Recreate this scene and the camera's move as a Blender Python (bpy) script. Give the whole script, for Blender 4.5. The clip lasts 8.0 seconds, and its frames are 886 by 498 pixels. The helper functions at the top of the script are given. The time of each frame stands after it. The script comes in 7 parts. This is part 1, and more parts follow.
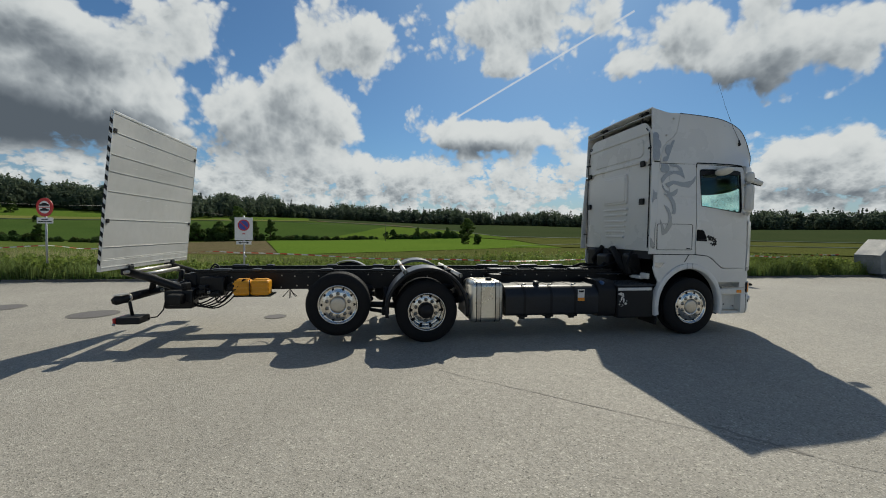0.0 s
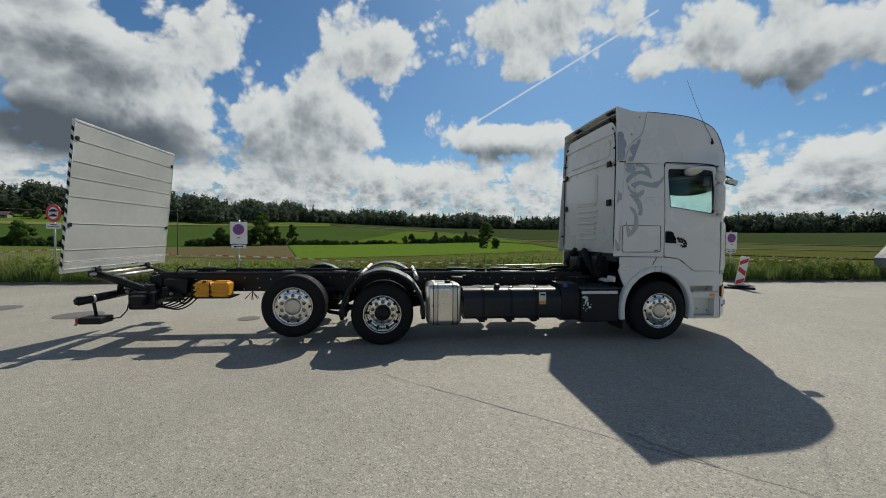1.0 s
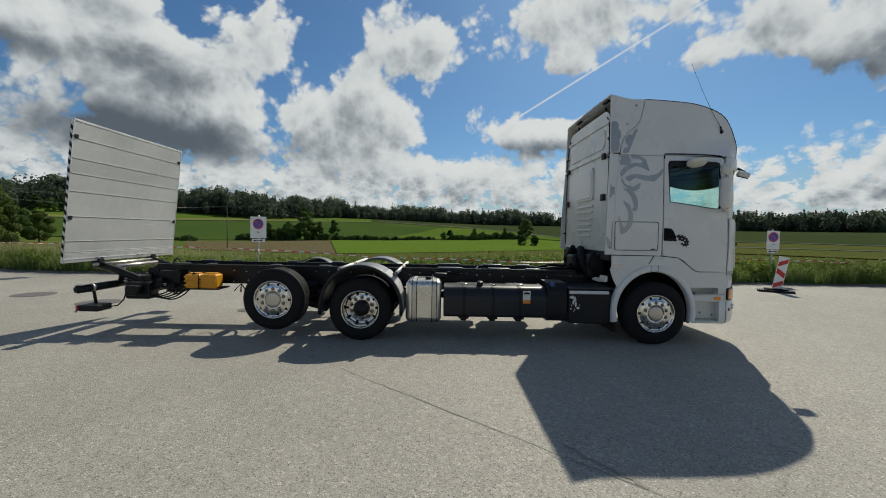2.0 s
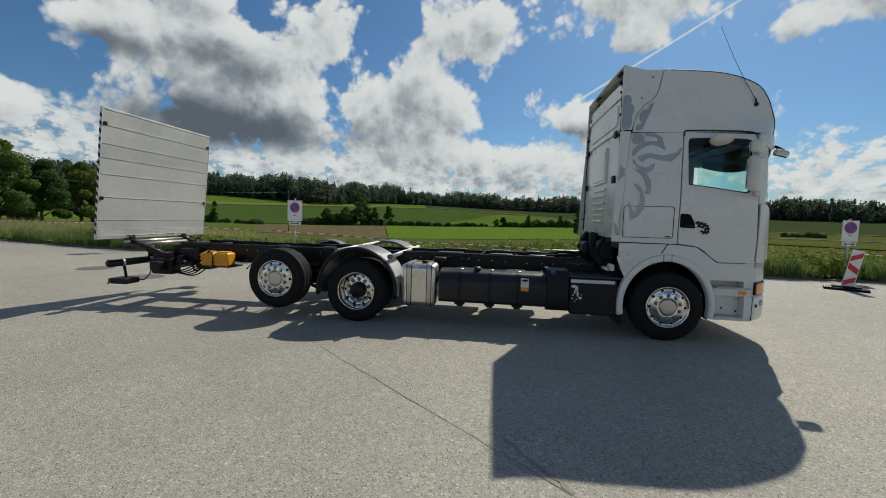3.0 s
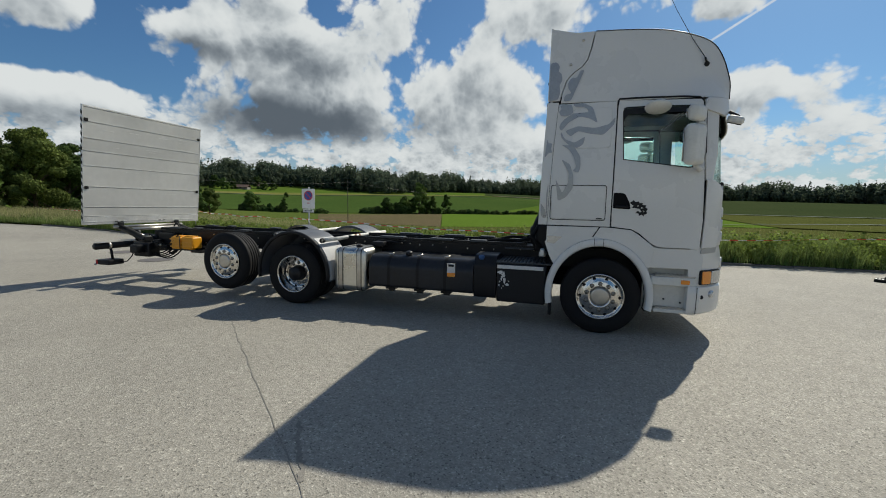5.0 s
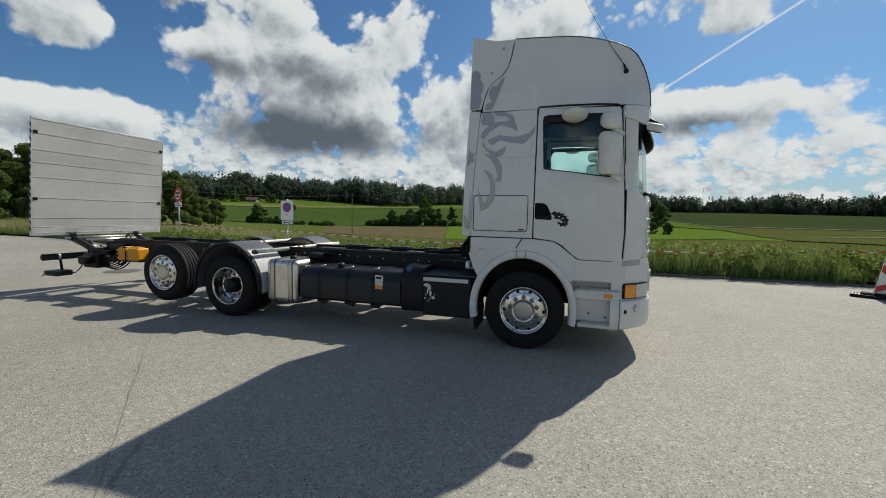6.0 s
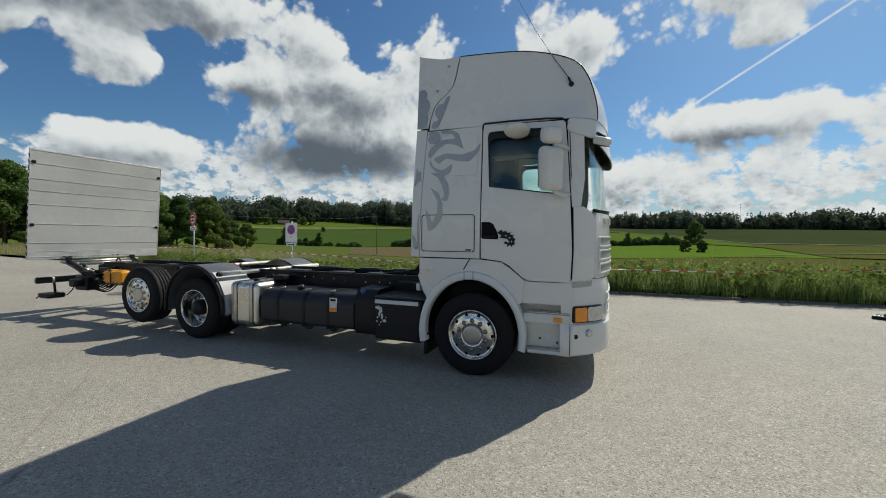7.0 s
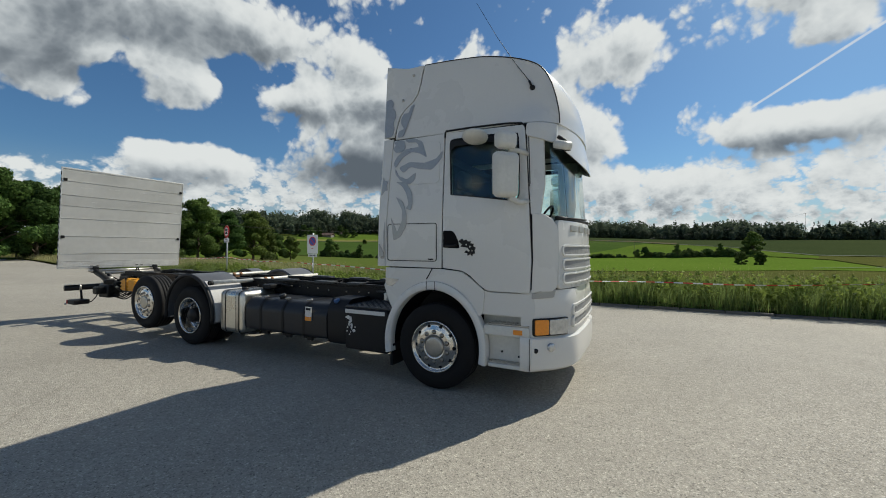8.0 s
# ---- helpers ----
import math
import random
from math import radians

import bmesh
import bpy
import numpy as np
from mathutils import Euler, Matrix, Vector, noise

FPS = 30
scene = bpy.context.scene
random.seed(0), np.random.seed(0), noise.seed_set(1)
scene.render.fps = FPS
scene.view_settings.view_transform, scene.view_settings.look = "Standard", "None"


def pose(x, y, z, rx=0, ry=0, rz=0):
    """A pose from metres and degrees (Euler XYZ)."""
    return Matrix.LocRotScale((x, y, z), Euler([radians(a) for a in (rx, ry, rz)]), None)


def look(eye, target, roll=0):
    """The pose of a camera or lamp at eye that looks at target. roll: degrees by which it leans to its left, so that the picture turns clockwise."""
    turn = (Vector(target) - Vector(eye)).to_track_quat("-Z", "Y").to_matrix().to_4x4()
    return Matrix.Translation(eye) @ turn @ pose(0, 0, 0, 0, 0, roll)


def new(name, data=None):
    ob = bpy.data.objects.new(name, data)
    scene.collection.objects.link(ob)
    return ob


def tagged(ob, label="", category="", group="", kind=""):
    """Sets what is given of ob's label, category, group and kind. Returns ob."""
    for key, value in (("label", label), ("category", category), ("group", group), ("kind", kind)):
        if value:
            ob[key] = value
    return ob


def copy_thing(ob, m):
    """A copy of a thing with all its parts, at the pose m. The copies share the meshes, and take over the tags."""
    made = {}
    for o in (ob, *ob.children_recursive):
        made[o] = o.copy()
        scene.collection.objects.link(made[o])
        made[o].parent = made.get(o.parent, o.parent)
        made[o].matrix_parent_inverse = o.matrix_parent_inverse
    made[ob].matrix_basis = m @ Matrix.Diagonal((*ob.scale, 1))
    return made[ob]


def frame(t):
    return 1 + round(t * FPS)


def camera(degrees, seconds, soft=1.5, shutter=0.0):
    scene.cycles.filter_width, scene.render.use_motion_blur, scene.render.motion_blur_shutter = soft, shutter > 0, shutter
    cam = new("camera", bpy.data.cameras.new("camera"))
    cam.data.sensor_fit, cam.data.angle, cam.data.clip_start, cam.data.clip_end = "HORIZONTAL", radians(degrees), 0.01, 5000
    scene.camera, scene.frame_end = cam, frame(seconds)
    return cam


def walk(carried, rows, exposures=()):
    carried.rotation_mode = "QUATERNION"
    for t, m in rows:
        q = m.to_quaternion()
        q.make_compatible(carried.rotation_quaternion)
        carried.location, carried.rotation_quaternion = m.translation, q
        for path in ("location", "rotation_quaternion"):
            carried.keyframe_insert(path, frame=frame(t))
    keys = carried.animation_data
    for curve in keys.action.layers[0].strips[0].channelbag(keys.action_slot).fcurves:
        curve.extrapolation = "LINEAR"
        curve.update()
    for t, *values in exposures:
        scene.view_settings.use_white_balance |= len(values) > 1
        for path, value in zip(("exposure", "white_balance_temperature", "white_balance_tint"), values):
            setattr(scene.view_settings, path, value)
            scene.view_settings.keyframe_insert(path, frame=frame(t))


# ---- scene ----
cam = camera(95.4, 8.0, 1.0)
PATH = [
    (0, (-5.334, -7.381, 1.729), (-5.021, -5.408, 1.645), 0.7),
    (0.5, (-4.835, -7.464, 1.708), (-4.57, -5.483, 1.634), 0.6),
    (1, (-4.33, -7.496, 1.71), (-4.117, -5.509, 1.646), 0.5),
    (2.5, (-2.93, -7.32, 1.694), (-3.044, -5.327, 1.58), 1.4),
    (3, (-2.488, -7.214, 1.672), (-2.736, -5.235, 1.516), 1.7),
    (3.5, (-2.022, -7.049, 1.666), (-2.39, -5.093, 1.47), 1.7),
    (4, (-1.528, -6.961, 1.65), (-1.993, -5.029, 1.421), 1.3),
    (5.5, (-0.057, -6.449, 1.639), (-0.614, -4.539, 1.437), 1.1),
    (6, (0.474, -6.215, 1.638), (-0.108, -4.309, 1.478), 1.1),
    (6.5, (0.961, -6.02, 1.652), (0.327, -4.127, 1.537), 0.9),
    (7, (1.36, -5.743, 1.652), (0.647, -3.876, 1.59), 0.4),
    (7.5, (1.803, -5.547, 1.641), (0.999, -3.716, 1.621), 0.2),
    (8, (2.16, -5.298, 1.624), (1.264, -3.51, 1.62), 0.3),
]
walk(cam, [(t, look(eye, target, roll)) for t, eye, target, roll in PATH], exposures=[(0, -0.25, 6860, 5), (3, -0.21, 6860, 5), (5.5, -0.13, 6800, 5), (8, -0.10, 6860, 5)])

# ---- light ----
# sun high behind the truck: towards (0.434, 0.938, 1.0)
SUN_AZ = math.atan2(0.434, 0.938)
SUN_EL = math.atan2(1.0, math.hypot(0.434, 0.938))
sun = new("sun", bpy.data.lights.new("sun", "SUN"))
sun.data.energy, sun.data.angle, sun.data.color = 5.0, radians(0.55), (1.0, 0.95, 0.87)
sun.matrix_world = look((0, 0, 0), (-0.434, -0.938, -1.0))


def build_sky():
    """Blue sky with broken fair-weather cloud, lit from the sun's side."""
    w = bpy.data.worlds.new("sky")
    scene.world = w
    w.use_nodes = True
    nt = w.node_tree
    nt.nodes.clear()
    N, L = nt.nodes.new, nt.links.new
    out, bg = N("ShaderNodeOutputWorld"), N("ShaderNodeBackground")
    bg.inputs["Strength"].default_value = 0.086
    L(bg.outputs[0], out.inputs[0])
    sky = N("ShaderNodeTexSky")
    sky.sky_type, sky.sun_disc = "NISHITA", False
    sky.sun_elevation, sky.sun_rotation = SUN_EL, SUN_AZ
    sky.air_density, sky.dust_density, sky.ozone_density = 1.0, 0.6, 2.0
    tc = N("ShaderNodeTexCoord")

    def math_(op, a, b=None, clamp=False):
        m = N("ShaderNodeMath")
        m.operation, m.use_clamp = op, clamp
        for i, v in enumerate((a, b)):
            if v is None:
                continue
            if isinstance(v, (int, float)):
                m.inputs[i].default_value = v
            else:
                L(v, m.inputs[i])
        return m.outputs[0]

    def vec(op, a, b=None, s=None):
        m = N("ShaderNodeVectorMath")
        m.operation = op
        for i, v in enumerate((a, b)):
            if v is None:
                continue
            if isinstance(v, tuple):
                m.inputs[i].default_value = v
            else:
                L(v, m.inputs[i])
        if s is not None:
            if isinstance(s, (int, float)):
                m.inputs["Scale"].default_value = s
            else:
                L(s, m.inputs["Scale"])
        return m.outputs["Value"] if op in ("DOT_PRODUCT", "LENGTH", "DISTANCE") else m.outputs[0]

    def smooth(v, a, b):
        m = N("ShaderNodeMapRange")
        m.interpolation_type = "SMOOTHSTEP"
        L(v, m.inputs[0])
        m.inputs[1].default_value, m.inputs[2].default_value = a, b
        return m.outputs[0]

    d = vec("NORMALIZE", tc.outputs["Generated"])
    sep = N("ShaderNodeSeparateXYZ")
    L(d, sep.inputs[0])

    def heap(dirv, az, el, wide, high, amount, base=1.0):
        """One mass of cloud about a bearing; base above 1 flattens its underside."""
        a, e = radians(az), radians(el)
        kx, ky = 1 / math.sin(radians(wide)), 1 / math.sin(radians(high))
        right = (math.cos(a) * kx, math.sin(a) * kx, 0.0)
        up = (math.sin(a) * math.sin(e) * ky, -math.cos(a) * math.sin(e) * ky, math.cos(e) * ky)
        rx, ry = vec("DOT_PRODUCT", dirv, right), vec("DOT_PRODUCT", dirv, up)
        if base != 1.0:
            ry = math_("MAXIMUM", ry, math_("MULTIPLY", ry, -base))
        rr = math_("ADD", math_("MULTIPLY", rx, rx), math_("MULTIPLY", ry, ry))
        return math_("MULTIPLY", math_("POWER", 0.368, rr), amount)

    def spread(dirv, rows, base=1.0):
        s = None
        for row in rows:
            g = heap(dirv, *row, base)
            s = g if s is None else math_("ADD", s, g)
        return s

    def cloud(dirv):
        """Billows, and the masses that they gather in; smaller and flatter towards the skyline."""
        sp = N("ShaderNodeSeparateXYZ")
        L(dirv, sp.inputs[0])
        low = smooth(sp.outputs[2], 0.22, 0.10)

        def billows(q, size):
            big = N("ShaderNodeTexNoise")
            L(q, big.inputs["Vector"])
            big.inputs["Scale"].default_value, big.inputs["Detail"].default_value = size, 11.0
            big.inputs["Roughness"].default_value, big.inputs["Distortion"].default_value = 0.55, 0.2
            puff = N("ShaderNodeTexVoronoi")
            puff.feature = "SMOOTH_F1"
            L(vec("ADD", q, vec("SCALE", big.outputs["Color"], s=0.37 / size)), puff.inputs["Vector"])
            puff.inputs["Scale"].default_value, puff.inputs["Smoothness"].default_value = size * 2.9, 0.25
            puff.inputs["Detail"].default_value, puff.inputs["Roughness"].default_value = 3.5, 0.6
            return math_("ADD", math_("MULTIPLY", big.outputs[0], 0.80), math_("MULTIPLY", math_("SUBTRACT", 0.62, puff.outputs["Distance"]), 0.34))
        high_layer = billows(vec("ADD", dirv, CLOUD["offset"]), CLOUD["scale"])
        low_layer = billows(vec("ADD", vec("MULTIPLY", dirv, (1.0, 1.0, 1.5)), CLOUD["offset"]), CLOUD["scale"] * 2.4)
        lumps = math_("ADD", math_("MULTIPLY", high_layer, math_("SUBTRACT", 1.0, low)), math_("MULTIPLY", low_layer, low))
        mass = math_("ADD", math_("ADD", spread(dirv, CLOUD["heaps"] + CLOUD["overcast"], 1.5), spread(dirv, CLOUD["gaps"])), math_("MULTIPLY", low, CLOUD["horizon"]))
        return lumps, mass

    n, w = cloud(d)
    n2, w2 = cloud(vec("NORMALIZE", vec("ADD", d, (0.016, 0.008, 0.034))))
    body = math_("SUBTRACT", math_("ADD", n, w), CLOUD["low"])
    cover = smooth(body, 0.0, 0.13)
    # thick parts and undersides are grey, the billows turned to the sun stay white
    relief = math_("SUBTRACT", n2, n)
    thick = math_("ADD", math_("MULTIPLY", math_("MAXIMUM", body, 0.0), 0.66), math_("MULTIPLY", relief, 0.95))
    thick = math_("ADD", thick, math_("MULTIPLY", math_("SUBTRACT", w2, w), 0.9))
    thick = math_("ADD", thick, spread(d, CLOUD["bases"]))
    shade = smooth(thick, -0.10, 0.72)
    ramp = N("ShaderNodeValToRGB")
    L(shade, ramp.inputs[0])
    e = ramp.color_ramp.elements
    e[0].position, e[0].color = 0.0, (9.0, 9.4, 10.0, 1)
    e[1].position, e[1].color = 1.0, (1.30, 1.60, 2.05, 1)
    for pos, c in ((0.20, (7.3, 7.8, 8.5, 1)), (0.45, (4.6, 5.1, 5.8, 1)), (0.72, (2.6, 3.0, 3.6, 1))):
        mid = e.new(pos)
        mid.color = c
    # thin haze near the skyline
    haze = smooth(sep.outputs[2], 0.20, 0.0)
    blue = N("ShaderNodeMix")
    blue.data_type = "RGBA"
    L(math_("MULTIPLY", haze, 0.55), blue.inputs["Factor"])
    tint = N("ShaderNodeMix")
    tint.data_type, tint.blend_type = "RGBA", "MULTIPLY"
    tint.inputs["Factor"].default_value = 1.0
    L(sky.outputs[0], tint.inputs["A"])
    tint.inputs["B"].default_value = CLOUD["blue"]
    L(tint.outputs["Result"], blue.inputs["A"])
    blue.inputs["B"].default_value = (5.2, 5.8, 6.3, 1)
    # one straight contrail
    c0, c1 = CLOUD["trail"]

    def dirn(az, el):
        a, e_ = radians(az), radians(el)
        return Vector((-math.sin(a) * math.cos(e_), math.cos(a) * math.cos(e_), math.sin(e_)))
    v0, v1 = dirn(*c0), dirn(*c1)
    nrm = v0.cross(v1).normalized()
    midv = (v0 + v1).normalized()
    off = math_("ABSOLUTE", vec("DOT_PRODUCT", d, tuple(nrm)))
    wobble = N("ShaderNodeTexNoise")
    L(d, wobble.inputs["Vector"])
    wobble.inputs["Scale"].default_value = 60.0
    line = smooth(off, 0.0032, 0.0008)
    line = math_("MULTIPLY", line, math_("GREATER_THAN", vec("DOT_PRODUCT", d, tuple(midv)), v0.dot(midv)))
    line = math_("MULTIPLY", line, math_("ADD", 0.35, wobble.outputs[0]))
    m0 = N("ShaderNodeMix")
    m0.data_type = "RGBA"
    L(math_("MULTIPLY", line, 0.62, True), m0.inputs["Factor"])
    L(blue.outputs["Result"], m0.inputs["A"])
    m0.inputs["B"].default_value = (10, 10, 10.2, 1)
    m1 = N("ShaderNodeMix")
    m1.data_type = "RGBA"
    L(cover, m1.inputs["Factor"])
    L(m0.outputs["Result"], m1.inputs["A"])
    L(ramp.outputs[0], m1.inputs["B"])
    L(m1.outputs["Result"], bg.inputs["Color"])


CLOUD = dict(
    scale=3.7, offset=(3.1, 1.7, 0.4), low=0.262, blue=(0.50, 0.78, 1.05, 1),
    # azimuth left of +y, elevation, half width, half height (degrees), weight
    heaps=[(30.7, 13.3, 10.6, 6.6, 0.34), (12.3, 15.4, 5.6, 8.3, 0.26), (24.0, 21.4, 4.2, 4.4, 0.22), (47.1, 18.9, 5.9, 2.5, 0.3), (60.9, 17.0, 3.7, 2.6, 0.3), (59.6, 9.5, 4.5, 2.2, 0.26),
           (4.8, 23.4, 6.5, 4.7, 0.32), (-17.7, 25.5, 8.9, 4.3, 0.32), (-3.7, 16.1, 2.1, 1.4, 0.2), (-15.2, 12.7, 9.5, 1.6, 0.28), (-41.4, 21.0, 7.9, 4.9, 0.36), (-53.3, 18.9, 3.4, 3.0, 0.26),
           (-52.1, 7.7, 5.5, 2.8, 0.28), (66.9, 21.4, 11.5, 4.2, 0.36), (44.1, 19.0, 6.2, 4.1, 0.2), (59.7, 10.8, 6.1, 2.3, 0.26), (-17.7, 21.4, 3.9, 1.6, 0.2), (-12.7, 13.3, 8.0, 1.8, 0.24),
           (1.7, 7.7, 16.4, 3.1, 0.18)],
    gaps=[(53.9, 18.2, 1.3, 3.7, -0.3), (51.4, 13.5, 3.5, 1.6, -0.3), (16.0, 22.3, 2.5, 3.7, -0.16), (14.6, 23.6, 3.6, 4.2, -0.3), (-2.1, 27.6, 2.1, 3.6, -0.1), (-17.9, 17.6, 12.3, 2.5, -0.26),
           (-49.3, 12.7, 6.8, 1.0, -0.22), (52.4, 21.2, 4.8, 1.4, -0.28), (63.5, 13.4, 7.5, 1.3, -0.3), (-5.3, 19.7, 7.1, 2.4, -0.22), (-34.0, 26.1, 2.3, 2.3, -0.16)],
    bases=[(37.8, 10.6, 8.0, 2.4, 0.62), (-45.3, 16.3, 4.9, 2.0, 0.42), (29.2, 9.8, 12.3, 1.8, 0.25), (69.6, 17.4, 8.3, 1.6, 0.22), (63.5, 25.0, 13.2, 2.6, 0.26), (33.6, 18.1, 4.9, 2.3, 0.2),
           (48.0, 17.0, 4.8, 1.0, 0.14), (-53.1, 4.0, 6.6, 1.1, 0.12)],
    overcast=[(50.5, 26.1, 10.2, 4.1, 0.3), (72.5, 17.1, 4.9, 4.1, 0.3), (60.9, 25.2, 13.0, 3.2, 0.22), (34.8, 18.7, 5.1, 3.5, 0.2), (9.8, 15.2, 6.1, 4.1, 0.16)],
    horizon=0.17, trail=((-9.5, 15.0), (-33.6, 26.2)))
build_sky()

# ---- materials ----


def mat(name, col, rough=0.6, metal=0.0, grain=(40.0, 0.10), stain=(1.5, 0.12), bump=(120.0, 0.0), coat=0.0, rvar=0.12, spec=0.5, rnd=0.0):
    """Principled surface: colour broken by a fine and a broad noise, uneven gloss, fine relief."""
    m = bpy.data.materials.new(name)
    m.use_nodes = True
    nt = m.node_tree
    N, L = nt.nodes.new, nt.links.new
    b = nt.nodes["Principled BSDF"]
    tc = N("ShaderNodeTexCoord")
    geo = N("ShaderNodeNewGeometry")

    def noise_(scale, detail=4.0, rough_=0.6):
        t = N("ShaderNodeTexNoise")
        t.inputs["Scale"].default_value, t.inputs["Detail"].default_value, t.inputs["Roughness"].default_value = scale, detail, rough_
        L(tc.outputs["Object"], t.inputs["Vector"])
        return t.outputs[0]

    def remap(v, lo, hi):
        r = N("ShaderNodeMapRange")
        L(v, r.inputs[0])
        r.inputs[1].default_value, r.inputs[2].default_value = 0.25, 0.75
        r.inputs[3].default_value, r.inputs[4].default_value = lo, hi
        return r.outputs[0]

    def mul(a, c):
        x = N("ShaderNodeMath")
        x.operation = "MULTIPLY"
        L(a, x.inputs[0])
        L(c, x.inputs[1])
        return x.outputs[0]
    fine, broad = noise_(grain[0]), noise_(stain[0], 5.0)
    f = mul(remap(fine, 1 - grain[1], 1 + grain[1]), remap(broad, 1 - stain[1], 1 + stain[1]))
    if rnd:
        oi = N("ShaderNodeObjectInfo")
        r = N("ShaderNodeMapRange")
        L(oi.outputs["Random"], r.inputs[0])
        r.inputs[3].default_value, r.inputs[4].default_value = 1 - rnd, 1 + rnd
        f = mul(f, r.outputs[0])
    s = N("ShaderNodeVectorMath")
    s.operation = "SCALE"
    s.inputs[0].default_value = col
    L(f, s.inputs["Scale"])
    L(s.outputs[0], b.inputs["Base Color"])
    L(remap(broad, max(0.02, rough - rvar), min(1, rough + rvar)), b.inputs["Roughness"])
    b.inputs["Metallic"].default_value = metal
    b.inputs["Specular IOR Level"].default_value = spec
    b.inputs["Coat Weight"].default_value = coat
    b.inputs["Coat Roughness"].default_value = 0.08
    if bump[1]:
        bp = N("ShaderNodeBump")
        bp.inputs["Strength"].default_value, bp.inputs["Distance"].default_value = bump[1], 0.01
        L(noise_(bump[0], 3.0), bp.inputs["Height"])
        L(bp.outputs[0], b.inputs["Normal"])
    return m


def glass(name, tint, gloss_rough=0.01):
    """A tinted pane: what is behind shows through its colour, and it reflects by Fresnel."""
    m = bpy.data.materials.new(name)
    m.use_nodes = True
    nt = m.node_tree
    N, L = nt.nodes.new, nt.links.new
    nt.nodes.remove(nt.nodes["Principled BSDF"])
    t, g, x = N("ShaderNodeBsdfTransparent"), N("ShaderNodeBsdfGlossy"), N("ShaderNodeMixShader")
    t.inputs[0].default_value = (*tint, 1)
    g.inputs["Roughness"].default_value = gloss_rough
    lw, pw, mr = N("ShaderNodeLayerWeight"), N("ShaderNodeMath"), N("ShaderNodeMapRange")
    lw.inputs["Blend"].default_value = 0.5
    pw.operation = "POWER"
    pw.inputs[1].default_value = 4.0
    L(lw.outputs["Facing"], pw.inputs[0])
    L(pw.outputs[0], mr.inputs[0])
    mr.inputs[3].default_value, mr.inputs[4].default_value = 0.04, 0.85
    L(mr.outputs[0], x.inputs[0])
    L(t.outputs[0], x.inputs[1])
    L(g.outputs[0], x.inputs[2])
    L(x.outputs[0], nt.nodes["Material Output"].inputs[0])
    return m


def leaf_mat(name, col, var=0.35, trans=0.35):
    """Leaves: colour varies from clump to clump; some light passes through."""
    m = bpy.data.materials.new(name)
    m.use_nodes = True
    nt = m.node_tree
    N, L = nt.nodes.new, nt.links.new
    b = nt.nodes["Principled BSDF"]
    geo, oi = N("ShaderNodeNewGeometry"), N("ShaderNodeObjectInfo")
    tc, tn = N("ShaderNodeTexCoord"), N("ShaderNodeTexNoise")
    tn.inputs["Scale"].default_value = 0.12
    L(geo.outputs["Position"], tn.inputs["Vector"])
    hs = N("ShaderNodeHueSaturation")
    hs.inputs["Color"].default_value = (*col, 1)
    r = N("ShaderNodeMapRange")
    L(geo.outputs["Random Per Island"], r.inputs[0])
    r.inputs[3].default_value, r.inputs[4].default_value = 1 - var, 1 + var
    r2 = N("ShaderNodeMapRange")
    L(tn.outputs[0], r2.inputs[0])
    r2.inputs[1].default_value, r2.inputs[2].default_value = 0.3, 0.7
    r2.inputs[3].default_value, r2.inputs[4].default_value = 0.7, 1.3
    mu = N("ShaderNodeMath")
    mu.operation = "MULTIPLY"
    L(r.outputs[0], mu.inputs[0])
    L(r2.outputs[0], mu.inputs[1])
    L(mu.outputs[0], hs.inputs["Value"])
    r3 = N("ShaderNodeMapRange")
    L(oi.outputs["Random"], r3.inputs[0])
    r3.inputs[3].default_value, r3.inputs[4].default_value = 0.475, 0.525
    L(r3.outputs[0], hs.inputs["Hue"])
    L(hs.outputs[0], b.inputs["Base Color"])
    b.inputs["Roughness"].default_value = 0.65
    b.inputs["Specular IOR Level"].default_value = 0.06
    tr, mx = N("ShaderNodeBsdfTranslucent"), N("ShaderNodeMixShader")
    L(hs.outputs[0], tr.inputs[0])
    mx.inputs[0].default_value = trans
    L(b.outputs[0], mx.inputs[1])
    L(tr.outputs[0], mx.inputs[2])
    L(mx.outputs[0], nt.nodes["Material Output"].inputs[0])
    return m


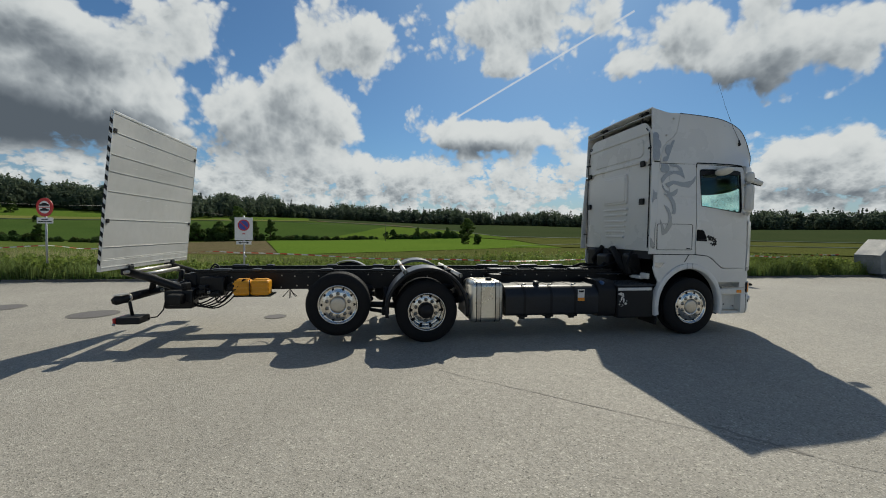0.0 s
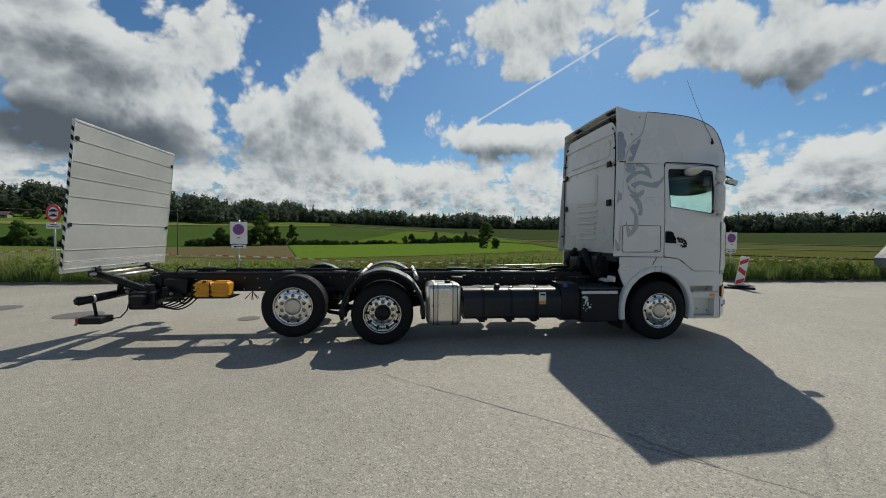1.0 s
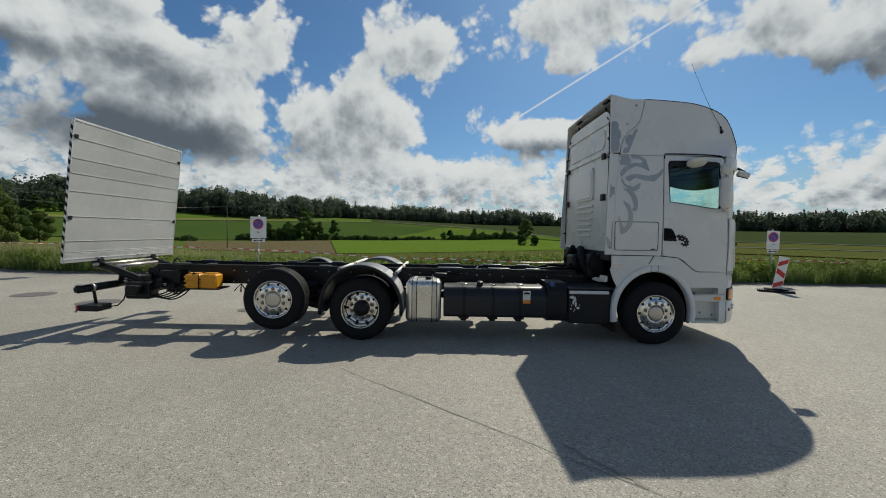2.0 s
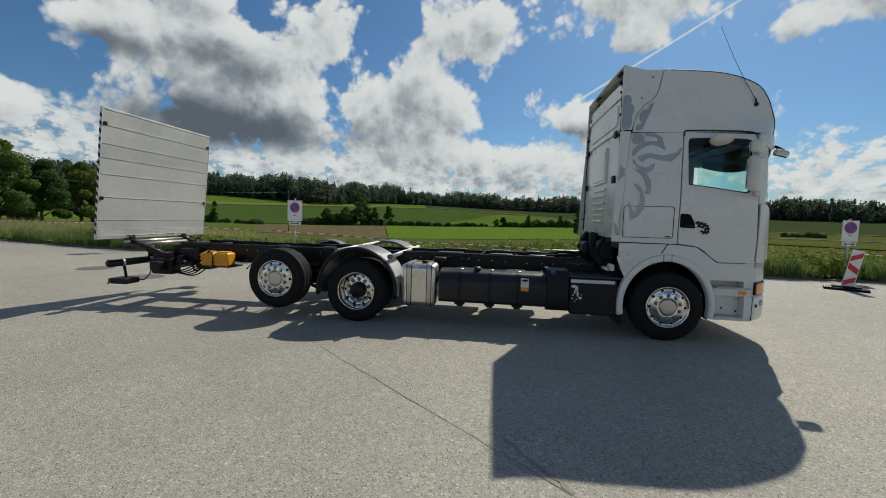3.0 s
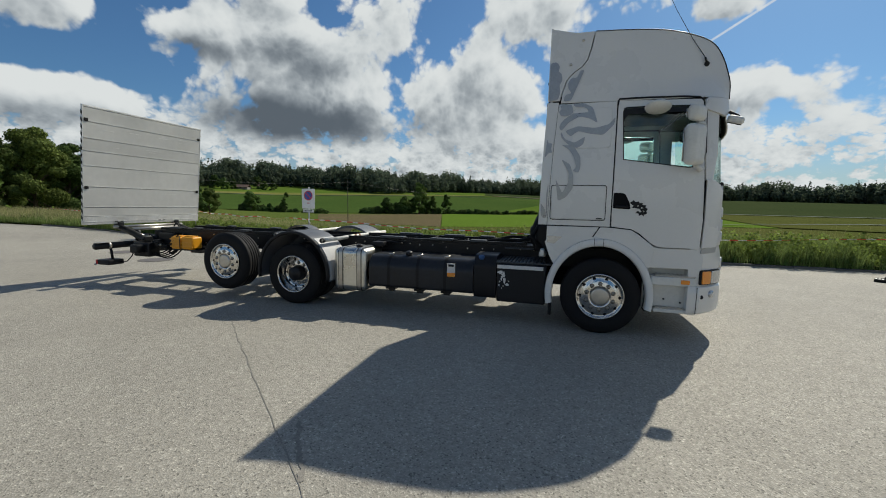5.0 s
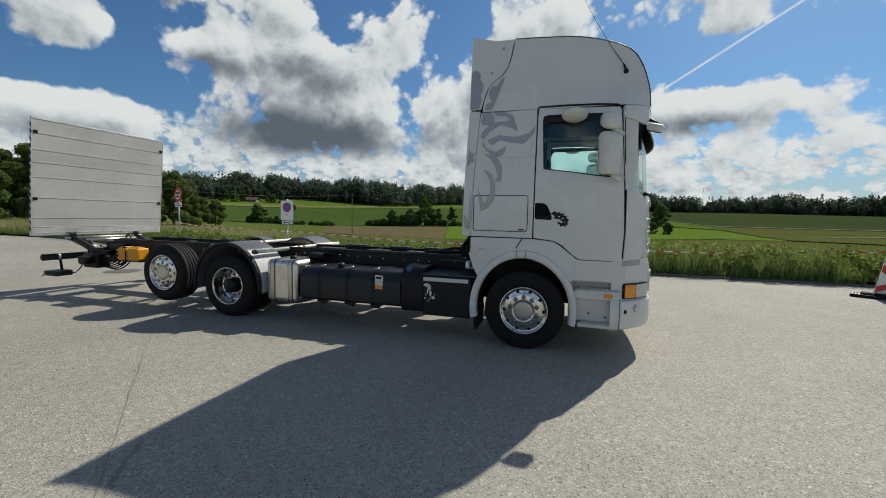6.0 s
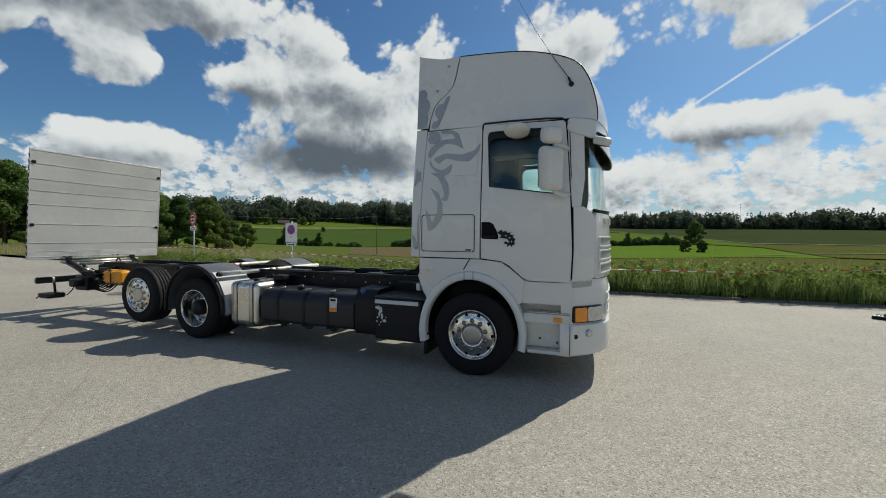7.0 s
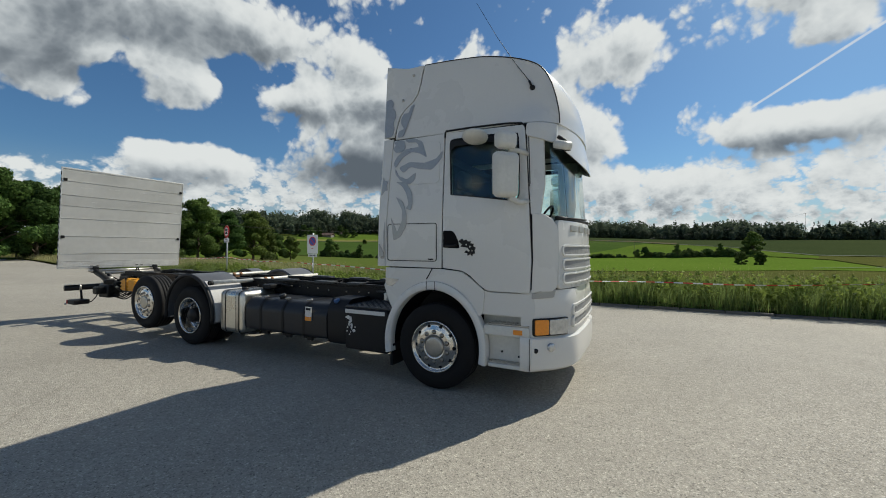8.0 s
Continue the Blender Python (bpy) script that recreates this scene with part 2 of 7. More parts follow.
def field_mat(name, col, col2, row=0.0, scale=0.02):
    """Crops and soil: two tones in broad patches, drilled rows if row > 0 (metres apart), clumpy grain."""
    m = bpy.data.materials.new(name)
    m.use_nodes = True
    nt = m.node_tree
    N, L = nt.nodes.new, nt.links.new
    b = nt.nodes["Principled BSDF"]
    geo = N("ShaderNodeNewGeometry")
    a, c = N("ShaderNodeTexNoise"), N("ShaderNodeTexNoise")
    for t, s in ((a, scale), (c, 1.3)):
        t.inputs["Scale"].default_value, t.inputs["Detail"].default_value = s, 6.0
        L(geo.outputs["Position"], t.inputs["Vector"])
    mx = N("ShaderNodeMix")
    mx.data_type = "RGBA"
    r = N("ShaderNodeMapRange")
    L(a.outputs[0], r.inputs[0])
    r.inputs[1].default_value, r.inputs[2].default_value = 0.35, 0.65
    L(r.outputs[0], mx.inputs["Factor"])
    mx.inputs["A"].default_value, mx.inputs["B"].default_value = (*col, 1), (*col2, 1)
    s = N("ShaderNodeVectorMath")
    s.operation = "SCALE"
    L(mx.outputs["Result"], s.inputs[0])
    r2 = N("ShaderNodeMapRange")
    L(c.outputs[0], r2.inputs[0])
    r2.inputs[1].default_value, r2.inputs[2].default_value = 0.25, 0.75
    r2.inputs[3].default_value, r2.inputs[4].default_value = 0.72, 1.28
    last = r2.outputs[0]
    if row:
        wv = N("ShaderNodeTexWave")
        wv.bands_direction = "X"
        wv.inputs["Scale"].default_value = 1.0 / row
        wv.inputs["Distortion"].default_value = 1.5
        L(geo.outputs["Position"], wv.inputs["Vector"])
        r3 = N("ShaderNodeMapRange")
        L(wv.outputs["Fac"], r3.inputs[0])
        r3.inputs[3].default_value, r3.inputs[4].default_value = 0.8, 1.15
        mu = N("ShaderNodeMath")
        mu.operation = "MULTIPLY"
        L(last, mu.inputs[0])
        L(r3.outputs[0], mu.inputs[1])
        last = mu.outputs[0]
    L(last, s.inputs["Scale"])
    L(s.outputs[0], b.inputs["Base Color"])
    b.inputs["Roughness"].default_value = 1.0
    b.inputs["Specular IOR Level"].default_value = 0.0
    return m


def asphalt_mat():
    """Worn pale asphalt: bright and dark aggregate, broad tyre-worn patches, darker patches and pits."""
    m = bpy.data.materials.new("asphalt")
    m.use_nodes = True
    nt = m.node_tree
    N, L = nt.nodes.new, nt.links.new
    b = nt.nodes["Principled BSDF"]
    geo = N("ShaderNodeNewGeometry")

    def tex(kind, scale, detail=3.0):
        t = N(kind)
        t.inputs["Scale"].default_value = scale
        if kind == "ShaderNodeTexNoise":
            t.inputs["Detail"].default_value = detail
        L(geo.outputs["Position"], t.inputs["Vector"])
        return t

    def rng(v, a, b_, lo, hi):
        r = N("ShaderNodeMapRange")
        L(v, r.inputs[0])
        for i, k in enumerate((a, b_, lo, hi)):
            r.inputs[i + 1].default_value = k
        return r.outputs[0]

    def mul(a, c):
        x = N("ShaderNodeMath")
        x.operation = "MULTIPLY"
        L(a, x.inputs[0])
        L(c, x.inputs[1])
        return x.outputs[0]
    stones = tex("ShaderNodeTexVoronoi", 95.0)
    cell = N("ShaderNodeSeparateColor")
    L(stones.outputs["Color"], cell.inputs[0])
    coarse = tex("ShaderNodeTexVoronoi", 38.0)
    cell2 = N("ShaderNodeSeparateColor")
    L(coarse.outputs["Color"], cell2.inputs[0])
    v = mul(rng(cell.outputs[0], 0, 1, 0.84, 1.12), rng(cell2.outputs[1], 0.0, 1.0, 0.93, 1.07))
    # pale stones, and dark ones, among the even binder
    v = mul(v, rng(cell.outputs[1], 0.90, 0.96, 1.0, 1.45))
    v = mul(v, rng(cell.outputs[2], 0.02, 0.12, 0.50, 1.0))
    v = mul(v, rng(cell2.outputs[0], 0.93, 0.95, 1.0, 1.18))
    v = mul(v, rng(tex("ShaderNodeTexNoise", 9.0, 5).outputs[0], 0.3, 0.7, 0.95, 1.05))
    v = mul(v, rng(tex("ShaderNodeTexNoise", 0.9, 6).outputs[0], 0.3, 0.7, 0.94, 1.06))
    v = mul(v, rng(tex("ShaderNodeTexNoise", 0.13, 4).outputs[0], 0.3, 0.7, 0.90, 1.10))
    # scattered pits and dark spots
    spots = tex("ShaderNodeTexVoronoi", 2.3)
    v = mul(v, rng(spots.outputs["Distance"], 0.02, 0.035, 0.55, 1.0))
    s = N("ShaderNodeVectorMath")
    s.operation = "SCALE"
    s.inputs[0].default_value = ASPHALT
    L(v, s.inputs["Scale"])
    L(s.outputs[0], b.inputs["Base Color"])
    L(rng(cell.outputs[0], 0.75, 1.0, 0.84, 0.50), b.inputs["Roughness"])
    b.inputs["Specular IOR Level"].default_value = 0.35
    bp = N("ShaderNodeBump")
    bp.inputs["Strength"].default_value, bp.inputs["Distance"].default_value = 0.55, 0.006
    L(stones.outputs["Distance"], bp.inputs["Height"])
    L(bp.outputs[0], b.inputs["Normal"])
    return m


ASPHALT = (0.298, 0.279, 0.240)
M = dict(
    asphalt=asphalt_mat(),
    white=mat("white_paint", (0.70, 0.69, 0.655), 0.28, stain=(0.8, 0.012), grain=(40.0, 0.015), coat=0.4, rvar=0.03),
    white_dirty=mat("dusty_white_plastic", (0.66, 0.65, 0.60), 0.45, stain=(3.0, 0.10), grain=(30.0, 0.06)),
    grey_plastic=mat("grey_plastic", (0.40, 0.395, 0.37), 0.5, stain=(6.0, 0.08), grain=(60.0, 0.06)),
    decal=mat("silver_grey_decal", (0.37, 0.375, 0.375), 0.33, 0.5, stain=(5.0, 0.06)),
    black=mat("black_plastic", (0.010, 0.010, 0.011), 0.5, spec=0.3, stain=(4.0, 0.3), grain=(60.0, 0.2)),
    chassis=mat("black_chassis_paint", (0.006, 0.0065, 0.0075), 0.42, stain=(5.0, 0.4), grain=(40.0, 0.3), bump=(60, 0.15), spec=0.3),
    dark=mat("dark_void", (0.006, 0.006, 0.007), 0.85, spec=0.15),
    rubber=mat("tyre_rubber", (0.009, 0.009, 0.0095), 0.75, stain=(6.0, 0.25), grain=(50.0, 0.2), bump=(90, 0.2), spec=0.25),
    chrome=mat("polished_aluminium", (0.62, 0.60, 0.565), 0.17, 1.0, stain=(9.0, 0.10), grain=(60.0, 0.06), rvar=0.08),
    dull=mat("dull_metal", (0.52, 0.49, 0.44), 0.38, 1.0, stain=(12.0, 0.15), grain=(80.0, 0.1)),
    steel=mat("brushed_tank_metal", (0.66, 0.64, 0.58), 0.30, 1.0, stain=(3.0, 0.12), grain=(25.0, 0.06), rvar=0.1),
    tank=mat("dusty_black_tank", (0.012, 0.014, 0.018), 0.42, spec=0.4, stain=(3.0, 0.3), grain=(22.0, 0.2)),
    plate=mat("chequer_plate", (0.055, 0.06, 0.065), 0.45, 0.6, stain=(5.0, 0.3), grain=(40.0, 0.2)),
    alu_plank=mat("worn_aluminium_plank", (0.53, 0.525, 0.50), 0.50, 0.2, stain=(1.6, 0.08), grain=(9.0, 0.05), bump=(50, 0.05), rnd=0.06),
    alu_edge=mat("aluminium_edge", (0.66, 0.655, 0.63), 0.42, 0.4, stain=(5.0, 0.15), grain=(40.0, 0.1)),
    yellow=mat("yellow_plastic", (0.72, 0.31, 0.012), 0.42, stain=(9.0, 0.10), grain=(60.0, 0.06)),
    fender=mat("grey_mudguard", (0.10, 0.105, 0.115), 0.40, 0.0, stain=(4.0, 0.2), grain=(40.0, 0.12)),
    fender_side=mat("light_mudguard", (0.42, 0.42, 0.42), 0.6, 0.0, stain=(3.0, 0.15), grain=(30.0, 0.1)),
    tube=mat("worn_white_tube", (0.68, 0.66, 0.60), 0.4, 0.2, stain=(8.0, 0.3), grain=(40.0, 0.2)),
    rust=mat("rusty_clamp", (0.22, 0.11, 0.05), 0.8, 0.2, stain=(20.0, 0.4)),
    orange=mat("orange_lens", (0.85, 0.28, 0.02), 0.25, coat=0.5),
    red=mat("red_lens", (0.55, 0.02, 0.02), 0.3, coat=0.5),
    lens=mat("clear_lens", (0.55, 0.57, 0.58), 0.12, 0.7, stain=(20.0, 0.2)),
    label=mat("paper_label", (0.68, 0.66, 0.62), 0.6, stain=(30.0, 0.1)),
    cloth=mat("cab_fabric", (0.03, 0.031, 0.034), 0.9, stain=(6.0, 0.2)),
    cabin=mat("cab_lining", (0.035, 0.035, 0.036), 0.85, stain=(6.0, 0.2)),
    glass=glass("tinted_side_glass", (0.86, 0.98, 0.96)),
    screen=glass("windscreen_glass", (0.87, 0.97, 0.95)),
    blue=mat("blue_cap", (0.03, 0.09, 0.22), 0.4),
    sign_white=mat("sign_white", (0.76, 0.76, 0.74), 0.4, stain=(8.0, 0.05)),
    sign_red=mat("sign_red", (0.55, 0.03, 0.03), 0.4, stain=(8.0, 0.08)),
    sign_blue=mat("sign_blue", (0.05, 0.08, 0.36), 0.4, stain=(8.0, 0.08)),
    zinc=mat("zinc_post", (0.42, 0.43, 0.43), 0.5, 0.6, stain=(8.0, 0.15)),
    kerb=mat("kerb_stone", (0.13, 0.122, 0.108), 0.9, rnd=0.15, stain=(2.5, 0.25), grain=(60.0, 0.25), bump=(80, 0.4)),
    crack=mat("bitumen_seam", (0.215, 0.20, 0.175), 0.85, stain=(6.0, 0.25), grain=(60.0, 0.3)),
    iron=mat("cast_iron", (0.13, 0.12, 0.115), 0.75, 0.2, stain=(6.0, 0.2), grain=(60.0, 0.2), bump=(90, 0.3)),
    tape_white=mat("tape_white", (0.74, 0.73, 0.70), 0.5),
    tape_red=mat("tape_red", (0.62, 0.06, 0.04), 0.5),
    mesh=mat("grey_grille_mesh", (0.30, 0.30, 0.295), 0.55, 0.3, stain=(20.0, 0.2), grain=(160.0, 0.4), bump=(220, 0.6)),
    nut=mat("bronzed_nut", (0.34, 0.31, 0.27), 0.35, 1.0, stain=(30.0, 0.2)),
    hazard=mat("hazard_yellow", (0.62, 0.50, 0.16), 0.5, stain=(9.0, 0.2)),
    wood=mat("weathered_pole", (0.10, 0.085, 0.07), 0.85, stain=(3.0, 0.2), grain=(30.0, 0.2)),
    bark=mat("bark", (0.085, 0.065, 0.045), 0.9, stain=(3.0, 0.25), grain=(20.0, 0.3), bump=(18, 0.6)),
    plaster=mat("far_wall_plaster", (0.24, 0.225, 0.20), 0.85, stain=(0.6, 0.1)),
    roof=mat("far_roof_tiles", (0.14, 0.09, 0.07), 0.85, stain=(0.6, 0.15)),
    skip=mat("scuffed_skip_paint", (0.19, 0.20, 0.20), 0.6, stain=(2.2, 0.3), grain=(14.0, 0.18)),
    skip_dark=mat("skip_grey_paint", (0.12, 0.13, 0.13), 0.6, stain=(2.0, 0.25), grain=(14.0, 0.15)),
    leaf_dark=leaf_mat("dark_leaves", (0.078, 0.122, 0.037)),
    leaf_mid=leaf_mat("mid_leaves", (0.114, 0.168, 0.046)),
    # paler and bluer than near leaves: distance haze put into the colour
    leaf_far_hazed=leaf_mat("hazed_far_wood_leaves", (0.098, 0.135, 0.088), 0.25, 0.4),
    leaf_conifer=leaf_mat("conifer_needles", (0.055, 0.078, 0.056), 0.22, 0.2),
    grass=leaf_mat("verge_grass", (0.19, 0.235, 0.075), 0.4, 0.45),
    straw=leaf_mat("dry_grass", (0.34, 0.30, 0.16), 0.3, 0.4),
    weed=leaf_mat("broad_weeds", (0.165, 0.25, 0.058), 0.35, 0.4),
    soil=field_mat("verge_soil", (0.10, 0.115, 0.04), (0.15, 0.15, 0.06), 0, 0.4),
    meadow=field_mat("meadow", (0.0703, 0.1052, 0.0246), (0.1052, 0.1194, 0.0351), 0, 0.03),
    bright=field_mat("bright_crop", (0.0877, 0.1462, 0.0232), (0.0989, 0.1565, 0.0258), 0, 0.02),
    deep=field_mat("deep_green_crop", (0.0454, 0.0802, 0.0209), (0.0592, 0.0941, 0.0245), 0, 0.02),
    pale=field_mat("pale_strip", (0.1348, 0.1483, 0.0438), (0.1685, 0.1685, 0.0539), 0, 0.03),
    upper=field_mat("upper_meadow", (0.0759, 0.1264, 0.0221), (0.0947, 0.1391, 0.0253), 0, 0.02),
    grey_green=field_mat("grey_green_crop", (0.0412, 0.0582, 0.0243), (0.0485, 0.0631, 0.0267), 0, 0.02),
    brown=field_mat("tilled_brown", (0.125, 0.10, 0.06), (0.11, 0.10, 0.05), 1.6, 0.05),
    olive=field_mat("olive_crop", (0.0778, 0.0898, 0.0270), (0.0898, 0.0959, 0.0299), 2.2, 0.03),
)

# ---- mesh tools ----


def finish(bm, me, material, sharp=38.0):
    flat = bm.faces.layers.int.get("flat")
    for f in bm.faces:
        f.smooth = not (flat and f[flat])
    lim = radians(sharp)
    for e in bm.edges:
        if len(e.link_faces) == 2 and e.calc_face_angle(0) > lim:
            e.smooth = False
    bm.to_mesh(me)
    bm.free()
    for m in material if isinstance(material, (list, tuple)) else (material,):
        me.materials.append(m)


def part(name, bm, material, parent=None, label="", at=None):
    me = bpy.data.meshes.new(name)
    finish(bm, me, material)
    ob = new(name, me)
    if at is not None:
        ob.matrix_world = at
    if parent is not None:
        ob.parent = parent
    if label:
        tagged(ob, label)
    return ob


def share(name, mesh, parent, m):
    ob = new(name, mesh)
    ob.parent = parent
    ob.matrix_basis = m
    return ob


def thing(name, label, category, at=(0, 0, 0), rz=0, group="", kind=""):
    e = new(name)
    e.empty_display_size = 0.2
    e.matrix_world = pose(*at, 0, 0, rz)
    return tagged(e, label, category, group, kind)


def bm_new():
    return bmesh.new()


def flat_layer(bm):
    return bm.faces.layers.int.get("flat") or bm.faces.layers.int.new("flat")


def box(bm, x0, x1, y0, y1, z0, z1, bevel=0.0, seg=2, m=None):
    lay = flat_layer(bm)
    vs = bmesh.ops.create_cube(bm, size=1.0)["verts"]
    for v in vs:
        v.co = Vector(((x0 + x1) / 2 + v.co.x * (x1 - x0), (y0 + y1) / 2 + v.co.y * (y1 - y0), (z0 + z1) / 2 + v.co.z * (z1 - z0)))
    if bevel:
        es = list({e for v in vs for e in v.link_edges})
        g = bmesh.ops.bevel(bm, geom=es, offset=bevel, segments=seg, affect="EDGES", profile=0.5)
        vs = list({v for f in g["faces"] for v in f.verts} | {v for v in vs if v.is_valid})
    for f in {f for v in vs for f in v.link_faces}:
        # the six broad faces stay flat, the eased edges smooth
        f.normal_update()
        f[lay] = 1 if max(abs(c) for c in f.normal) > 0.9995 else 0
    if m is not None:
        bmesh.ops.transform(bm, matrix=m, verts=[v for v in vs if v.is_valid])
    return bm


def lathe(bm, prof, n=48, at=(0, 0, 0), close=False):
    """Revolve (radius, y) rows about the y axis."""
    rings = []
    for r, y in prof:
        rings.append([bm.verts.new((at[0] + r * math.cos(2 * math.pi * i / n), at[1] + y, at[2] + r * math.sin(2 * math.pi * i / n))) for i in range(n)])
    for a, b in zip(rings, rings[1:]):
        for i in range(n):
            bm.faces.new((a[i], a[(i + 1) % n], b[(i + 1) % n], b[i]))
    if close:
        bm.faces.new(rings[-1])
        bm.faces.new(list(reversed(rings[0])))
    return bm


def tube(bm, pts, r, n=10, r1=None, cap=True):
    """A round bar along a line of points."""
    pts = [Vector(p) for p in pts]
    rings = []
    for i, p in enumerate(pts):
        t = (pts[min(i + 1, len(pts) - 1)] - pts[max(i - 1, 0)]).normalized()
        a = t.orthogonal().normalized() if i == 0 else (prev - t * prev.dot(t)).normalized()
        prev = a
        b = t.cross(a)
        rr = r if r1 is None else r + (r1 - r) * i / (len(pts) - 1)
        rings.append([bm.verts.new(p + rr * (math.cos(2 * math.pi * k / n) * a + math.sin(2 * math.pi * k / n) * b)) for k in range(n)])
    for a, b in zip(rings, rings[1:]):
        for k in range(n):
            bm.faces.new((a[k], a[(k + 1) % n], b[(k + 1) % n], b[k]))
    if cap:
        bm.faces.new(list(reversed(rings[0])))
        bm.faces.new(rings[-1])
    return bm


def arc_pts(a, b, sag, n=10):
    a, b = Vector(a), Vector(b)
    return [a.lerp(b, i / n) - Vector((0, 0, sag * 4 * (i / n) * (1 - i / n))) for i in range(n + 1)]


def round_rect(x0, x1, z0, z1, r, n=4):
    pts = []
    for cx, cz, a0 in ((x1 - r, z1 - r, 0), (x0 + r, z1 - r, 90), (x0 + r, z0 + r, 180), (x1 - r, z0 + r, 270)):
        for i in range(n + 1):
            a = radians(a0 + 90 * i / n)
            pts.append((cx + r * math.cos(a), cz + r * math.sin(a)))
    return pts


def round_poly(pts, r, n=3):
    """Round the corners of a plain polygon."""
    out = []
    k = len(pts)
    for i in range(k):
        p, a, b = Vector(pts[i]), Vector(pts[i - 1]), Vector(pts[(i + 1) % k])
        rr = min(r, (a - p).length * 0.45, (b - p).length * 0.45)
        s, e = p + (a - p).normalized() * rr, p + (b - p).normalized() * rr
        for j in range(n + 1):
            t = j / n
            q = s * (1 - t) ** 2 + p * 2 * t * (1 - t) + e * t * t
            out.append((q.x, q.y))
    return out


def sheet(outline, holes, mapping, thick, step=0.12, bevel=0.004):
    """A shell panel: outline and holes in its own plane, bent by mapping(a, b, depth), with thickness and eased edges."""
    bm = bm_new()
    lay = flat_layer(bm)
    for loop in [outline, *holes]:
        vs = [bm.verts.new((a, b, 0)) for a, b in loop]
        for i in range(len(vs)):
            bm.edges.new((vs[i], vs[(i + 1) % len(vs)]))
    bmesh.ops.triangle_fill(bm, edges=bm.edges[:], use_beauty=True, use_dissolve=False)
    if step:
        for ax in (0, 1):
            lo, hi = min(p[ax] for p in outline), max(p[ax] for p in outline)
            k = int((hi - lo) / step)
            for i in range(1, k + 1):
                no, co = [0, 0, 0], [0, 0, 0]
                no[ax], co[ax] = 1, lo + (hi - lo) * i / (k + 1)
                bmesh.ops.bisect_plane(bm, geom=bm.verts[:] + bm.edges[:] + bm.faces[:], plane_co=co, plane_no=no, dist=1e-5)
    bmesh.ops.recalc_face_normals(bm, faces=bm.faces[:])
    for f in bm.faces:
        if f.normal.z < 0:
            f.normal_flip()
    front = list(bm.faces)
    rim = [e for e in bm.edges if len(e.link_faces) == 1]
    g = bmesh.ops.extrude_face_region(bm, geom=front)
    back = [v for v in g["geom"] if isinstance(v, bmesh.types.BMVert)]
    for v in back:
        v.co.z = thick
    # the extruded copy lies at z = thick; depth 0 is the outer face
    for v in bm.verts:
        v.co = Vector(mapping(v.co.x, v.co.y, v.co.z))
    bmesh.ops.recalc_face_normals(bm, faces=bm.faces[:])
    if bevel:
        es = [e for e in bm.edges if len(e.link_faces) == 2 and e.calc_face_angle(0) > radians(60)]
        g = bmesh.ops.bevel(bm, geom=es, offset=bevel, segments=2, affect="EDGES", profile=0.6)
        for f in bm.faces:
            f[lay] = 0
        for f in g["faces"]:
            f[lay] = 1
    return bm


def stack(levels, close_top=True, close_bottom=False):
    """Join closed loops of equally many points into one skin."""
    bm = bm_new()
    rings = [[bm.verts.new(p) for p in loop] for loop in levels]
    for a, b in zip(rings, rings[1:]):
        k = len(a)
        for i in range(k):
            bm.faces.new((a[i], a[(i + 1) % k], b[(i + 1) % k], b[i]))
    if close_top:
        bm.faces.new(rings[-1])
    if close_bottom:
        bm.faces.new(list(reversed(rings[0])))
    bmesh.ops.recalc_face_normals(bm, faces=bm.faces[:])
    return bm


def raw_mesh(name, co, faces, material):
    me = bpy.data.meshes.new(name)
    me.from_pydata(co, [], faces)
    for m in material if isinstance(material, (list, tuple)) else (material,):
        me.materials.append(m)
    return me

# ---- ground and distance ----


def ease(t):
    t = max(0.0, min(1.0, t))
    return t * t * (3 - 2 * t)


def kerb_y(x):
    return 7.1 + 2.2 * ease((-x - 16) / 14) + 6 * ease((-x - 30) / 40)


def land(x, y):
    """Height of the country: level yard, shallow dip of fields, rising ground with woods beyond."""
    a = math.degrees(math.atan2(-(x + 2), max(y + 7, 1.0)))
    r = math.hypot(x + 2, y + 7)
    if y < kerb_y(x) + 0.12:
        near = -0.25
    else:
        near = 0.03 - 3.6 * ease((y - 9) / 60.0)
    left = ease((a - 32) / 20)
    near = near * (1 - 0.65 * left) if near > -0.2 or y > kerb_y(x) + 1 else near
    top = 7.0 + 3.0 * ease((a + 45) / 35.0) + 4.5 * ease((a + 8) / 20.0) + 4.0 * ease((a - 12) / 22.0) - 8.0 * ease((a - 46) / 15.0)
    far = ease((r - 185) / 290.0)
    if y < 7.3:
        far = 0.0
    wave = 0.5 * noise.noise(Vector((x * 0.012, y * 0.012, 0))) * ease((r - 60) / 100)
    return near + (top - near) * far + wave + 6.0 * ease((r - 600) / 900)


def build_ground():
    co, faces = [], []
    radii = [2.0 * (1.075 ** i) for i in range(104)]
    n = 200
    for r in radii:
        for i in range(n):
            a = 2 * math.pi * i / n
            x, y = -2 + r * math.sin(a), -7 + r * math.cos(a)
            co.append((x, y, land(x, y)))
    for j in range(len(radii) - 1):
        for i in range(n):
            k = (i + 1) % n
            faces.append((j * n + i, (j + 1) * n + i, (j + 1) * n + k, j * n + k))
    faces.append(tuple(range(n)))
    g = new("ground", raw_mesh("ground", co, faces, M["meadow"]))
    for p in g.data.polygons:
        p.use_smooth = True
    tagged(g, "meadow and farmland dipping and rising to distant woods", "ground", kind="structure")


build_ground()


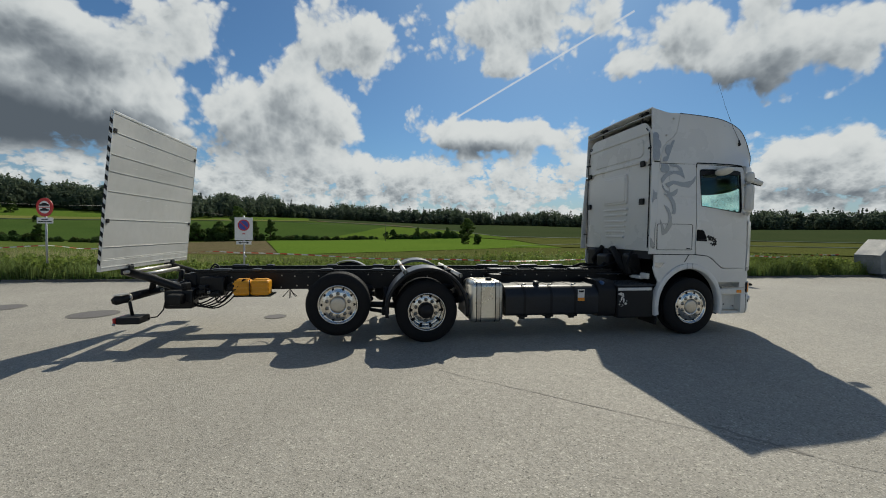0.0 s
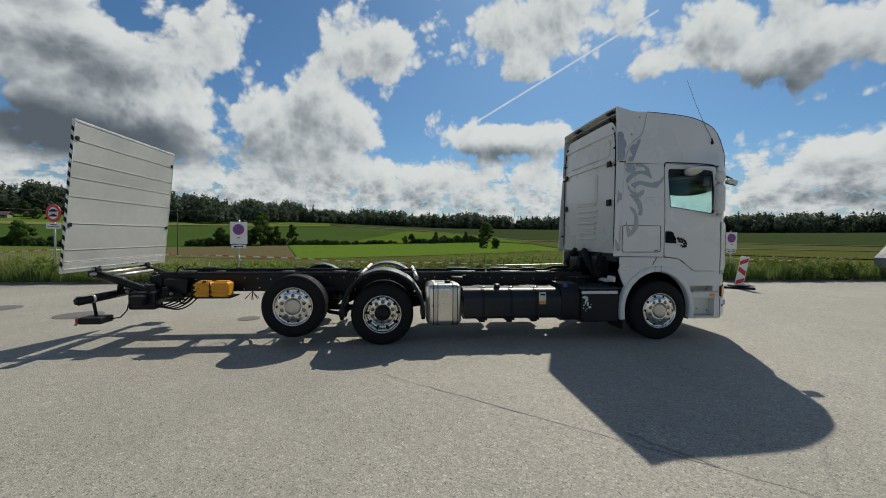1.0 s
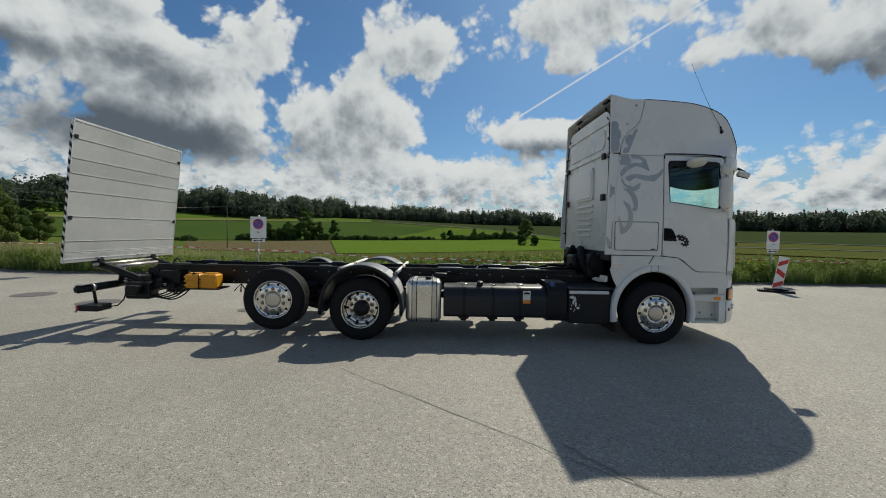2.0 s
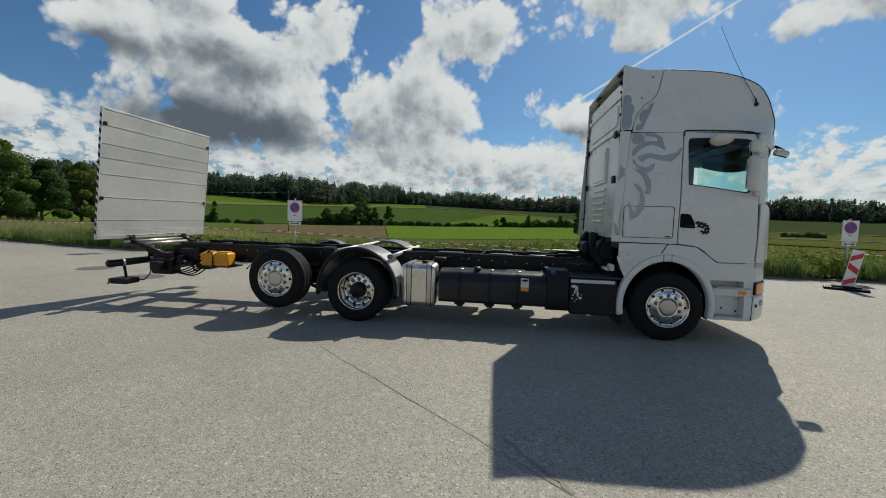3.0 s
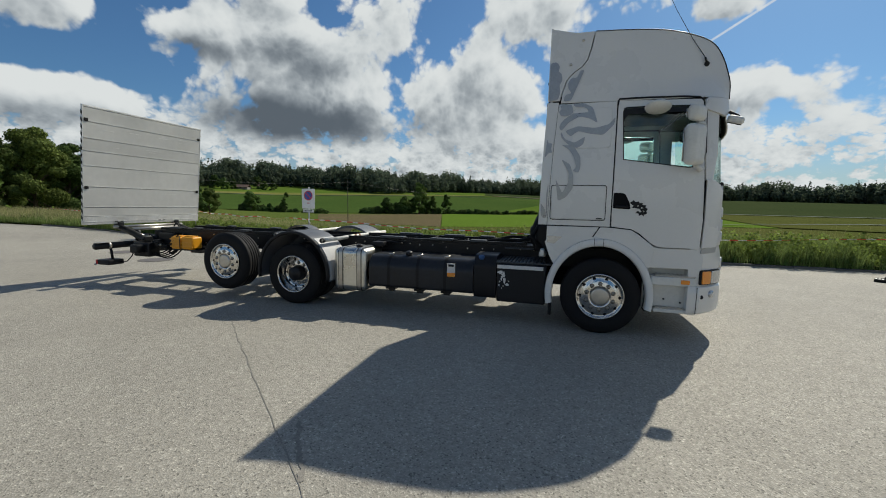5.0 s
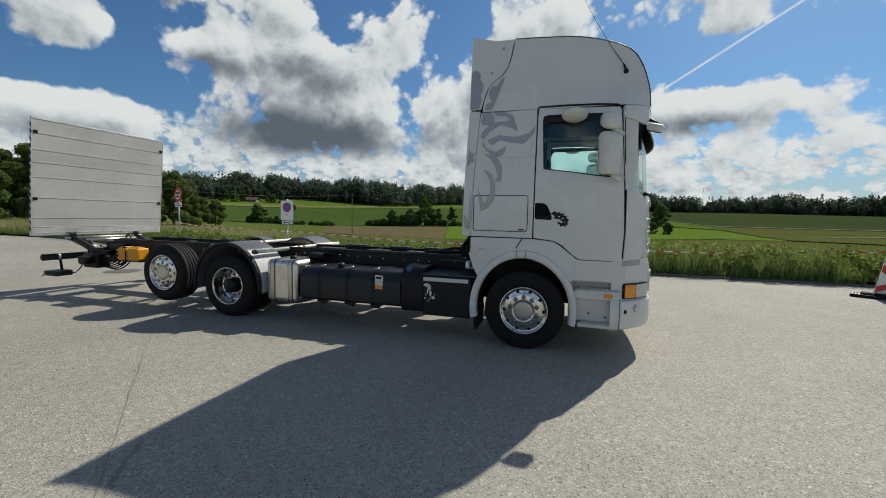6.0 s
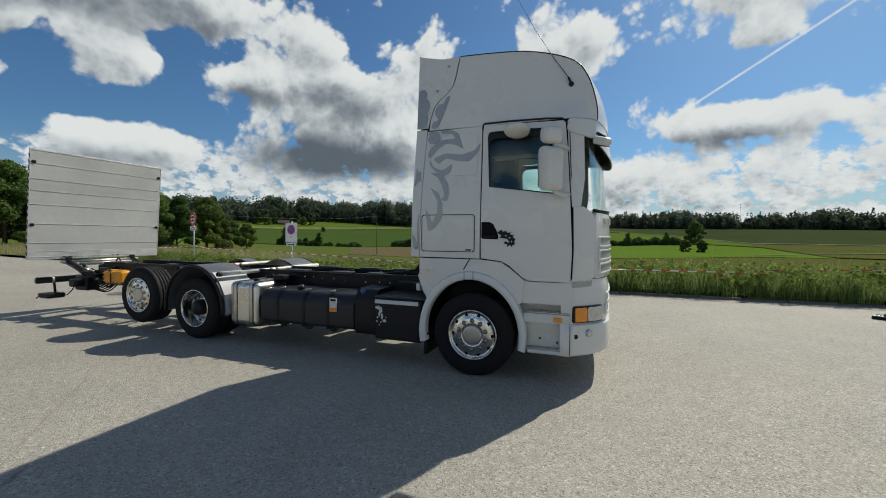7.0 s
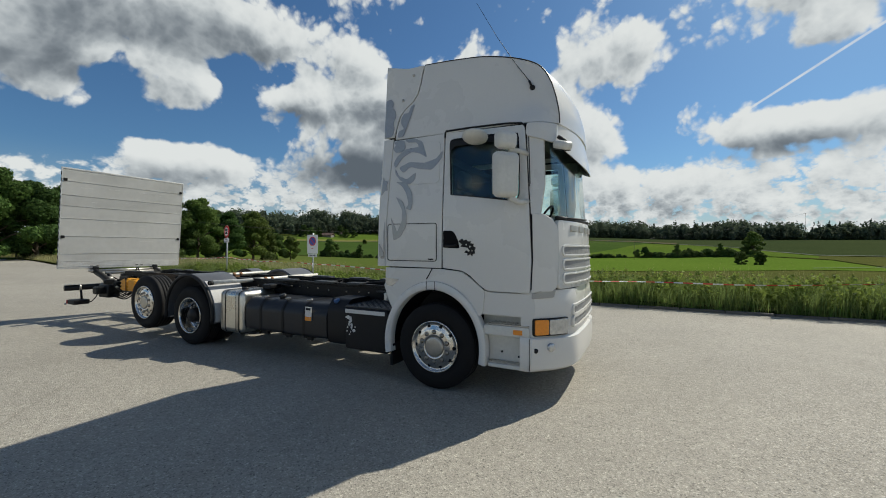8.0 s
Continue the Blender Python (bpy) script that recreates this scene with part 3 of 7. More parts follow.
def yard():
    # asphalt yard, its far edge straight along the kerb and swinging away on the rear side
    co, faces = [], []
    xs = [-90 + 2.0 * i for i in range(76)]
    ys = [-50, -40, -30, -22, -16, -12, -9, -6, -3, 0, 3, 5, 6.4]
    for x in xs:
        for y in ys:
            co.append((x, y, 0.0))
        co.append((x, kerb_y(x), 0.0))
    k = len(ys) + 1
    for i in range(len(xs) - 1):
        for j in range(k - 1):
            faces.append((i * k + j, (i + 1) * k + j, (i + 1) * k + j + 1, i * k + j + 1))
    p = new("pavement", raw_mesh("pavement", co, faces, M["asphalt"]))
    tagged(p, "pale worn asphalt yard with fine aggregate and stains", "pavement", kind="structure")
    # sealed seams in the asphalt
    for name, pts, wdt in (("asphalt_seam", [(-5.6, -1.6), (-4.8, -2.28), (-4.0, -3.0), (-3.0, -3.86), (-1.93, -4.8), (-0.9, -5.75), (0.3, -6.9)], 0.005),
                           ("asphalt_crack", [(-2.35, -4.2), (-2.2, -4.45), (-2.05, -4.62), (-1.93, -4.78)], 0.02)):
        c, f = [], []
        rng = random.Random(4)
        fine = []
        for (x0, y0), (x1, y1) in zip(pts, pts[1:]):
            for q in range(8):
                t = q / 8
                fine.append((x0 + (x1 - x0) * t + rng.uniform(-.012, .012), y0 + (y1 - y0) * t + rng.uniform(-.012, .012)))
        for i, (x, y) in enumerate(fine):
            ww = wdt * rng.uniform(0.3, 1.0)
            c += [(x - ww, y - ww, 0.004), (x + ww, y + ww, 0.004)]
            if i:
                f.append((2 * i - 2, 2 * i - 1, 2 * i + 1, 2 * i))
        s = new(name, raw_mesh(name, c, f, M["crack"]))
        tagged(s, "thin dark sealed seam across the asphalt", "seam", kind="structure")
    for x, y, r in ((-10.96, 1.6, 0.42), (-13.3, 2.5, 0.42), (-7.37, 1.02, 0.21)):
        t = thing("manhole_cover", "round cast iron manhole cover flush in the asphalt", "manhole cover", (x, y, 0), group="manhole covers")
        b = bm_new()
        bmesh.ops.create_cone(b, cap_ends=True, segments=40, radius1=r, radius2=r, depth=0.02)
        bmesh.ops.translate(b, vec=(0, 0, -0.004), verts=b.verts)
        part("rim", b, M["kerb"], t)
        b = bm_new()
        bmesh.ops.create_cone(b, cap_ends=True, segments=40, radius1=r * 0.86, radius2=r * 0.85, depth=0.02)
        bmesh.ops.translate(b, vec=(0, 0, -0.001), verts=b.verts)
        part("lid", b, M["iron"], t)


def kerb_and_verge():
    kerb = thing("kerb", "low weathered stone kerb between asphalt and verge", "kerb", (0, 0, 0), kind="structure")
    rng = random.Random(2)
    b = bm_new()
    box(b, -0.492, 0.492, 0, 0.12, -0.1, 0.062, 0.018, 2)
    first = part("kerb_stone", b, M["kerb"], kerb)
    me = first.data
    first.matrix_basis = pose(-28.5, kerb_y(-28.5), 0, 0, 0, 0)
    for i in range(1, 56):
        x = -28.5 + i
        sl = math.degrees(math.atan2(kerb_y(x + .5) - kerb_y(x - .5), 1))
        share("kerb_stone", me, kerb, pose(x, kerb_y(x) + rng.uniform(-.008, .008), rng.uniform(-.008, .008), 0, 0, sl + rng.uniform(-.4, .4)))
    co, faces = [], []
    xs = [-90 + 1.0 * i for i in range(151)]
    offs = [0.13, 0.5, 1.0, 1.6, 2.4, 3.4, 4.6, 6.0, 8.0, 10.0, 13.0]
    for x in xs:
        for o in offs:
            y = kerb_y(x) + o
            co.append((x, y, 0.09 + 0.05 * noise.noise(Vector((x * 0.7, y * 0.7, 2))) + min(0.0, land(x, y)) * ease((o - 3) / 6) + (0.05 if o < 10 else -0.2)))
    k = len(offs)
    for i in range(len(xs) - 1):
        for j in range(k - 1):
            faces.append((i * k + j, (i + 1) * k + j, (i + 1) * k + j + 1, i * k + j + 1))
    v = new("verge", raw_mesh("verge", co, faces, M["soil"]))
    for p in v.data.polygons:
        p.use_smooth = True
    tagged(v, "grassy earth verge beside the yard", "verge", kind="structure")


yard()
kerb_and_verge()

# fields, by bearing from the middle of the walk (degrees left of +y) and distance to their near and far edges


def at_az(az, dist):
    """A spot by its bearing from the middle of the walk (degrees left of +y) and its distance."""
    a = radians(az)
    return -1.0 - dist * math.sin(a), -6.5 + dist * math.cos(a)


def field(name, rows, material, label, lift=0.12, across=60, deep=24):
    """A field laid over the land: (bearing, near edge, far edge) rows, joined smoothly."""
    co, faces = [], []
    az0, az1 = rows[0][0], rows[-1][0]
    for i in range(across + 1):
        az = az0 + (az1 - az0) * i / across
        k = next(j for j in range(len(rows) - 1) if (az - rows[j][0]) * (az - rows[j + 1][0]) <= 1e-6)
        f = (az - rows[k][0]) / (rows[k + 1][0] - rows[k][0])
        near, far = (rows[k][j] + (rows[k + 1][j] - rows[k][j]) * f for j in (1, 2))
        for j in range(deep + 1):
            r = near + (far - near) * j / deep
            r *= 1 + 0.006 * noise.noise(Vector((az * 0.4, r * 0.02, 3)))
            x, y = at_az(az, r)
            co.append((x, y, land(x, y) + lift))
    for i in range(across):
        for j in range(deep):
            k = i * (deep + 1) + j
            faces.append((k, k + 1, k + deep + 2, k + deep + 1))
    ob = new(name, raw_mesh(name, co, faces, material))
    for p in ob.data.polygons:
        p.use_smooth = True
    return tagged(ob, label, "field", kind="structure")


field("field_1", [(60, 40, 150), (48, 40, 178), (33, 34, 195), (16, 32, 190)], M["meadow"], "rough meadow beyond the verge")
field("field_2", [(33, 112, 180), (25, 98, 182), (16.0, 90, 199)], M["brown"], "tilled brown field strip", 0.2)
field("field_3", [(15.9, 90, 201), (8, 94, 205), (0, 100, 222), (-8, 111, 238), (-13, 120, 244), (-18, 136, 226), (-24, 146, 152)], M["bright"], "bright green young crop field", 0.24)
field("field_4", [(16, 32, 92), (0, 32, 102), (-13, 32, 122), (-24, 32, 150), (-60, 32, 150)], M["olive"], "olive green rough grass field", 0.14)
field("field_5", [(46, 180, 309), (38, 205, 315), (30, 197, 324), (21, 203, 348), (14, 208, 366), (9, 214, 374), (3, 290, 372), (-1, 356, 370)], M["deep"], "deep green crop field on the slope", 0.25)
field("field_6", [(46, 309, 324), (38, 315, 333), (30, 324, 340), (21, 348, 362), (10, 374, 386)], M["pale"], "pale yellowish field strip", 0.35)
field("field_7", [(46, 324, 470), (38, 333, 470), (30, 340, 470), (21, 362, 470), (10, 386, 470)], M["upper"], "light green upper meadow", 0.3)
field("field_8", [(9, 213, 215), (3, 222, 289), (-1, 228, 355), (-5, 240, 344), (-9.4, 247, 318), (-13, 248, 284), (-17, 238, 258)], M["upper"], "light green field strip beyond the hedge", 0.34)
field("field_9", [(10, 390, 470), (2, 388, 470), (-5, 352, 470), (-9.4, 322, 470), (-17, 261, 470), (-24, 263, 470), (-60, 274, 470)], M["grey_green"], "grey-green crop field below the wood", 0.3)
field("field_10", [(-13.5, 246, 281), (-18, 231, 257), (-24, 155, 259), (-60, 155, 270)], M["olive"], "olive field strip on the slope", 0.3)
field("field_11", [(8, 373, 377), (0, 367, 371), (-5, 345, 350), (-9.4, 319, 322), (-13, 284, 287), (-17, 258, 261), (-24, 259, 262), (-60, 270, 273)], M["leaf_conifer"], "dark grassy field margin", 0.6, 80, 2)
field("field_12", [(46, 307, 309.5), (38, 313, 315.5), (30, 322, 324.5), (21, 346, 348.5), (10, 372, 374.5)], M["leaf_conifer"], "dark field margin below the pale strip", 0.5, 60, 2)
field("field_13", [(-17, 140, 143), (-22, 176, 179), (-30, 205, 209), (-60, 230, 235)], M["leaf_conifer"], "dark ditch line between fields", 0.5, 40, 2)
field("field_14", [(90, 60, 150), (75, 60, 170), (60, 90, 260), (46, 150, 320)], M["upper"], "light green meadow by the far trees", 0.2)
field("field_15", [(9, 377, 388), (0, 372, 384), (-4, 354, 372)], M["brown"], "brown tilled strip below the wood", 0.42)


# ---- trees ----


def leaf_cloud(rng, blobs, count, size, squash=1.0):
    """Vertices and faces of many small leaf clumps spread in the given ellipsoids (x, y, z, rx, ry, rz)."""
    vol = np.array([b[3] * b[4] * b[5] for b in blobs])
    pick = rng.choice(len(blobs), count, p=vol ** 0.62 / (vol ** 0.62).sum())
    B = np.array(blobs)[pick]
    d = rng.normal(size=(count, 3))
    d /= np.linalg.norm(d, axis=1)[:, None]
    r = rng.uniform(0.35, 1.0, count) ** 0.45
    c = B[:, :3] + d * B[:, 3:] * (r * rng.uniform(0.82, 1.03, count))[:, None]
    # each clump faces loosely outwards
    nrm = d + rng.normal(scale=0.7, size=(count, 3))
    nrm /= np.linalg.norm(nrm, axis=1)[:, None]
    t = np.cross(nrm, rng.normal(size=(count, 3)))
    t /= np.linalg.norm(t, axis=1)[:, None]
    u = np.cross(nrm, t)
    s = size * rng.uniform(0.6, 1.4, count)[:, None]
    q = np.stack([c - t * s - u * s * 0.3, c + t * s * 0.2 - u * s, c + t * s * 1.1 + u * s * 0.25, c - t * s * 0.15 + u * s], 1)
    co = q.reshape(-1, 3)
    fa = np.arange(count * 4).reshape(-1, 4)
    return co, fa


def broadleaf(name, label, height, spread, seed, leaf, count, size, group="", trunk_h=0.28):
    """A tree: tapered trunk, limbs, and an uneven crown of leaf clumps with gaps."""
    rng = np.random.default_rng(seed)
    t = thing(name, label, "tree", group=group)
    b = bm_new()
    lean = rng.uniform(-.3, .3, 2)
    top = Vector((lean[0], lean[1], height * 0.72))
    tube(b, [(0, 0, -0.6), (0.02, 0, height * 0.1), (lean[0] * .4, lean[1] * .4, height * 0.35), top], height * 0.028, 8, height * 0.008)
    blobs = []
    k = 15
    for i in range(k):
        a = 2.4 * i + rng.uniform(-.4, .4)
        f = (i + 0.5) / k
        z = height * (trunk_h + (0.93 - trunk_h) * f)
        rad = spread * math.sin(math.pi * min(0.97, 0.22 + 0.72 * f)) * rng.uniform(0.5, 1.0)
        e = Vector((math.cos(a) * rad, math.sin(a) * rad, z))
        s = Vector((lean[0] * .4, lean[1] * .4, z * 0.62))
        tube(b, [s, s.lerp(e, 0.5) + Vector((0, 0, 0.05 * height)), e], height * 0.011, 6, height * 0.004)
        rr = spread * rng.uniform(0.24, 0.52)
        blobs.append((e.x, e.y, e.z, rr, rr, rr * rng.uniform(0.6, 0.85)))
    blobs.append((0, 0, height * 0.62, spread * 0.55, spread * 0.55, height * 0.25))
    part("trunk", b, M["bark"], t)
    co, fa = leaf_cloud(rng, blobs, count, size)
    cr = new("crown", raw_mesh("crown", co.tolist(), fa.tolist(), M[leaf]))
    cr.parent = t
    return t


def put(ob, x, y, s=1.0, rz=0.0, lift=0.0):
    c = copy_thing(ob, pose(x, y, land(x, y) + lift, 0, 0, rz) @ Matrix.Scale(s, 4))
    c.scale = (s, s, s)
    return c


def woods():
    # far woods: thousands of leaf clumps on trees of two kinds, counted by nobody
    rng = np.random.default_rng(11)
    for name, leaf, label, share_ in (("far_wood", "leaf_far_hazed", "distant mixed wood along the skyline", 0.74), ("far_conifers", "leaf_conifer", "distant dark spruces in the wood", 0.26)):
        cos, fas, base = [], [], 0
        n = int(2300 * share_)
        for i in range(n):
            az = rng.uniform(-62, 58)
            edge = 455 - 70 * ease((az - 8) / 20) + 25 * math.sin(az * 0.21) + 20 * math.sin(az * 0.07 + 2)
            gap = abs(az + 15.7) < 0.35
            r = edge + rng.uniform(0, 75) ** 1.0
            if gap:
                continue
            x, y = at_az(az, r)
            z = land(x, y)
            front = (r - edge) < 14
            if share_ > 0.5:
                h = rng.uniform(13, 24) * (0.66 if front else 1.0) * (1.0 - 0.13 * ease((6 - az) / 14)) * (0.95 + 0.1 * math.sin(az * 0.5) + 0.08 * math.sin(az * 1.3 + 1))
                w = h * rng.uniform(0.20, 0.34)
                blobs = [(x, y, z + h * 0.55, w, w, h * 0.45), (x + w * .5, y, z + h * 0.4, w * .7, w * .7, h * 0.3), (x - w * .4, y, z + h * .75, w * .6, w * .6, h * .24)]
                co, fa = leaf_cloud(rng, blobs, 210, 0.72)
            else:
                h = rng.uniform(12, 22) * (1.0 - 0.12 * ease((6 - az) / 14))
                blobs = [(x, y, z + h * q, h * 0.19 * (1.12 - q), h * 0.19 * (1.12 - q), h * 0.1) for q in (0.15, 0.3, 0.45, 0.6, 0.75, 0.9, 0.97)]
                co, fa = leaf_cloud(rng, blobs, 130, 0.62)
            cos.append(co)
            fas.append(fa + base)
            base += len(co)
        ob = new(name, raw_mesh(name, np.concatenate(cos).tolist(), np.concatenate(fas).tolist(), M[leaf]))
        tagged(ob, label, "woods", kind="stuff")
    # the body of the wood behind its front trees, in the same hazed leaf colour
    co, faces = [], []
    k = 0
    for i in range(241):
        az = -62 + 0.5 * i
        edge = 455 - 70 * ease((az - 8) / 20) + 25 * math.sin(az * 0.21) + 20 * math.sin(az * 0.07 + 2)
        x, y = at_az(az, edge + 22)
        hh = 11.5 + 2.5 * noise.noise(Vector((az * 1.3, 0, 0)))
        if abs(az + 15.7) < 0.4:
            hh = 7.0
        x2, y2 = at_az(az, edge + 80)
        z = land(x, y)
        co += [(x, y, z - 1), (x, y, z + hh), (x2, y2, land(x2, y2) + hh + 1)]
        if i:
            faces += [(k - 3, k, k + 1, k - 2), (k - 2, k + 1, k + 2, k - 1)]
        k += 3
    ob = new("wood_interior", raw_mesh("wood_interior", co, faces, M["leaf_far_hazed"]))
    tagged(ob, "dense dark inside of the distant wood", "woods", kind="stuff")


woods()

tall = broadleaf("broadleaf_tree", "tall full-leaved green tree at the meadow edge", 11.0, 3.9, 3, "leaf_mid", 25000, 0.115, "trees beyond the meadow", 0.10)
dark = broadleaf("broadleaf_tree", "dark green broadleaved tree at the meadow edge", 9.5, 3.6, 8, "leaf_dark", 23000, 0.115, "trees beyond the meadow", 0.06)
shrub = broadleaf("bush", "uneven dark green bush along the field hedge", 3.0, 2.6, 21, "leaf_dark", 2400, 0.18, "hedge bushes", -0.02)
slim = broadleaf("broadleaf_tree", "tall slender green tree by the field hedge", 14.5, 3.3, 57, "leaf_mid", 8000, 0.22, "field trees", 0.04)
lone = broadleaf("broadleaf_tree", "lone green tree by the field hedge", 8.5, 3.4, 33, "leaf_mid", 5200, 0.24, "field trees", 0.04)

# near trees on the rear side
rt = random.Random(5)
for az, dist, s, src in ((50, 92, 0.95, tall), (53, 86, 1.0, dark), (56, 80, 1.0, tall), (58.5, 78, 1.05, dark), (61, 74, 1.0, tall), (64, 72, 0.98, dark),
                         (67, 70, 1.0, tall), (70, 66, 1.02, dark), (73, 64, 1.0, tall), (76, 62, 1.05, tall), (79, 60, 1.0, dark), (82, 58, 1.0, tall),
                         (47.5, 104, 0.72, dark), (45.8, 112, 0.6, tall), (54.5, 100, 1.0, tall), (60, 92, 1.05, dark), (66, 86, 1.05, tall), (72, 80, 1.1, dark), (78, 74, 1.1, tall), (86, 60, 1.0, dark)):
    x, y = at_az(az, dist)
    put(src, x, y, s, rt.uniform(0, 360))
# low hedge along the foot of the slope, in stretches
for az0, az1, r0, r1, big in ((42, 36, 188, 192, 0.9), (34.5, 32, 190, 190, 0.8), (27, 21, 196, 198, 1.15), (15.5, 9.6, 206, 210, 0.75), (9, 1.6, 212, 222, 0.7), (-1.5, -3.6, 226, 228, 0.8),
                              (-3.6, -7.4, 228, 238, 1.2), (-8.2, -10.6, 240, 244, 1.25), (-33, -36, 230, 232, 0.8)):
    n = max(2, int(abs(az0 - az1) / 0.5))
    for i in range(n + 1):
        f = i / n
        x, y = at_az(az0 + (az1 - az0) * f + rt.uniform(-.2, .2), r0 + (r1 - r0) * f + rt.uniform(-2, 2))
        put(shrub, x, y, big * rt.uniform(0.55, 1.15), rt.uniform(0, 360))
# single trees in and behind the hedge
for az, dist, s, src in ((19.2, 200, 1.12, slim), (17.3, 202, 0.66, slim), (15.4, 204, 0.72, slim), (18.2, 204, 0.85, lone), (20.3, 202, 0.8, dark), (23.7, 196, 0.92, lone), (22.4, 198, 0.62, dark),
                         (41.2, 184, 0.95, lone), (37.3, 188, 0.46, slim), (39.0, 190, 0.4, dark), (-0.8, 224, 0.62, dark), (0.1, 226, 0.5, lone), (-4.3, 228, 0.5, slim), (-5.6, 234, 0.55, lone), (-8.6, 240, 0.5, slim),
                         (-11.6, 262, 1.4, lone), (38.6, 352, 0.75, dark), (39.6, 350, 0.85, lone), (40.4, 362, 1.1, dark), (43.2, 350, 0.9, dark), (44.2, 345, 1.0, lone), (45.2, 350, 1.1, dark), (37.0, 300, 0.45, lone)):
    x, y = at_az(az, dist)
    put(src, x, y, s, rt.uniform(0, 360))
# two small trees standing together in the bright field
put(lone, 36.4, 162, 0.56, 40)
put(lone, 31.8, 164, 0.52, 160)
# the first of each kind stands in the hedge too
for o, (az, dist) in ((tall, (62.5, 96)), (dark, (49, 98)), (shrub, (16.6, 203)), (lone, (21.2, 200)), (slim, (18.7, 206))):
    x, y = at_az(az, dist)
    o.matrix_world = pose(x, y, land(x, y))

# ---- the truck: origin on the ground under the front axle, +x forward ----
truck = thing("truck", "white long-haul truck chassis with high-roof sleeper cab and raised tail lift", "truck")


def half_width(x, z):
    w = 1.17
    if z > 2.0:
        w -= 0.058 * min(z - 2.0, 0.95) + 0.06 * max(0.0, z - 2.95)
    if x > 1.02:
        w -= 0.24 * min((x - 1.02) / 0.36, 1.2) ** 2.2 * (1 - ease((z - 2.93) / 0.3))
    if z > 2.9:
        w -= 0.16 * ease((x - 0.45) / 0.85) * ease((z - 2.9) / 0.35)
    return w


def side(s, out=0.0):
    return lambda a, b, c: (a, s * (half_width(a, b) + out - c), b)


def both(name, outline, holes, thick, material, parent, label="", out=0.0, step=0.12, bevel=0.004):
    """The same side panel on the near and the far side."""
    return [part(name, sheet(outline, holes, side(s, out), thick, step, bevel), material, parent, label) for s in (-1, 1)]


# cab core: dark inner shell behind the panel gaps, open at the windows
def cab_core():
    b = bm_new()
    box(b, -0.70, 1.22, -1.06, 1.06, 1.30, 1.36)      # floor
    box(b, -0.70, -0.66, -1.08, 1.08, 1.36, 3.60)     # rear lining
    for s in (-1, 1):
        box(b, -0.66, 0.06, s * 1.10 - 0.015, s * 1.10 + 0.015, 1.36, 2.95)
    box(b, 1.0, 1.27, -1.04, 1.04, 1.2, 1.86)         # dashboard bulkhead
    box(b, -0.66, 1.1, -1.03, 1.03, 3.02, 3.06)       # headlining
    cab = part("cab_shell", b, M["cabin"], truck, "dark cab inner shell")
    return cab


cab = cab_core()

# seams in the cab side: sleeper panel, door, corner panel
SEAM = [(-0.245, 3.72), (-0.262, 3.62), (-0.30, 3.48), (-0.36, 3.40), (-0.46, 3.33), (-0.54, 3.24), (-0.59, 3.08), (-0.628, 2.84), (-0.66, 2.4), (-0.684, 1.94), (-0.70, 1.40)]
sleeper = [(0.071, 1.395), (0.077, 2.955), *[p for p in [(-0.615, 2.945)]], *[p for p in SEAM if p[1] < 2.93]]
both("sleeper_panel", sleeper, [], 0.03, M["white"], cab, "white painted sleeper side panel")
fair_up = [(-0.755, 3.90), (-0.60, 3.845), (-0.42, 3.82), (-0.225, 3.822)] + [(x - 0.004, z) for x, z in SEAM if z > 2.985] + [(-0.615, 2.985), (-0.762, 2.985)]
both("upper_side_fairing", fair_up, [], 0.02, M["white"], cab, "white upper side deflector", 0.006)
fair_lo = [(-0.762, 2.965)] + [(-0.622, 2.965)] + [(x - 0.004, z) for x, z in SEAM if z < 2.96] + [(-0.815, 1.40), (-0.795, 2.2)]
both("lower_side_fairing", fair_lo, [], 0.02, M["white"], cab, "white lower side deflector", 0.006)

# door with a window opening
door_out = [(0.085, 1.398), (0.33, 1.372), (0.42, 1.325), (0.56, 1.205), (0.62, 1.168), (0.66, 1.160), (1.095, 1.160), (1.108, 1.5), (1.085, 2.0), (1.065, 2.3), (1.045, 2.6), (1.02, 2.9), (1.0, 2.935), (0.092, 2.955)]
win = [(0.182, 2.235), (0.55, 2.185), (0.80, 2.148), (0.90, 2.135), (0.955, 2.14), (0.975, 2.2), (0.972, 2.5), (0.955, 2.80), (0.94, 2.845), (0.88, 2.862), (0.55, 2.872), (0.20, 2.868), (0.165, 2.855), (0.152, 2.81)]
doors = both("cab_door", door_out, [win], 0.05, M["white"], cab, "white cab door with deep side window")
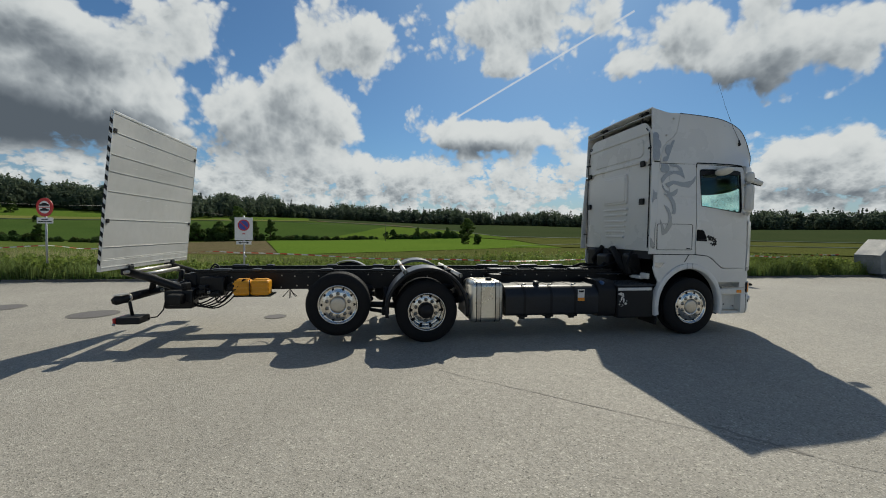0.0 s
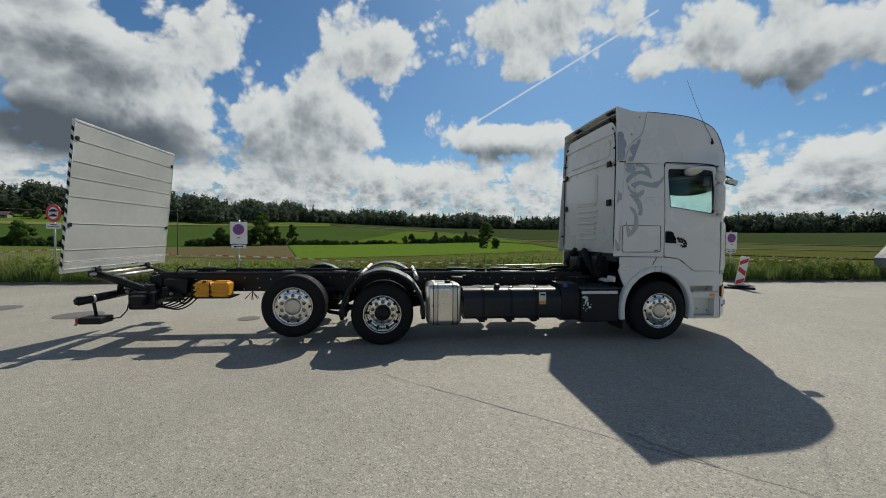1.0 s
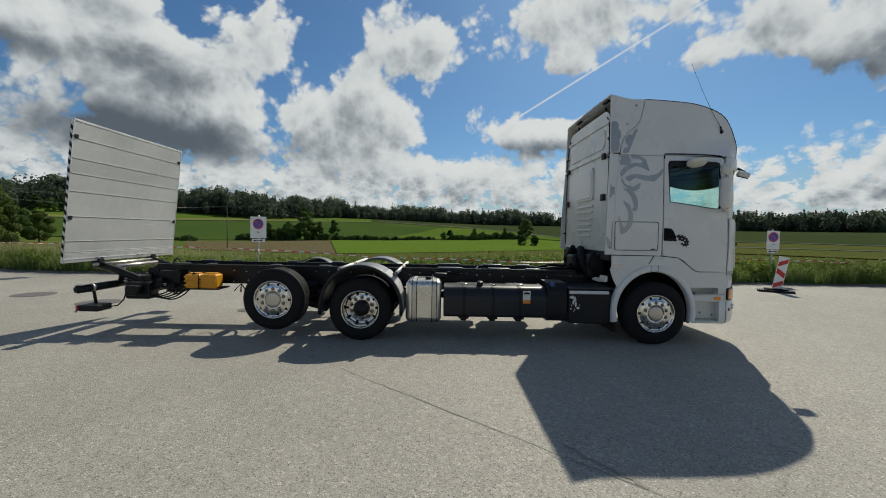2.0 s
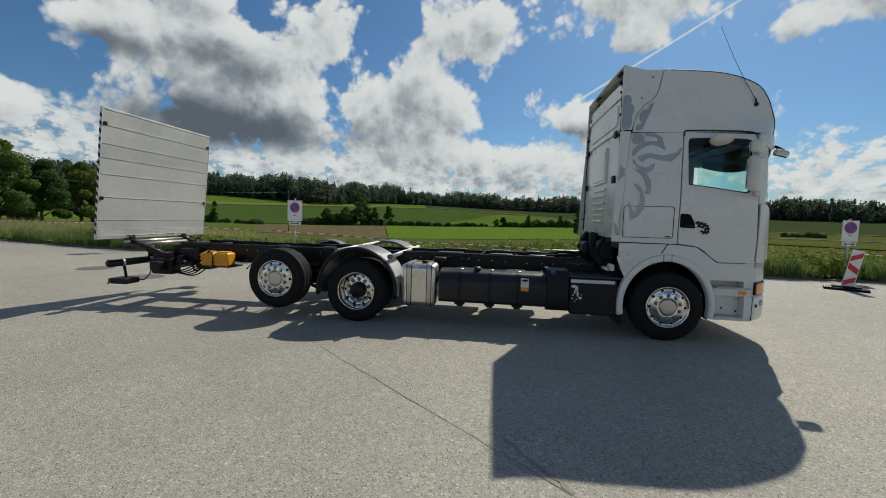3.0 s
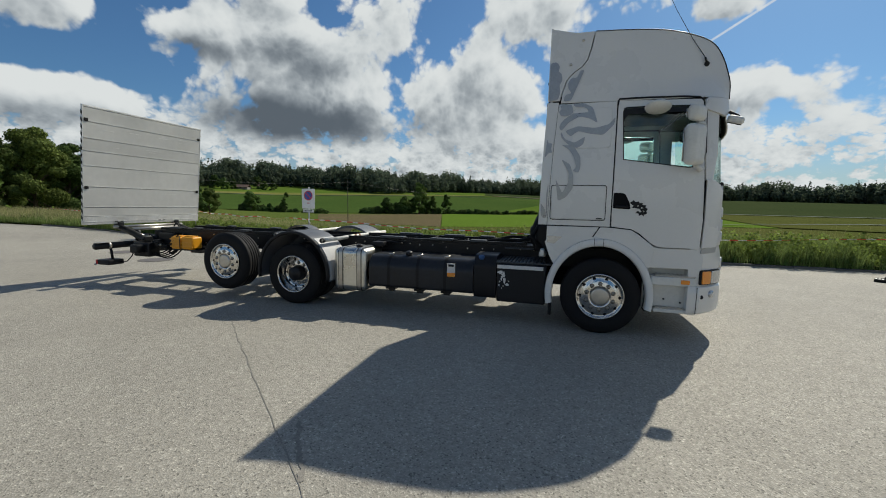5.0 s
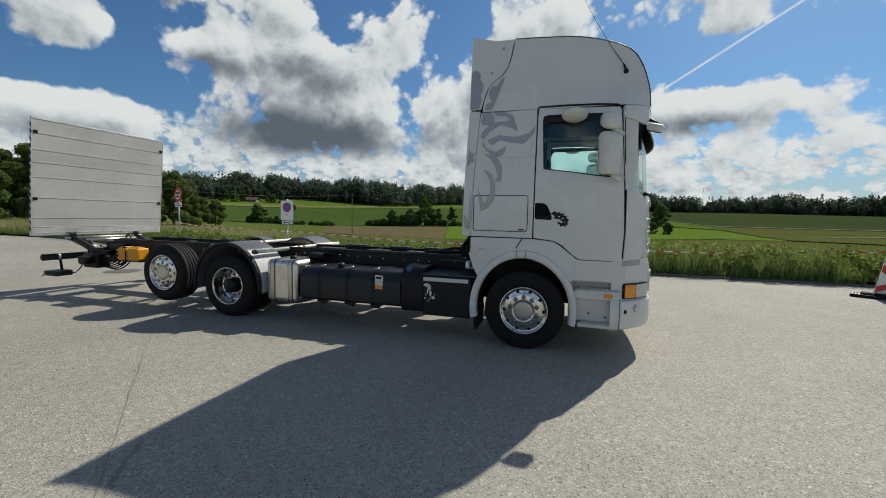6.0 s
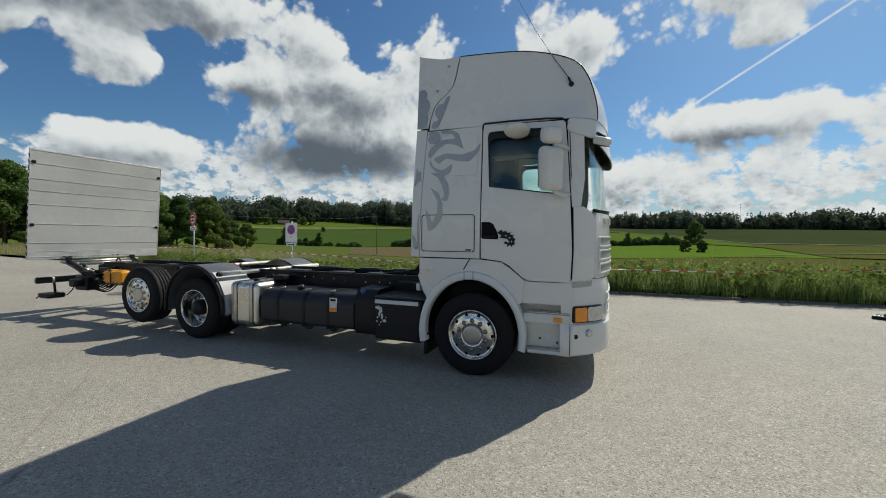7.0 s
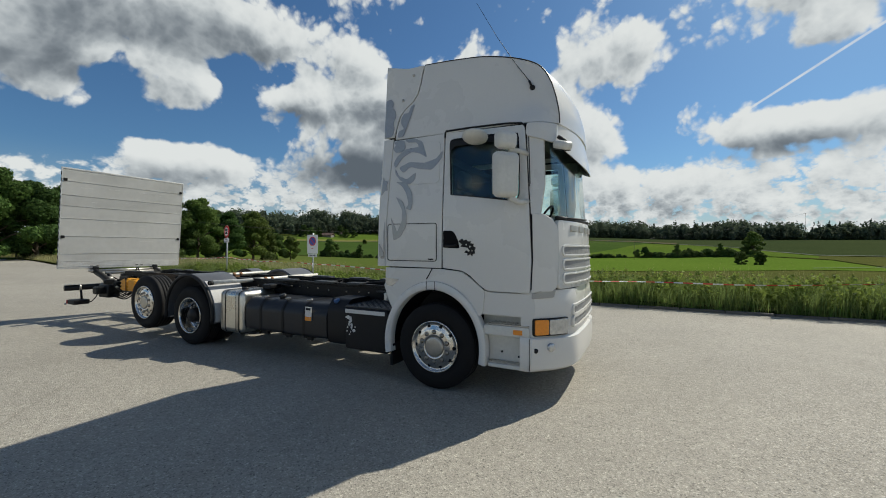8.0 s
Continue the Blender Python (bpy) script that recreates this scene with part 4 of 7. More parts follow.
for d, s in zip(doors, (-1, 1)):
    ob = part("side_window", sheet(win, [], side(s, -0.022), 0.006, 0.2, 0), M["glass"], cab, "tinted side window glass")
    ob.visible_shadow = False
    cx, cz = 0.56, 2.5
    seal = [(cx + (x - cx) * 1.014, cz + (z - cz) * 1.018) for x, z in win]
    inner = [(cx + (x - cx) * 0.985, cz + (z - cz) * 0.978) for x, z in win]
    part("window_seal", sheet(seal, [inner], side(s, 0.004), 0.03, 0.3, 0.002), M["black"], cab, "black rubber window seal")
    # wind deflector strip along the head of the window
    strip = [(0.16, 2.85), (0.95, 2.85), (0.94, 2.79), (0.22, 2.785), (0.175, 2.74), (0.165, 2.70), (0.155, 2.70)]
    part("wind_deflector", sheet(strip, [], side(s, 0.012), 0.006, 0.3, 0), M["black"], cab, "smoked window deflector")
    hand = round_poly([(0.094, 1.63), (0.30, 1.622), (0.285, 1.70), (0.235, 1.80), (0.20, 1.822), (0.094, 1.826)], 0.02)
    part("door_handle_recess", sheet(hand, [], side(s, 0.004), 0.004, 0.3, 0), M["dark"], cab, "black recessed door handle")
    b = bm_new()
    tube(b, [(0.12, s * 1.178, 1.655), (0.24, s * 1.188, 1.652), (0.27, s * 1.178, 1.66)], 0.014, 8)
    part("door_handle", b, M["black"], cab, "black pull handle")
    part("door_gap", sheet([(0.065, 1.37), (1.115, 1.14), (1.12, 2.0), (1.03, 2.965), (0.07, 2.965)], [[(0.10, 1.42), (1.08, 1.19), (1.06, 2.0), (0.99, 2.92), (0.11, 2.93)]], side(s, -0.024), 0.01, 0.2, 0), M["dark"], cab)
    # black rain gutter over the door
    b = bm_new()
    tube(b, [(x, s * (half_width(x, 2.968) + 0.004), z) for x, z in ((0.085, 2.90), (0.088, 2.955), (0.1, 2.975), (0.4, 2.978), (0.8, 2.972), (0.98, 2.958), (1.01, 2.93), (1.025, 2.88))], 0.011, 6)
    part("rain_gutter", b, M["black"], cab)
    # locker flap in the sleeper side
    flap = round_rect(-0.672, 0.012, 1.468, 1.918, 0.035)
    flap_in = round_rect(-0.664, 0.004, 1.476, 1.910, 0.03)
    part("locker_flap_gap", sheet(flap, [flap_in], side(s, 0.0035), 0.006, 0.3, 0), M["dark"], cab)
    part("locker_flap", sheet(round_rect(-0.655, -0.005, 1.485, 1.901, 0.026), [], side(s, 0.006), 0.008, 0.3, 0.004), M["white"], cab, "white outside locker flap")
    part("locker_badge", sheet(round_rect(-0.10, -0.03, 1.487, 1.503, 0.004), [], side(s, 0.009), 0.004, 0, 0), M["black"], cab)
    # raised frame of the blanked sleeper window
    part("sleeper_window_blank", sheet(round_rect(-0.44, 0.03, 2.38, 2.88, 0.06), [], side(s, 0.006), 0.008, 0.15, 0.005), M["white"], cab, "white blanked sleeper window")
    # A-pillar
    pil = [(1.055, 2.935), (1.035, 2.93), (1.075, 2.3), (1.10, 1.98), (1.19, 1.98), (1.225, 2.3), (1.21, 2.75), (1.19, 2.935)]
    part("windscreen_pillar", sheet(pil, [], side(s, -0.004), 0.05, 0.08, 0.01), M["white"], cab)
    part("pillar_slot", sheet([(1.058, 2.8), (1.068, 2.8), (1.092, 2.3), (1.082, 2.3)], [], side(s, -0.002), 0.01, 0, 0), M["dark"], cab)
    # corner panel with rounded shoulder
    cor = [(1.112, 1.165), (1.30, 1.18), (1.335, 1.22), (1.35, 1.5), (1.352, 1.78), (1.335, 1.87), (1.29, 1.94), (1.22, 1.985), (1.115, 1.992), (1.125, 1.5)]
    part("corner_panel", sheet(cor, [], side(s, 0.012), 0.05, 0.05, 0.012), M["white"], cab, "white rounded corner air deflector")
    part("corner_panel_foot", sheet([(1.112, 1.10), (1.31, 1.115), (1.325, 1.215), (1.115, 1.155)], [], side(s, 0.004), 0.05, 0.06, 0.008), M["grey_plastic"], cab, "grey plastic panel below the corner deflector")


# high roof: flat sides up to the trim line, bowed skin over the top and front
CREST = [(-0.72, 3.800), (-0.22, 3.820), (0.1, 3.805), (0.45, 3.777), (0.78, 3.730), (1.0, 3.673), (1.14, 3.590), (1.235, 3.441), (1.295, 3.267), (1.33, 3.104), (1.34, 2.955)]


def flowing(pts, n=5):
    """A smooth line through the given corner points."""
    out = []
    for i in range(len(pts) - 1):
        a, b, c, d = (Vector(pts[max(0, min(len(pts) - 1, i + k))]) for k in (-1, 0, 1, 2))
        for j in range(n):
            t = j / n
            q = 0.5 * (2 * b + (c - a) * t + (2 * a - 5 * b + 4 * c - d) * t * t + (3 * b - a - 3 * c + d) * t ** 3)
            out.append((q.x, q.y))
    return out + [tuple(pts[-1])]


CREST = [CREST[0]] + flowing(CREST[1:])
roof_side = CREST[1:] + [(-0.60, 2.955), (-0.585, 3.08), (-0.535, 3.24), (-0.455, 3.33), (-0.355, 3.40), (-0.295, 3.48), (-0.255, 3.62), (-0.238, 3.72)]
both("roof_side", roof_side, [], 0.03, M["white"], cab, "white high roof side panel", 0.0, 0.1, 0.006)


def roof_skin():
    ts = np.linspace(-1, 1, 21)
    fine = []
    for (x0, z0), (x1, z1) in zip(CREST, CREST[1:]):
        fine.append((x0, z0))
    fine.append(CREST[-1])
    b = bm_new()
    rows = []
    for x, z in fine:
        w = half_width(x, z) - 0.004
        front = ease((x - 0.7) / 0.6)
        rows.append([b.verts.new((x + 0.13 * front * (1 - t * t), t * w, z + 0.018 * (1 - front) * (1 - t ** 4))) for t in ts])
    for p, q in zip(rows, rows[1:]):
        for i in range(len(ts) - 1):
            b.faces.new((p[i], p[i + 1], q[i + 1], q[i]))
    g = bmesh.ops.extrude_face_region(b, geom=b.faces[:])
    for v in g["geom"]:
        if isinstance(v, bmesh.types.BMVert):
            v.co = Vector((v.co.x - 0.03, v.co.y * 0.98, v.co.z - 0.03))
    bmesh.ops.recalc_face_normals(b, faces=b.faces[:])
    return b


part("high_roof", roof_skin(), M["white"], cab, "white aerodynamic high roof")
for s in (-1, 1):
    b = bm_new()
    tube(b, [(x + 0.004, s * (half_width(x, z) - 0.002), z + 0.004) for x, z in CREST[1:]], 0.0065, 6)
    part("roof_trim", b, M["black"], cab, "black roof edge trim")
    ax, az_ = 1.06, 3.37
    ay = half_width(ax, az_)
    b = bm_new()
    lathe(b, [(0.001, -0.03), (0.02, -0.03), (0.03, -0.005), (0.03, 0.02)], 14)
    part("antenna_base", b, M["black"], cab, at=pose(ax, s * ay, az_, 0, 0, 10 if s < 0 else 170))
    if s < 0:
        b = bm_new()
        tube(b, [(ax, -ay - 0.02, az_), (ax - 0.03, -ay - 0.03, az_ + 0.07)], 0.012, 8)
        tube(b, [(ax - 0.03, -ay - 0.03, az_ + 0.07), (ax - 0.18, -ay - 0.05, az_ + 0.28), (ax - 0.38, -ay - 0.09, az_ + 0.60), (ax - 0.60, -ay - 0.14, az_ + 1.0)], 0.0045, 6, 0.002)
        part("antenna", b, M["black"], cab, "thin black whip antenna")
    # two clips on the side deflector
    for x, z in ((-0.36, 3.72), (-0.50, 3.43)):
        b = bm_new()
        lathe(b, [(0.001, -0.012), (0.014, -0.012), (0.018, 0.0)], 14)
        part("fairing_bolt", b, M["dull"], cab, at=pose(x, s * (half_width(x, z) + 0.014), z) if s < 0 else pose(x, s * (half_width(x, z) + 0.014), z, 0, 0, 180))

# roof deflector lip across the rear of the roof, with brackets
lip = stack([[(-0.755, y, 3.895 + 0.02 * (1 - (y / 1.1) ** 2)) for y in (-1.055, -0.6, 0, 0.6, 1.055)] + [(-0.755, y, 3.875 + 0.02 * (1 - (y / 1.1) ** 2)) for y in (1.055, 0.6, 0, -0.6, -1.055)],
             [(-0.50, y, 3.835 + 0.02 * (1 - (y / 1.1) ** 2)) for y in (-1.055, -0.6, 0, 0.6, 1.055)] + [(-0.50, y, 3.815 + 0.02 * (1 - (y / 1.1) ** 2)) for y in (1.055, 0.6, 0, -0.6, -1.055)],
             [(-0.20, y, 3.80) for y in (-1.03, -0.6, 0, 0.6, 1.03)] + [(-0.20, y, 3.785) for y in (1.03, 0.6, 0, -0.6, -1.03)]], True, True)
part("roof_deflector", lip, M["white"], cab, "white roof deflector lip")
for y in (-0.72, 0.55):
    b = bm_new()
    tube(b, [(-0.72, y - 0.10, 3.86), (-0.70, y, 3.84), (-0.68, y, 3.70)], 0.016, 8)
    box(b, -0.74, -0.68, y - 0.16, y + 0.04, 3.845, 3.87, 0.004)
    part("deflector_bracket", b, M["black"], cab, "black deflector stay")


# rear wall with pressed panels and ribs
def rearmap(a, b, c):
    return (-0.722 + c - 0.012 * (1 - (a / 1.05) ** 2), -a, b)


RW = round_poly([(-1.09, 1.44), (1.09, 1.44), (1.09, 3.30), (1.0, 3.55), (0.86, 3.70), (-0.86, 3.70), (-1.0, 3.55), (-1.09, 3.30)], 0.08)
part("rear_wall", sheet(RW, [], rearmap, 0.02, 0.2, 0.008), M["white"], cab, "white pressed rear cab wall")


def raised(name, a0, a1, b0, b1, r, h):
    part(name, sheet(round_rect(a0, a1, b0, b1, r), [], lambda a, b, c: (rearmap(a, b, c)[0] - h, -a, b), h + 0.004, 0.25, min(0.012, h * 0.45)), M["white"], cab)


raised("pressed_panel", -0.38, 0.42, 2.30, 2.86, 0.06, 0.03)
raised("pressed_panel", -0.34, 0.38, 2.34, 2.82, 0.05, 0.042)
raised("roof_panel", -1.0, 1.0, 2.985, 3.045, 0.02, 0.028)
raised("roof_panel", -0.98, 0.98, 3.47, 3.53, 0.02, 0.022)
raised("roof_panel", -0.84, 0.84, 3.10, 3.42, 0.10, 0.016)
for i, zz in enumerate((2.20, 2.10, 1.98, 1.88, 1.78, 1.68)):
    raised("pressed_rib", -0.36 + 0.02 * i, 0.44 - 0.02 * i, zz - 0.022, zz + 0.022, 0.018, 0.030)
for y in (-0.86, 0.93):
    for z, hh in ((2.31, 0.055), (2.97, 0.05)):
        b = bm_new()
        box(b, -0.775, -0.735, y - 0.06, y + 0.06, z - hh, z + hh, 0.012)
        part("rear_bumper_pad", b, M["black"], cab, "black rubber pad on rear wall")
for s in (-1, 1):
    for z in (1.72, 2.93, 3.22):
        b = bm_new()
        yo = half_width(-0.76, z) - 0.03
        tube(b, [(-0.73, s * (yo - 0.10), z), (-0.755, s * (yo - 0.05), z), (-0.755, s * yo, z)], 0.016, 8)
        part("fairing_hinge", b, M["black"], cab, "black deflector hinge")
    b = bm_new()
    tube(b, [(-0.742, s * 1.035, 1.5), (-0.742, s * 1.04, 2.4), (-0.742, s * 1.035, 3.2), (-0.735, s * 0.98, 3.48), (-0.735, s * 0.9, 3.58)], 0.010, 6)
    part("rear_seal", b, M["black"], cab)

# sun visor, caps, windscreen
for s in (-1, 1):
    cap = [(1.045, 2.945), (1.035, 2.83), (1.06, 2.80), (1.29, 2.735), (1.325, 2.77), (1.325, 2.945)]
    part("visor_cap", sheet(round_poly(cap, 0.03), [], side(s, 0.03), 0.06, 0.05, 0.012), M["white"], cab, "white visor end cap")


def visor_ring(q):
    """q 0: along the roof edge, 1: the lower lip, which hangs deepest in the middle."""
    out, inn = [], []
    for t in np.linspace(-1, 1, 25):
        y = t * 0.945
        c = 1 - abs(t) ** 2.4
        z = 2.945 - q * (0.215 + 0.16 * c)
        x = 1.312 + 0.145 * c + q * (0.01 + 0.06 * c)
        out.append((x, y, z))
        inn.append((x - 0.022, y * 0.985, z + 0.004))
    return out, inn


R = [visor_ring(q) for q in (0.0, 0.3, 0.6, 0.9, 1.0)]
part("sun_visor", stack([o + list(reversed([((a[0] + c[0]) / 2, (a[1] + c[1]) / 2, (a[2] + c[2]) / 2) for a, c in zip(o, i)])) for o, i in R], True, True), M["white"], cab, "white external sun visor")
part("visor_lining", stack([[((a[0] + c[0]) / 2 - 0.001, (a[1] + c[1]) / 2, (a[2] + c[2]) / 2) for a, c in zip(o, i)] + list(reversed(i)) for o, i in R], True, True), M["black"], cab, "dark underside of the visor")
b = bm_new()
box(b, 1.0, 1.30, -0.93, 0.93, 2.90, 2.93, 0.01)
part("visor_soffit", b, M["black"], cab, "dark soffit above the windscreen")


def screen_x(y, z):
    return 1.31 + 0.155 * (1 - abs(y / 1.0) ** 2.4) - (z - 1.95) * 0.075


ws = []
for z in np.linspace(1.93, 2.94, 6):
    ws.append([(screen_x(y, z), y, z) for y in np.linspace(-0.985, 0.985, 15)] + [(screen_x(y, z) - 0.008, y, z) for y in np.linspace(0.985, -0.985, 15)])
o = part("windscreen", stack(ws, True, True), M["screen"], cab, "curved tinted windscreen")
o.visible_shadow = False
b = bm_new()
tube(b, [(screen_x(y, 1.95) + 0.012, y, 1.95) for y in np.linspace(-0.985, 0.985, 13)], 0.022, 6)
part("windscreen_seal", b, M["black"], cab)
for y in (-0.35, 0.45):
    b = bm_new()
    tube(b, [(screen_x(q, 1.97) + 0.03, q, 1.97 + 0.04 * (q - y)) for q in (y - 0.45, y - 0.2, y, y + 0.2, y + 0.4)], 0.012, 6)
    part("wiper", b, M["black"], cab, "black windscreen wiper")


# front panel and grille
def frontmap(a, b, c, out=0.0):
    return (1.36 + 0.165 * (1 - abs(a / 1.0) ** 2.2) - (b - 1.2) * 0.03 - c + out, a, b)


part("front_panel", sheet(round_poly([(-0.99, 1.2), (0.99, 1.2), (0.985, 1.93), (-0.985, 1.93)], 0.05), [], frontmap, 0.04, 0.12, 0.01), M["white"], cab, "white front grille panel")
for zz in (1.605, 1.455, 1.305):
    part("grille_bar", sheet(round_rect(-0.93, 0.93, zz - 0.062, zz + 0.062, 0.05), [round_rect(-0.905, 0.905, zz - 0.040, zz + 0.040, 0.036)], lambda a, b, c: frontmap(a, b, c, 0.016), 0.02, 0.2, 0.006), M["white"], cab, "white grille slot frame")
    part("grille_mesh", sheet(round_rect(-0.90, 0.90, zz - 0.041, zz + 0.041, 0.036), [], lambda a, b, c: frontmap(a, b, c, 0.005), 0.008, 0.2, 0), M["mesh"], cab, "grey mesh insert")
for i in range(6):
    part("front_badge", sheet(round_rect(-0.72 + 0.26 * i, -0.55 + 0.26 * i, 1.815, 1.885, 0.012), [], lambda a, b, c: frontmap(a, b, c, 0.014), 0.014, 0, 0.003), M["dull"], cab, "plain metal badge bar")


# lower front: bumper, headlamps, steps
def bump_x(y):
    q = min(1.0, abs(y) / 1.19)
    return 1.53 - 0.06 * q ** 2 - 0.34 * max(0, (q - 0.50) / 0.50) ** 2.2


def bumper_ring(z, inset, y0=1.19):
    ys = np.linspace(-y0, y0, 27)
    outer = [(bump_x(y) - inset, y * (1 - inset * 0.35), z) for y in ys]
    return [(1.0, -y0 * (1 - inset * .35) + 0.0, z)] + outer + [(1.0, y0 * (1 - inset * .35), z)]


part("bumper", stack([bumper_ring(z, i) for z, i in ((0.345, 0.05), (0.375, 0.012), (0.45, 0.0), (0.60, 0.0), (0.685, 0.004), (0.70, 0.02))], True, True), M["white"], truck, "white front bumper")
part("lower_front", stack([bumper_ring(z, i, 1.16) for z, i in ((0.70, 0.035), (0.90, 0.03), (1.02, 0.02), (1.12, 0.035), (1.19, 0.05))], True, True), M["white"], truck, "white headlamp surround")
for z0, z1 in ((0.80, 0.875), (0.93, 1.0)):
    part("lower_grille", sheet(round_rect(-0.74, 0.74, z0, z1, 0.03), [], lambda a, b, c: (bump_x(a) - 0.022 - c, a, b), 0.03, 0.15, 0.004), M["mesh"], truck, "grey lower grille insert")
    part("lower_grille_frame", sheet(round_rect(-0.77, 0.77, z0 - 0.03, z1 + 0.03, 0.04), [round_rect(-0.745, 0.745, z0 - 0.004, z1 + 0.004, 0.03)], lambda a, b, c: (bump_x(a) - 0.008 - c, a, b), 0.03, 0.15, 0.006), M["white"], truck, "white lower grille frame")
for s in (-1, 1):
    # headlamp wrapping the corner
    def lampmap(a, b, c, s=s):
        # a runs round the corner from the side to the front
        y = 1.172 - 0.40 * a
        return (bump_x(y) - 0.012 - c * 0.8, s * (y - c * 0.6), b)
    part("headlamp_frame", sheet(round_rect(0.0, 0.80, 0.716, 0.90, 0.03), [], lampmap, 0.03, 0.06, 0.006), M["black"], truck, "black headlamp bezel")
    part("indicator_lens", sheet(round_rect(0.02, 0.27, 0.73, 0.886, 0.02), [], lambda a, b, c: Vector(lampmap(a, b, c)) + Vector((0.008, s * 0.008, 0)), 0.02, 0.05, 0.004), M["orange"], truck, "orange indicator lens")
    part("headlamp_lens", sheet(round_rect(0.285, 0.785, 0.73, 0.886, 0.03), [], lambda a, b, c: Vector(lampmap(a, b, c)) + Vector((0.008, s * 0.008, 0)), 0.02, 0.05, 0.004), M["lens"], truck, "clear headlamp lens")
    b = bm_new()
    lathe(b, [(0.001, -0.012), (0.035, -0.012), (0.045, -0.004), (0.045, 0.02)], 20)
    part("fog_lamp", b, M["lens"], truck, "round fog lamp", at=pose(1.30, s * 1.06, 0.60, 0, 0, 50 if s < 0 else 130))
    b = bm_new()
    lathe(b, [(0.001, -0.008), (0.022, -0.008), (0.026, 0.0), (0.026, 0.02)], 16)
    part("tow_eye_plug", b, M["black"], truck, at=pose(1.16, s * 1.165, 0.57, 0, 0, 8 if s < 0 else 172))
    # step well between the wheel arch and the bumper
    b = bm_new()
    box(b, 0.53, 1.10, s * 0.98 - 0.02, s * 0.98 + 0.02, 0.34, 1.2)
    part("step_well", b, M["white_dirty"], truck, "white step well wall")
    b = bm_new()
    box(b, 0.59, 1.10, min(s * 0.98, s * 1.175), max(s * 0.98, s * 1.175), 0.685, 0.80, 0.02)
    part("upper_step", b, M["white_dirty"], truck, "white upper step")
    b = bm_new()
    box(b, 0.64, 1.09, min(s * 0.99, s * 1.165), max(s * 0.99, s * 1.165), 0.803, 0.815, 0.003)
    for i in range(9):
        for j in range(4):
            box(b, 0.665 + i * 0.048, 0.69 + i * 0.048, s * (1.005 + j * 0.04) - 0.006, s * (1.005 + j * 0.04) + 0.006, 0.815, 0.822)
    part("tread_plate", b, M["dull"], truck, "ribbed metal step tread")
    b = bm_new()
    box(b, 0.64, 1.10, min(s * 0.96, s * 1.17), max(s * 0.96, s * 1.17), 0.345, 0.39, 0.012)
    part("lower_step", b, M["white_dirty"], truck, "white lower step")
    b = bm_new()
    box(b, 0.66, 1.08, min(s * 0.99, s * 1.155), max(s * 0.99, s * 1.155), 0.392, 0.402, 0.003)
    for i in range(8):
        for j in range(4):
            box(b, 0.68 + i * 0.05, 0.705 + i * 0.05, s * (1.005 + j * 0.04) - 0.006, s * (1.005 + j * 0.04) + 0.006, 0.402, 0.409)
    part("tread_plate", b, M["dull"], truck, "ribbed metal step tread")
    part("step_panel", sheet(round_poly([(0.655, 0.90), (1.10, 0.90), (1.10, 1.15), (0.64, 1.15), (0.52, 1.19), (0.52, 0.90)], 0.03), [], side(s, -0.02), 0.03, 0.12, 0.01), M["white"], truck, "white panel below the door")
    part("step_panel_low", sheet(round_poly([(0.58, 0.40), (1.10, 0.40), (1.10, 0.70), (0.58, 0.70)], 0.02), [], side(s, -0.10), 0.03, 0.2, 0.01), M["white_dirty"], truck)
    for x, z in ((0.77, 0.50), (0.96, 0.465), (1.06, 0.47)):
        b = bm_new()
        lathe(b, [(0.001, -0.004), (0.012, -0.004), (0.012, 0.02)], 12)
        part("step_hole_plug", b, M["black"], truck, at=pose(x, s * 1.074, z, 0, 0, 0 if s < 0 else 180))
    part("side_marker", sheet(round_rect(0.925, 1.022, 0.716, 0.768, 0.01), [], side(s, 0.012), 0.02, 0, 0.004), M["orange"], truck, "orange side marker lamp")
    b = bm_new()
    box(b, 1.099, 1.105, min(s * 1.15, s * 1.193), max(s * 1.15, s * 1.193), 0.36, 0.69)
    part("bumper_gap", b, M["dark"], truck)
    # wheel arch: outer ring, dark liner, mudguard edge
    prof = [(0.575, 0.640, -0.07), (0.575, 0.640, 0.015), (0.585, 0.650, 0.032), (0.605, 0.672, 0.040), (0.635, 0.708, 0.040), (0.655, 0.735, 0.030), (0.662, 0.742, 0.010), (0.662, 0.742, -0.07)]
    rings = []
    for i in range(41):
        a = radians(-12 + 204 * i / 40)
        ring = []
        for rx, rz, out in prof:
            x, z = -0.03 + rx * math.cos(a), 0.50 + rz * math.sin(a)
            ring.append((x, s * (half_width(x, z) + out), z))
        rings.append(ring)
    part("wheel_arch", stack(rings, True, True), M["white"], truck, "white wheel arch moulding")
    part("arch_joint", sheet([(-0.105, 1.14), (-0.100, 1.14), (-0.100, 1.245), (-0.105, 1.245)], [], side(s, 0.043), 0.004, 0, 0), M["dark"], truck)
    part("arch_joint", sheet([(0.005, 1.14), (0.010, 1.14), (0.010, 1.245), (0.005, 1.245)], [], side(s, 0.043), 0.004, 0, 0), M["dark"], truck)
    pan = [(0.60, 1.155), (0.545, 1.205), (0.41, 1.31), (0.33, 1.36), (0.07, 1.385), (-0.70, 1.385), (-0.70, 1.20), (-0.72, 1.17), (-0.66, 1.0)] + [(-0.03 + 0.64 * math.cos(radians(q)), 0.50 + 0.72 * math.sin(radians(q))) for q in range(150, 20, -10)] + [(0.58, 0.92)]
    part("arch_panel", sheet(pan, [], side(s, 0.0), 0.03, 0.1, 0.006), M["white"], truck, "white panel over the front wheel")
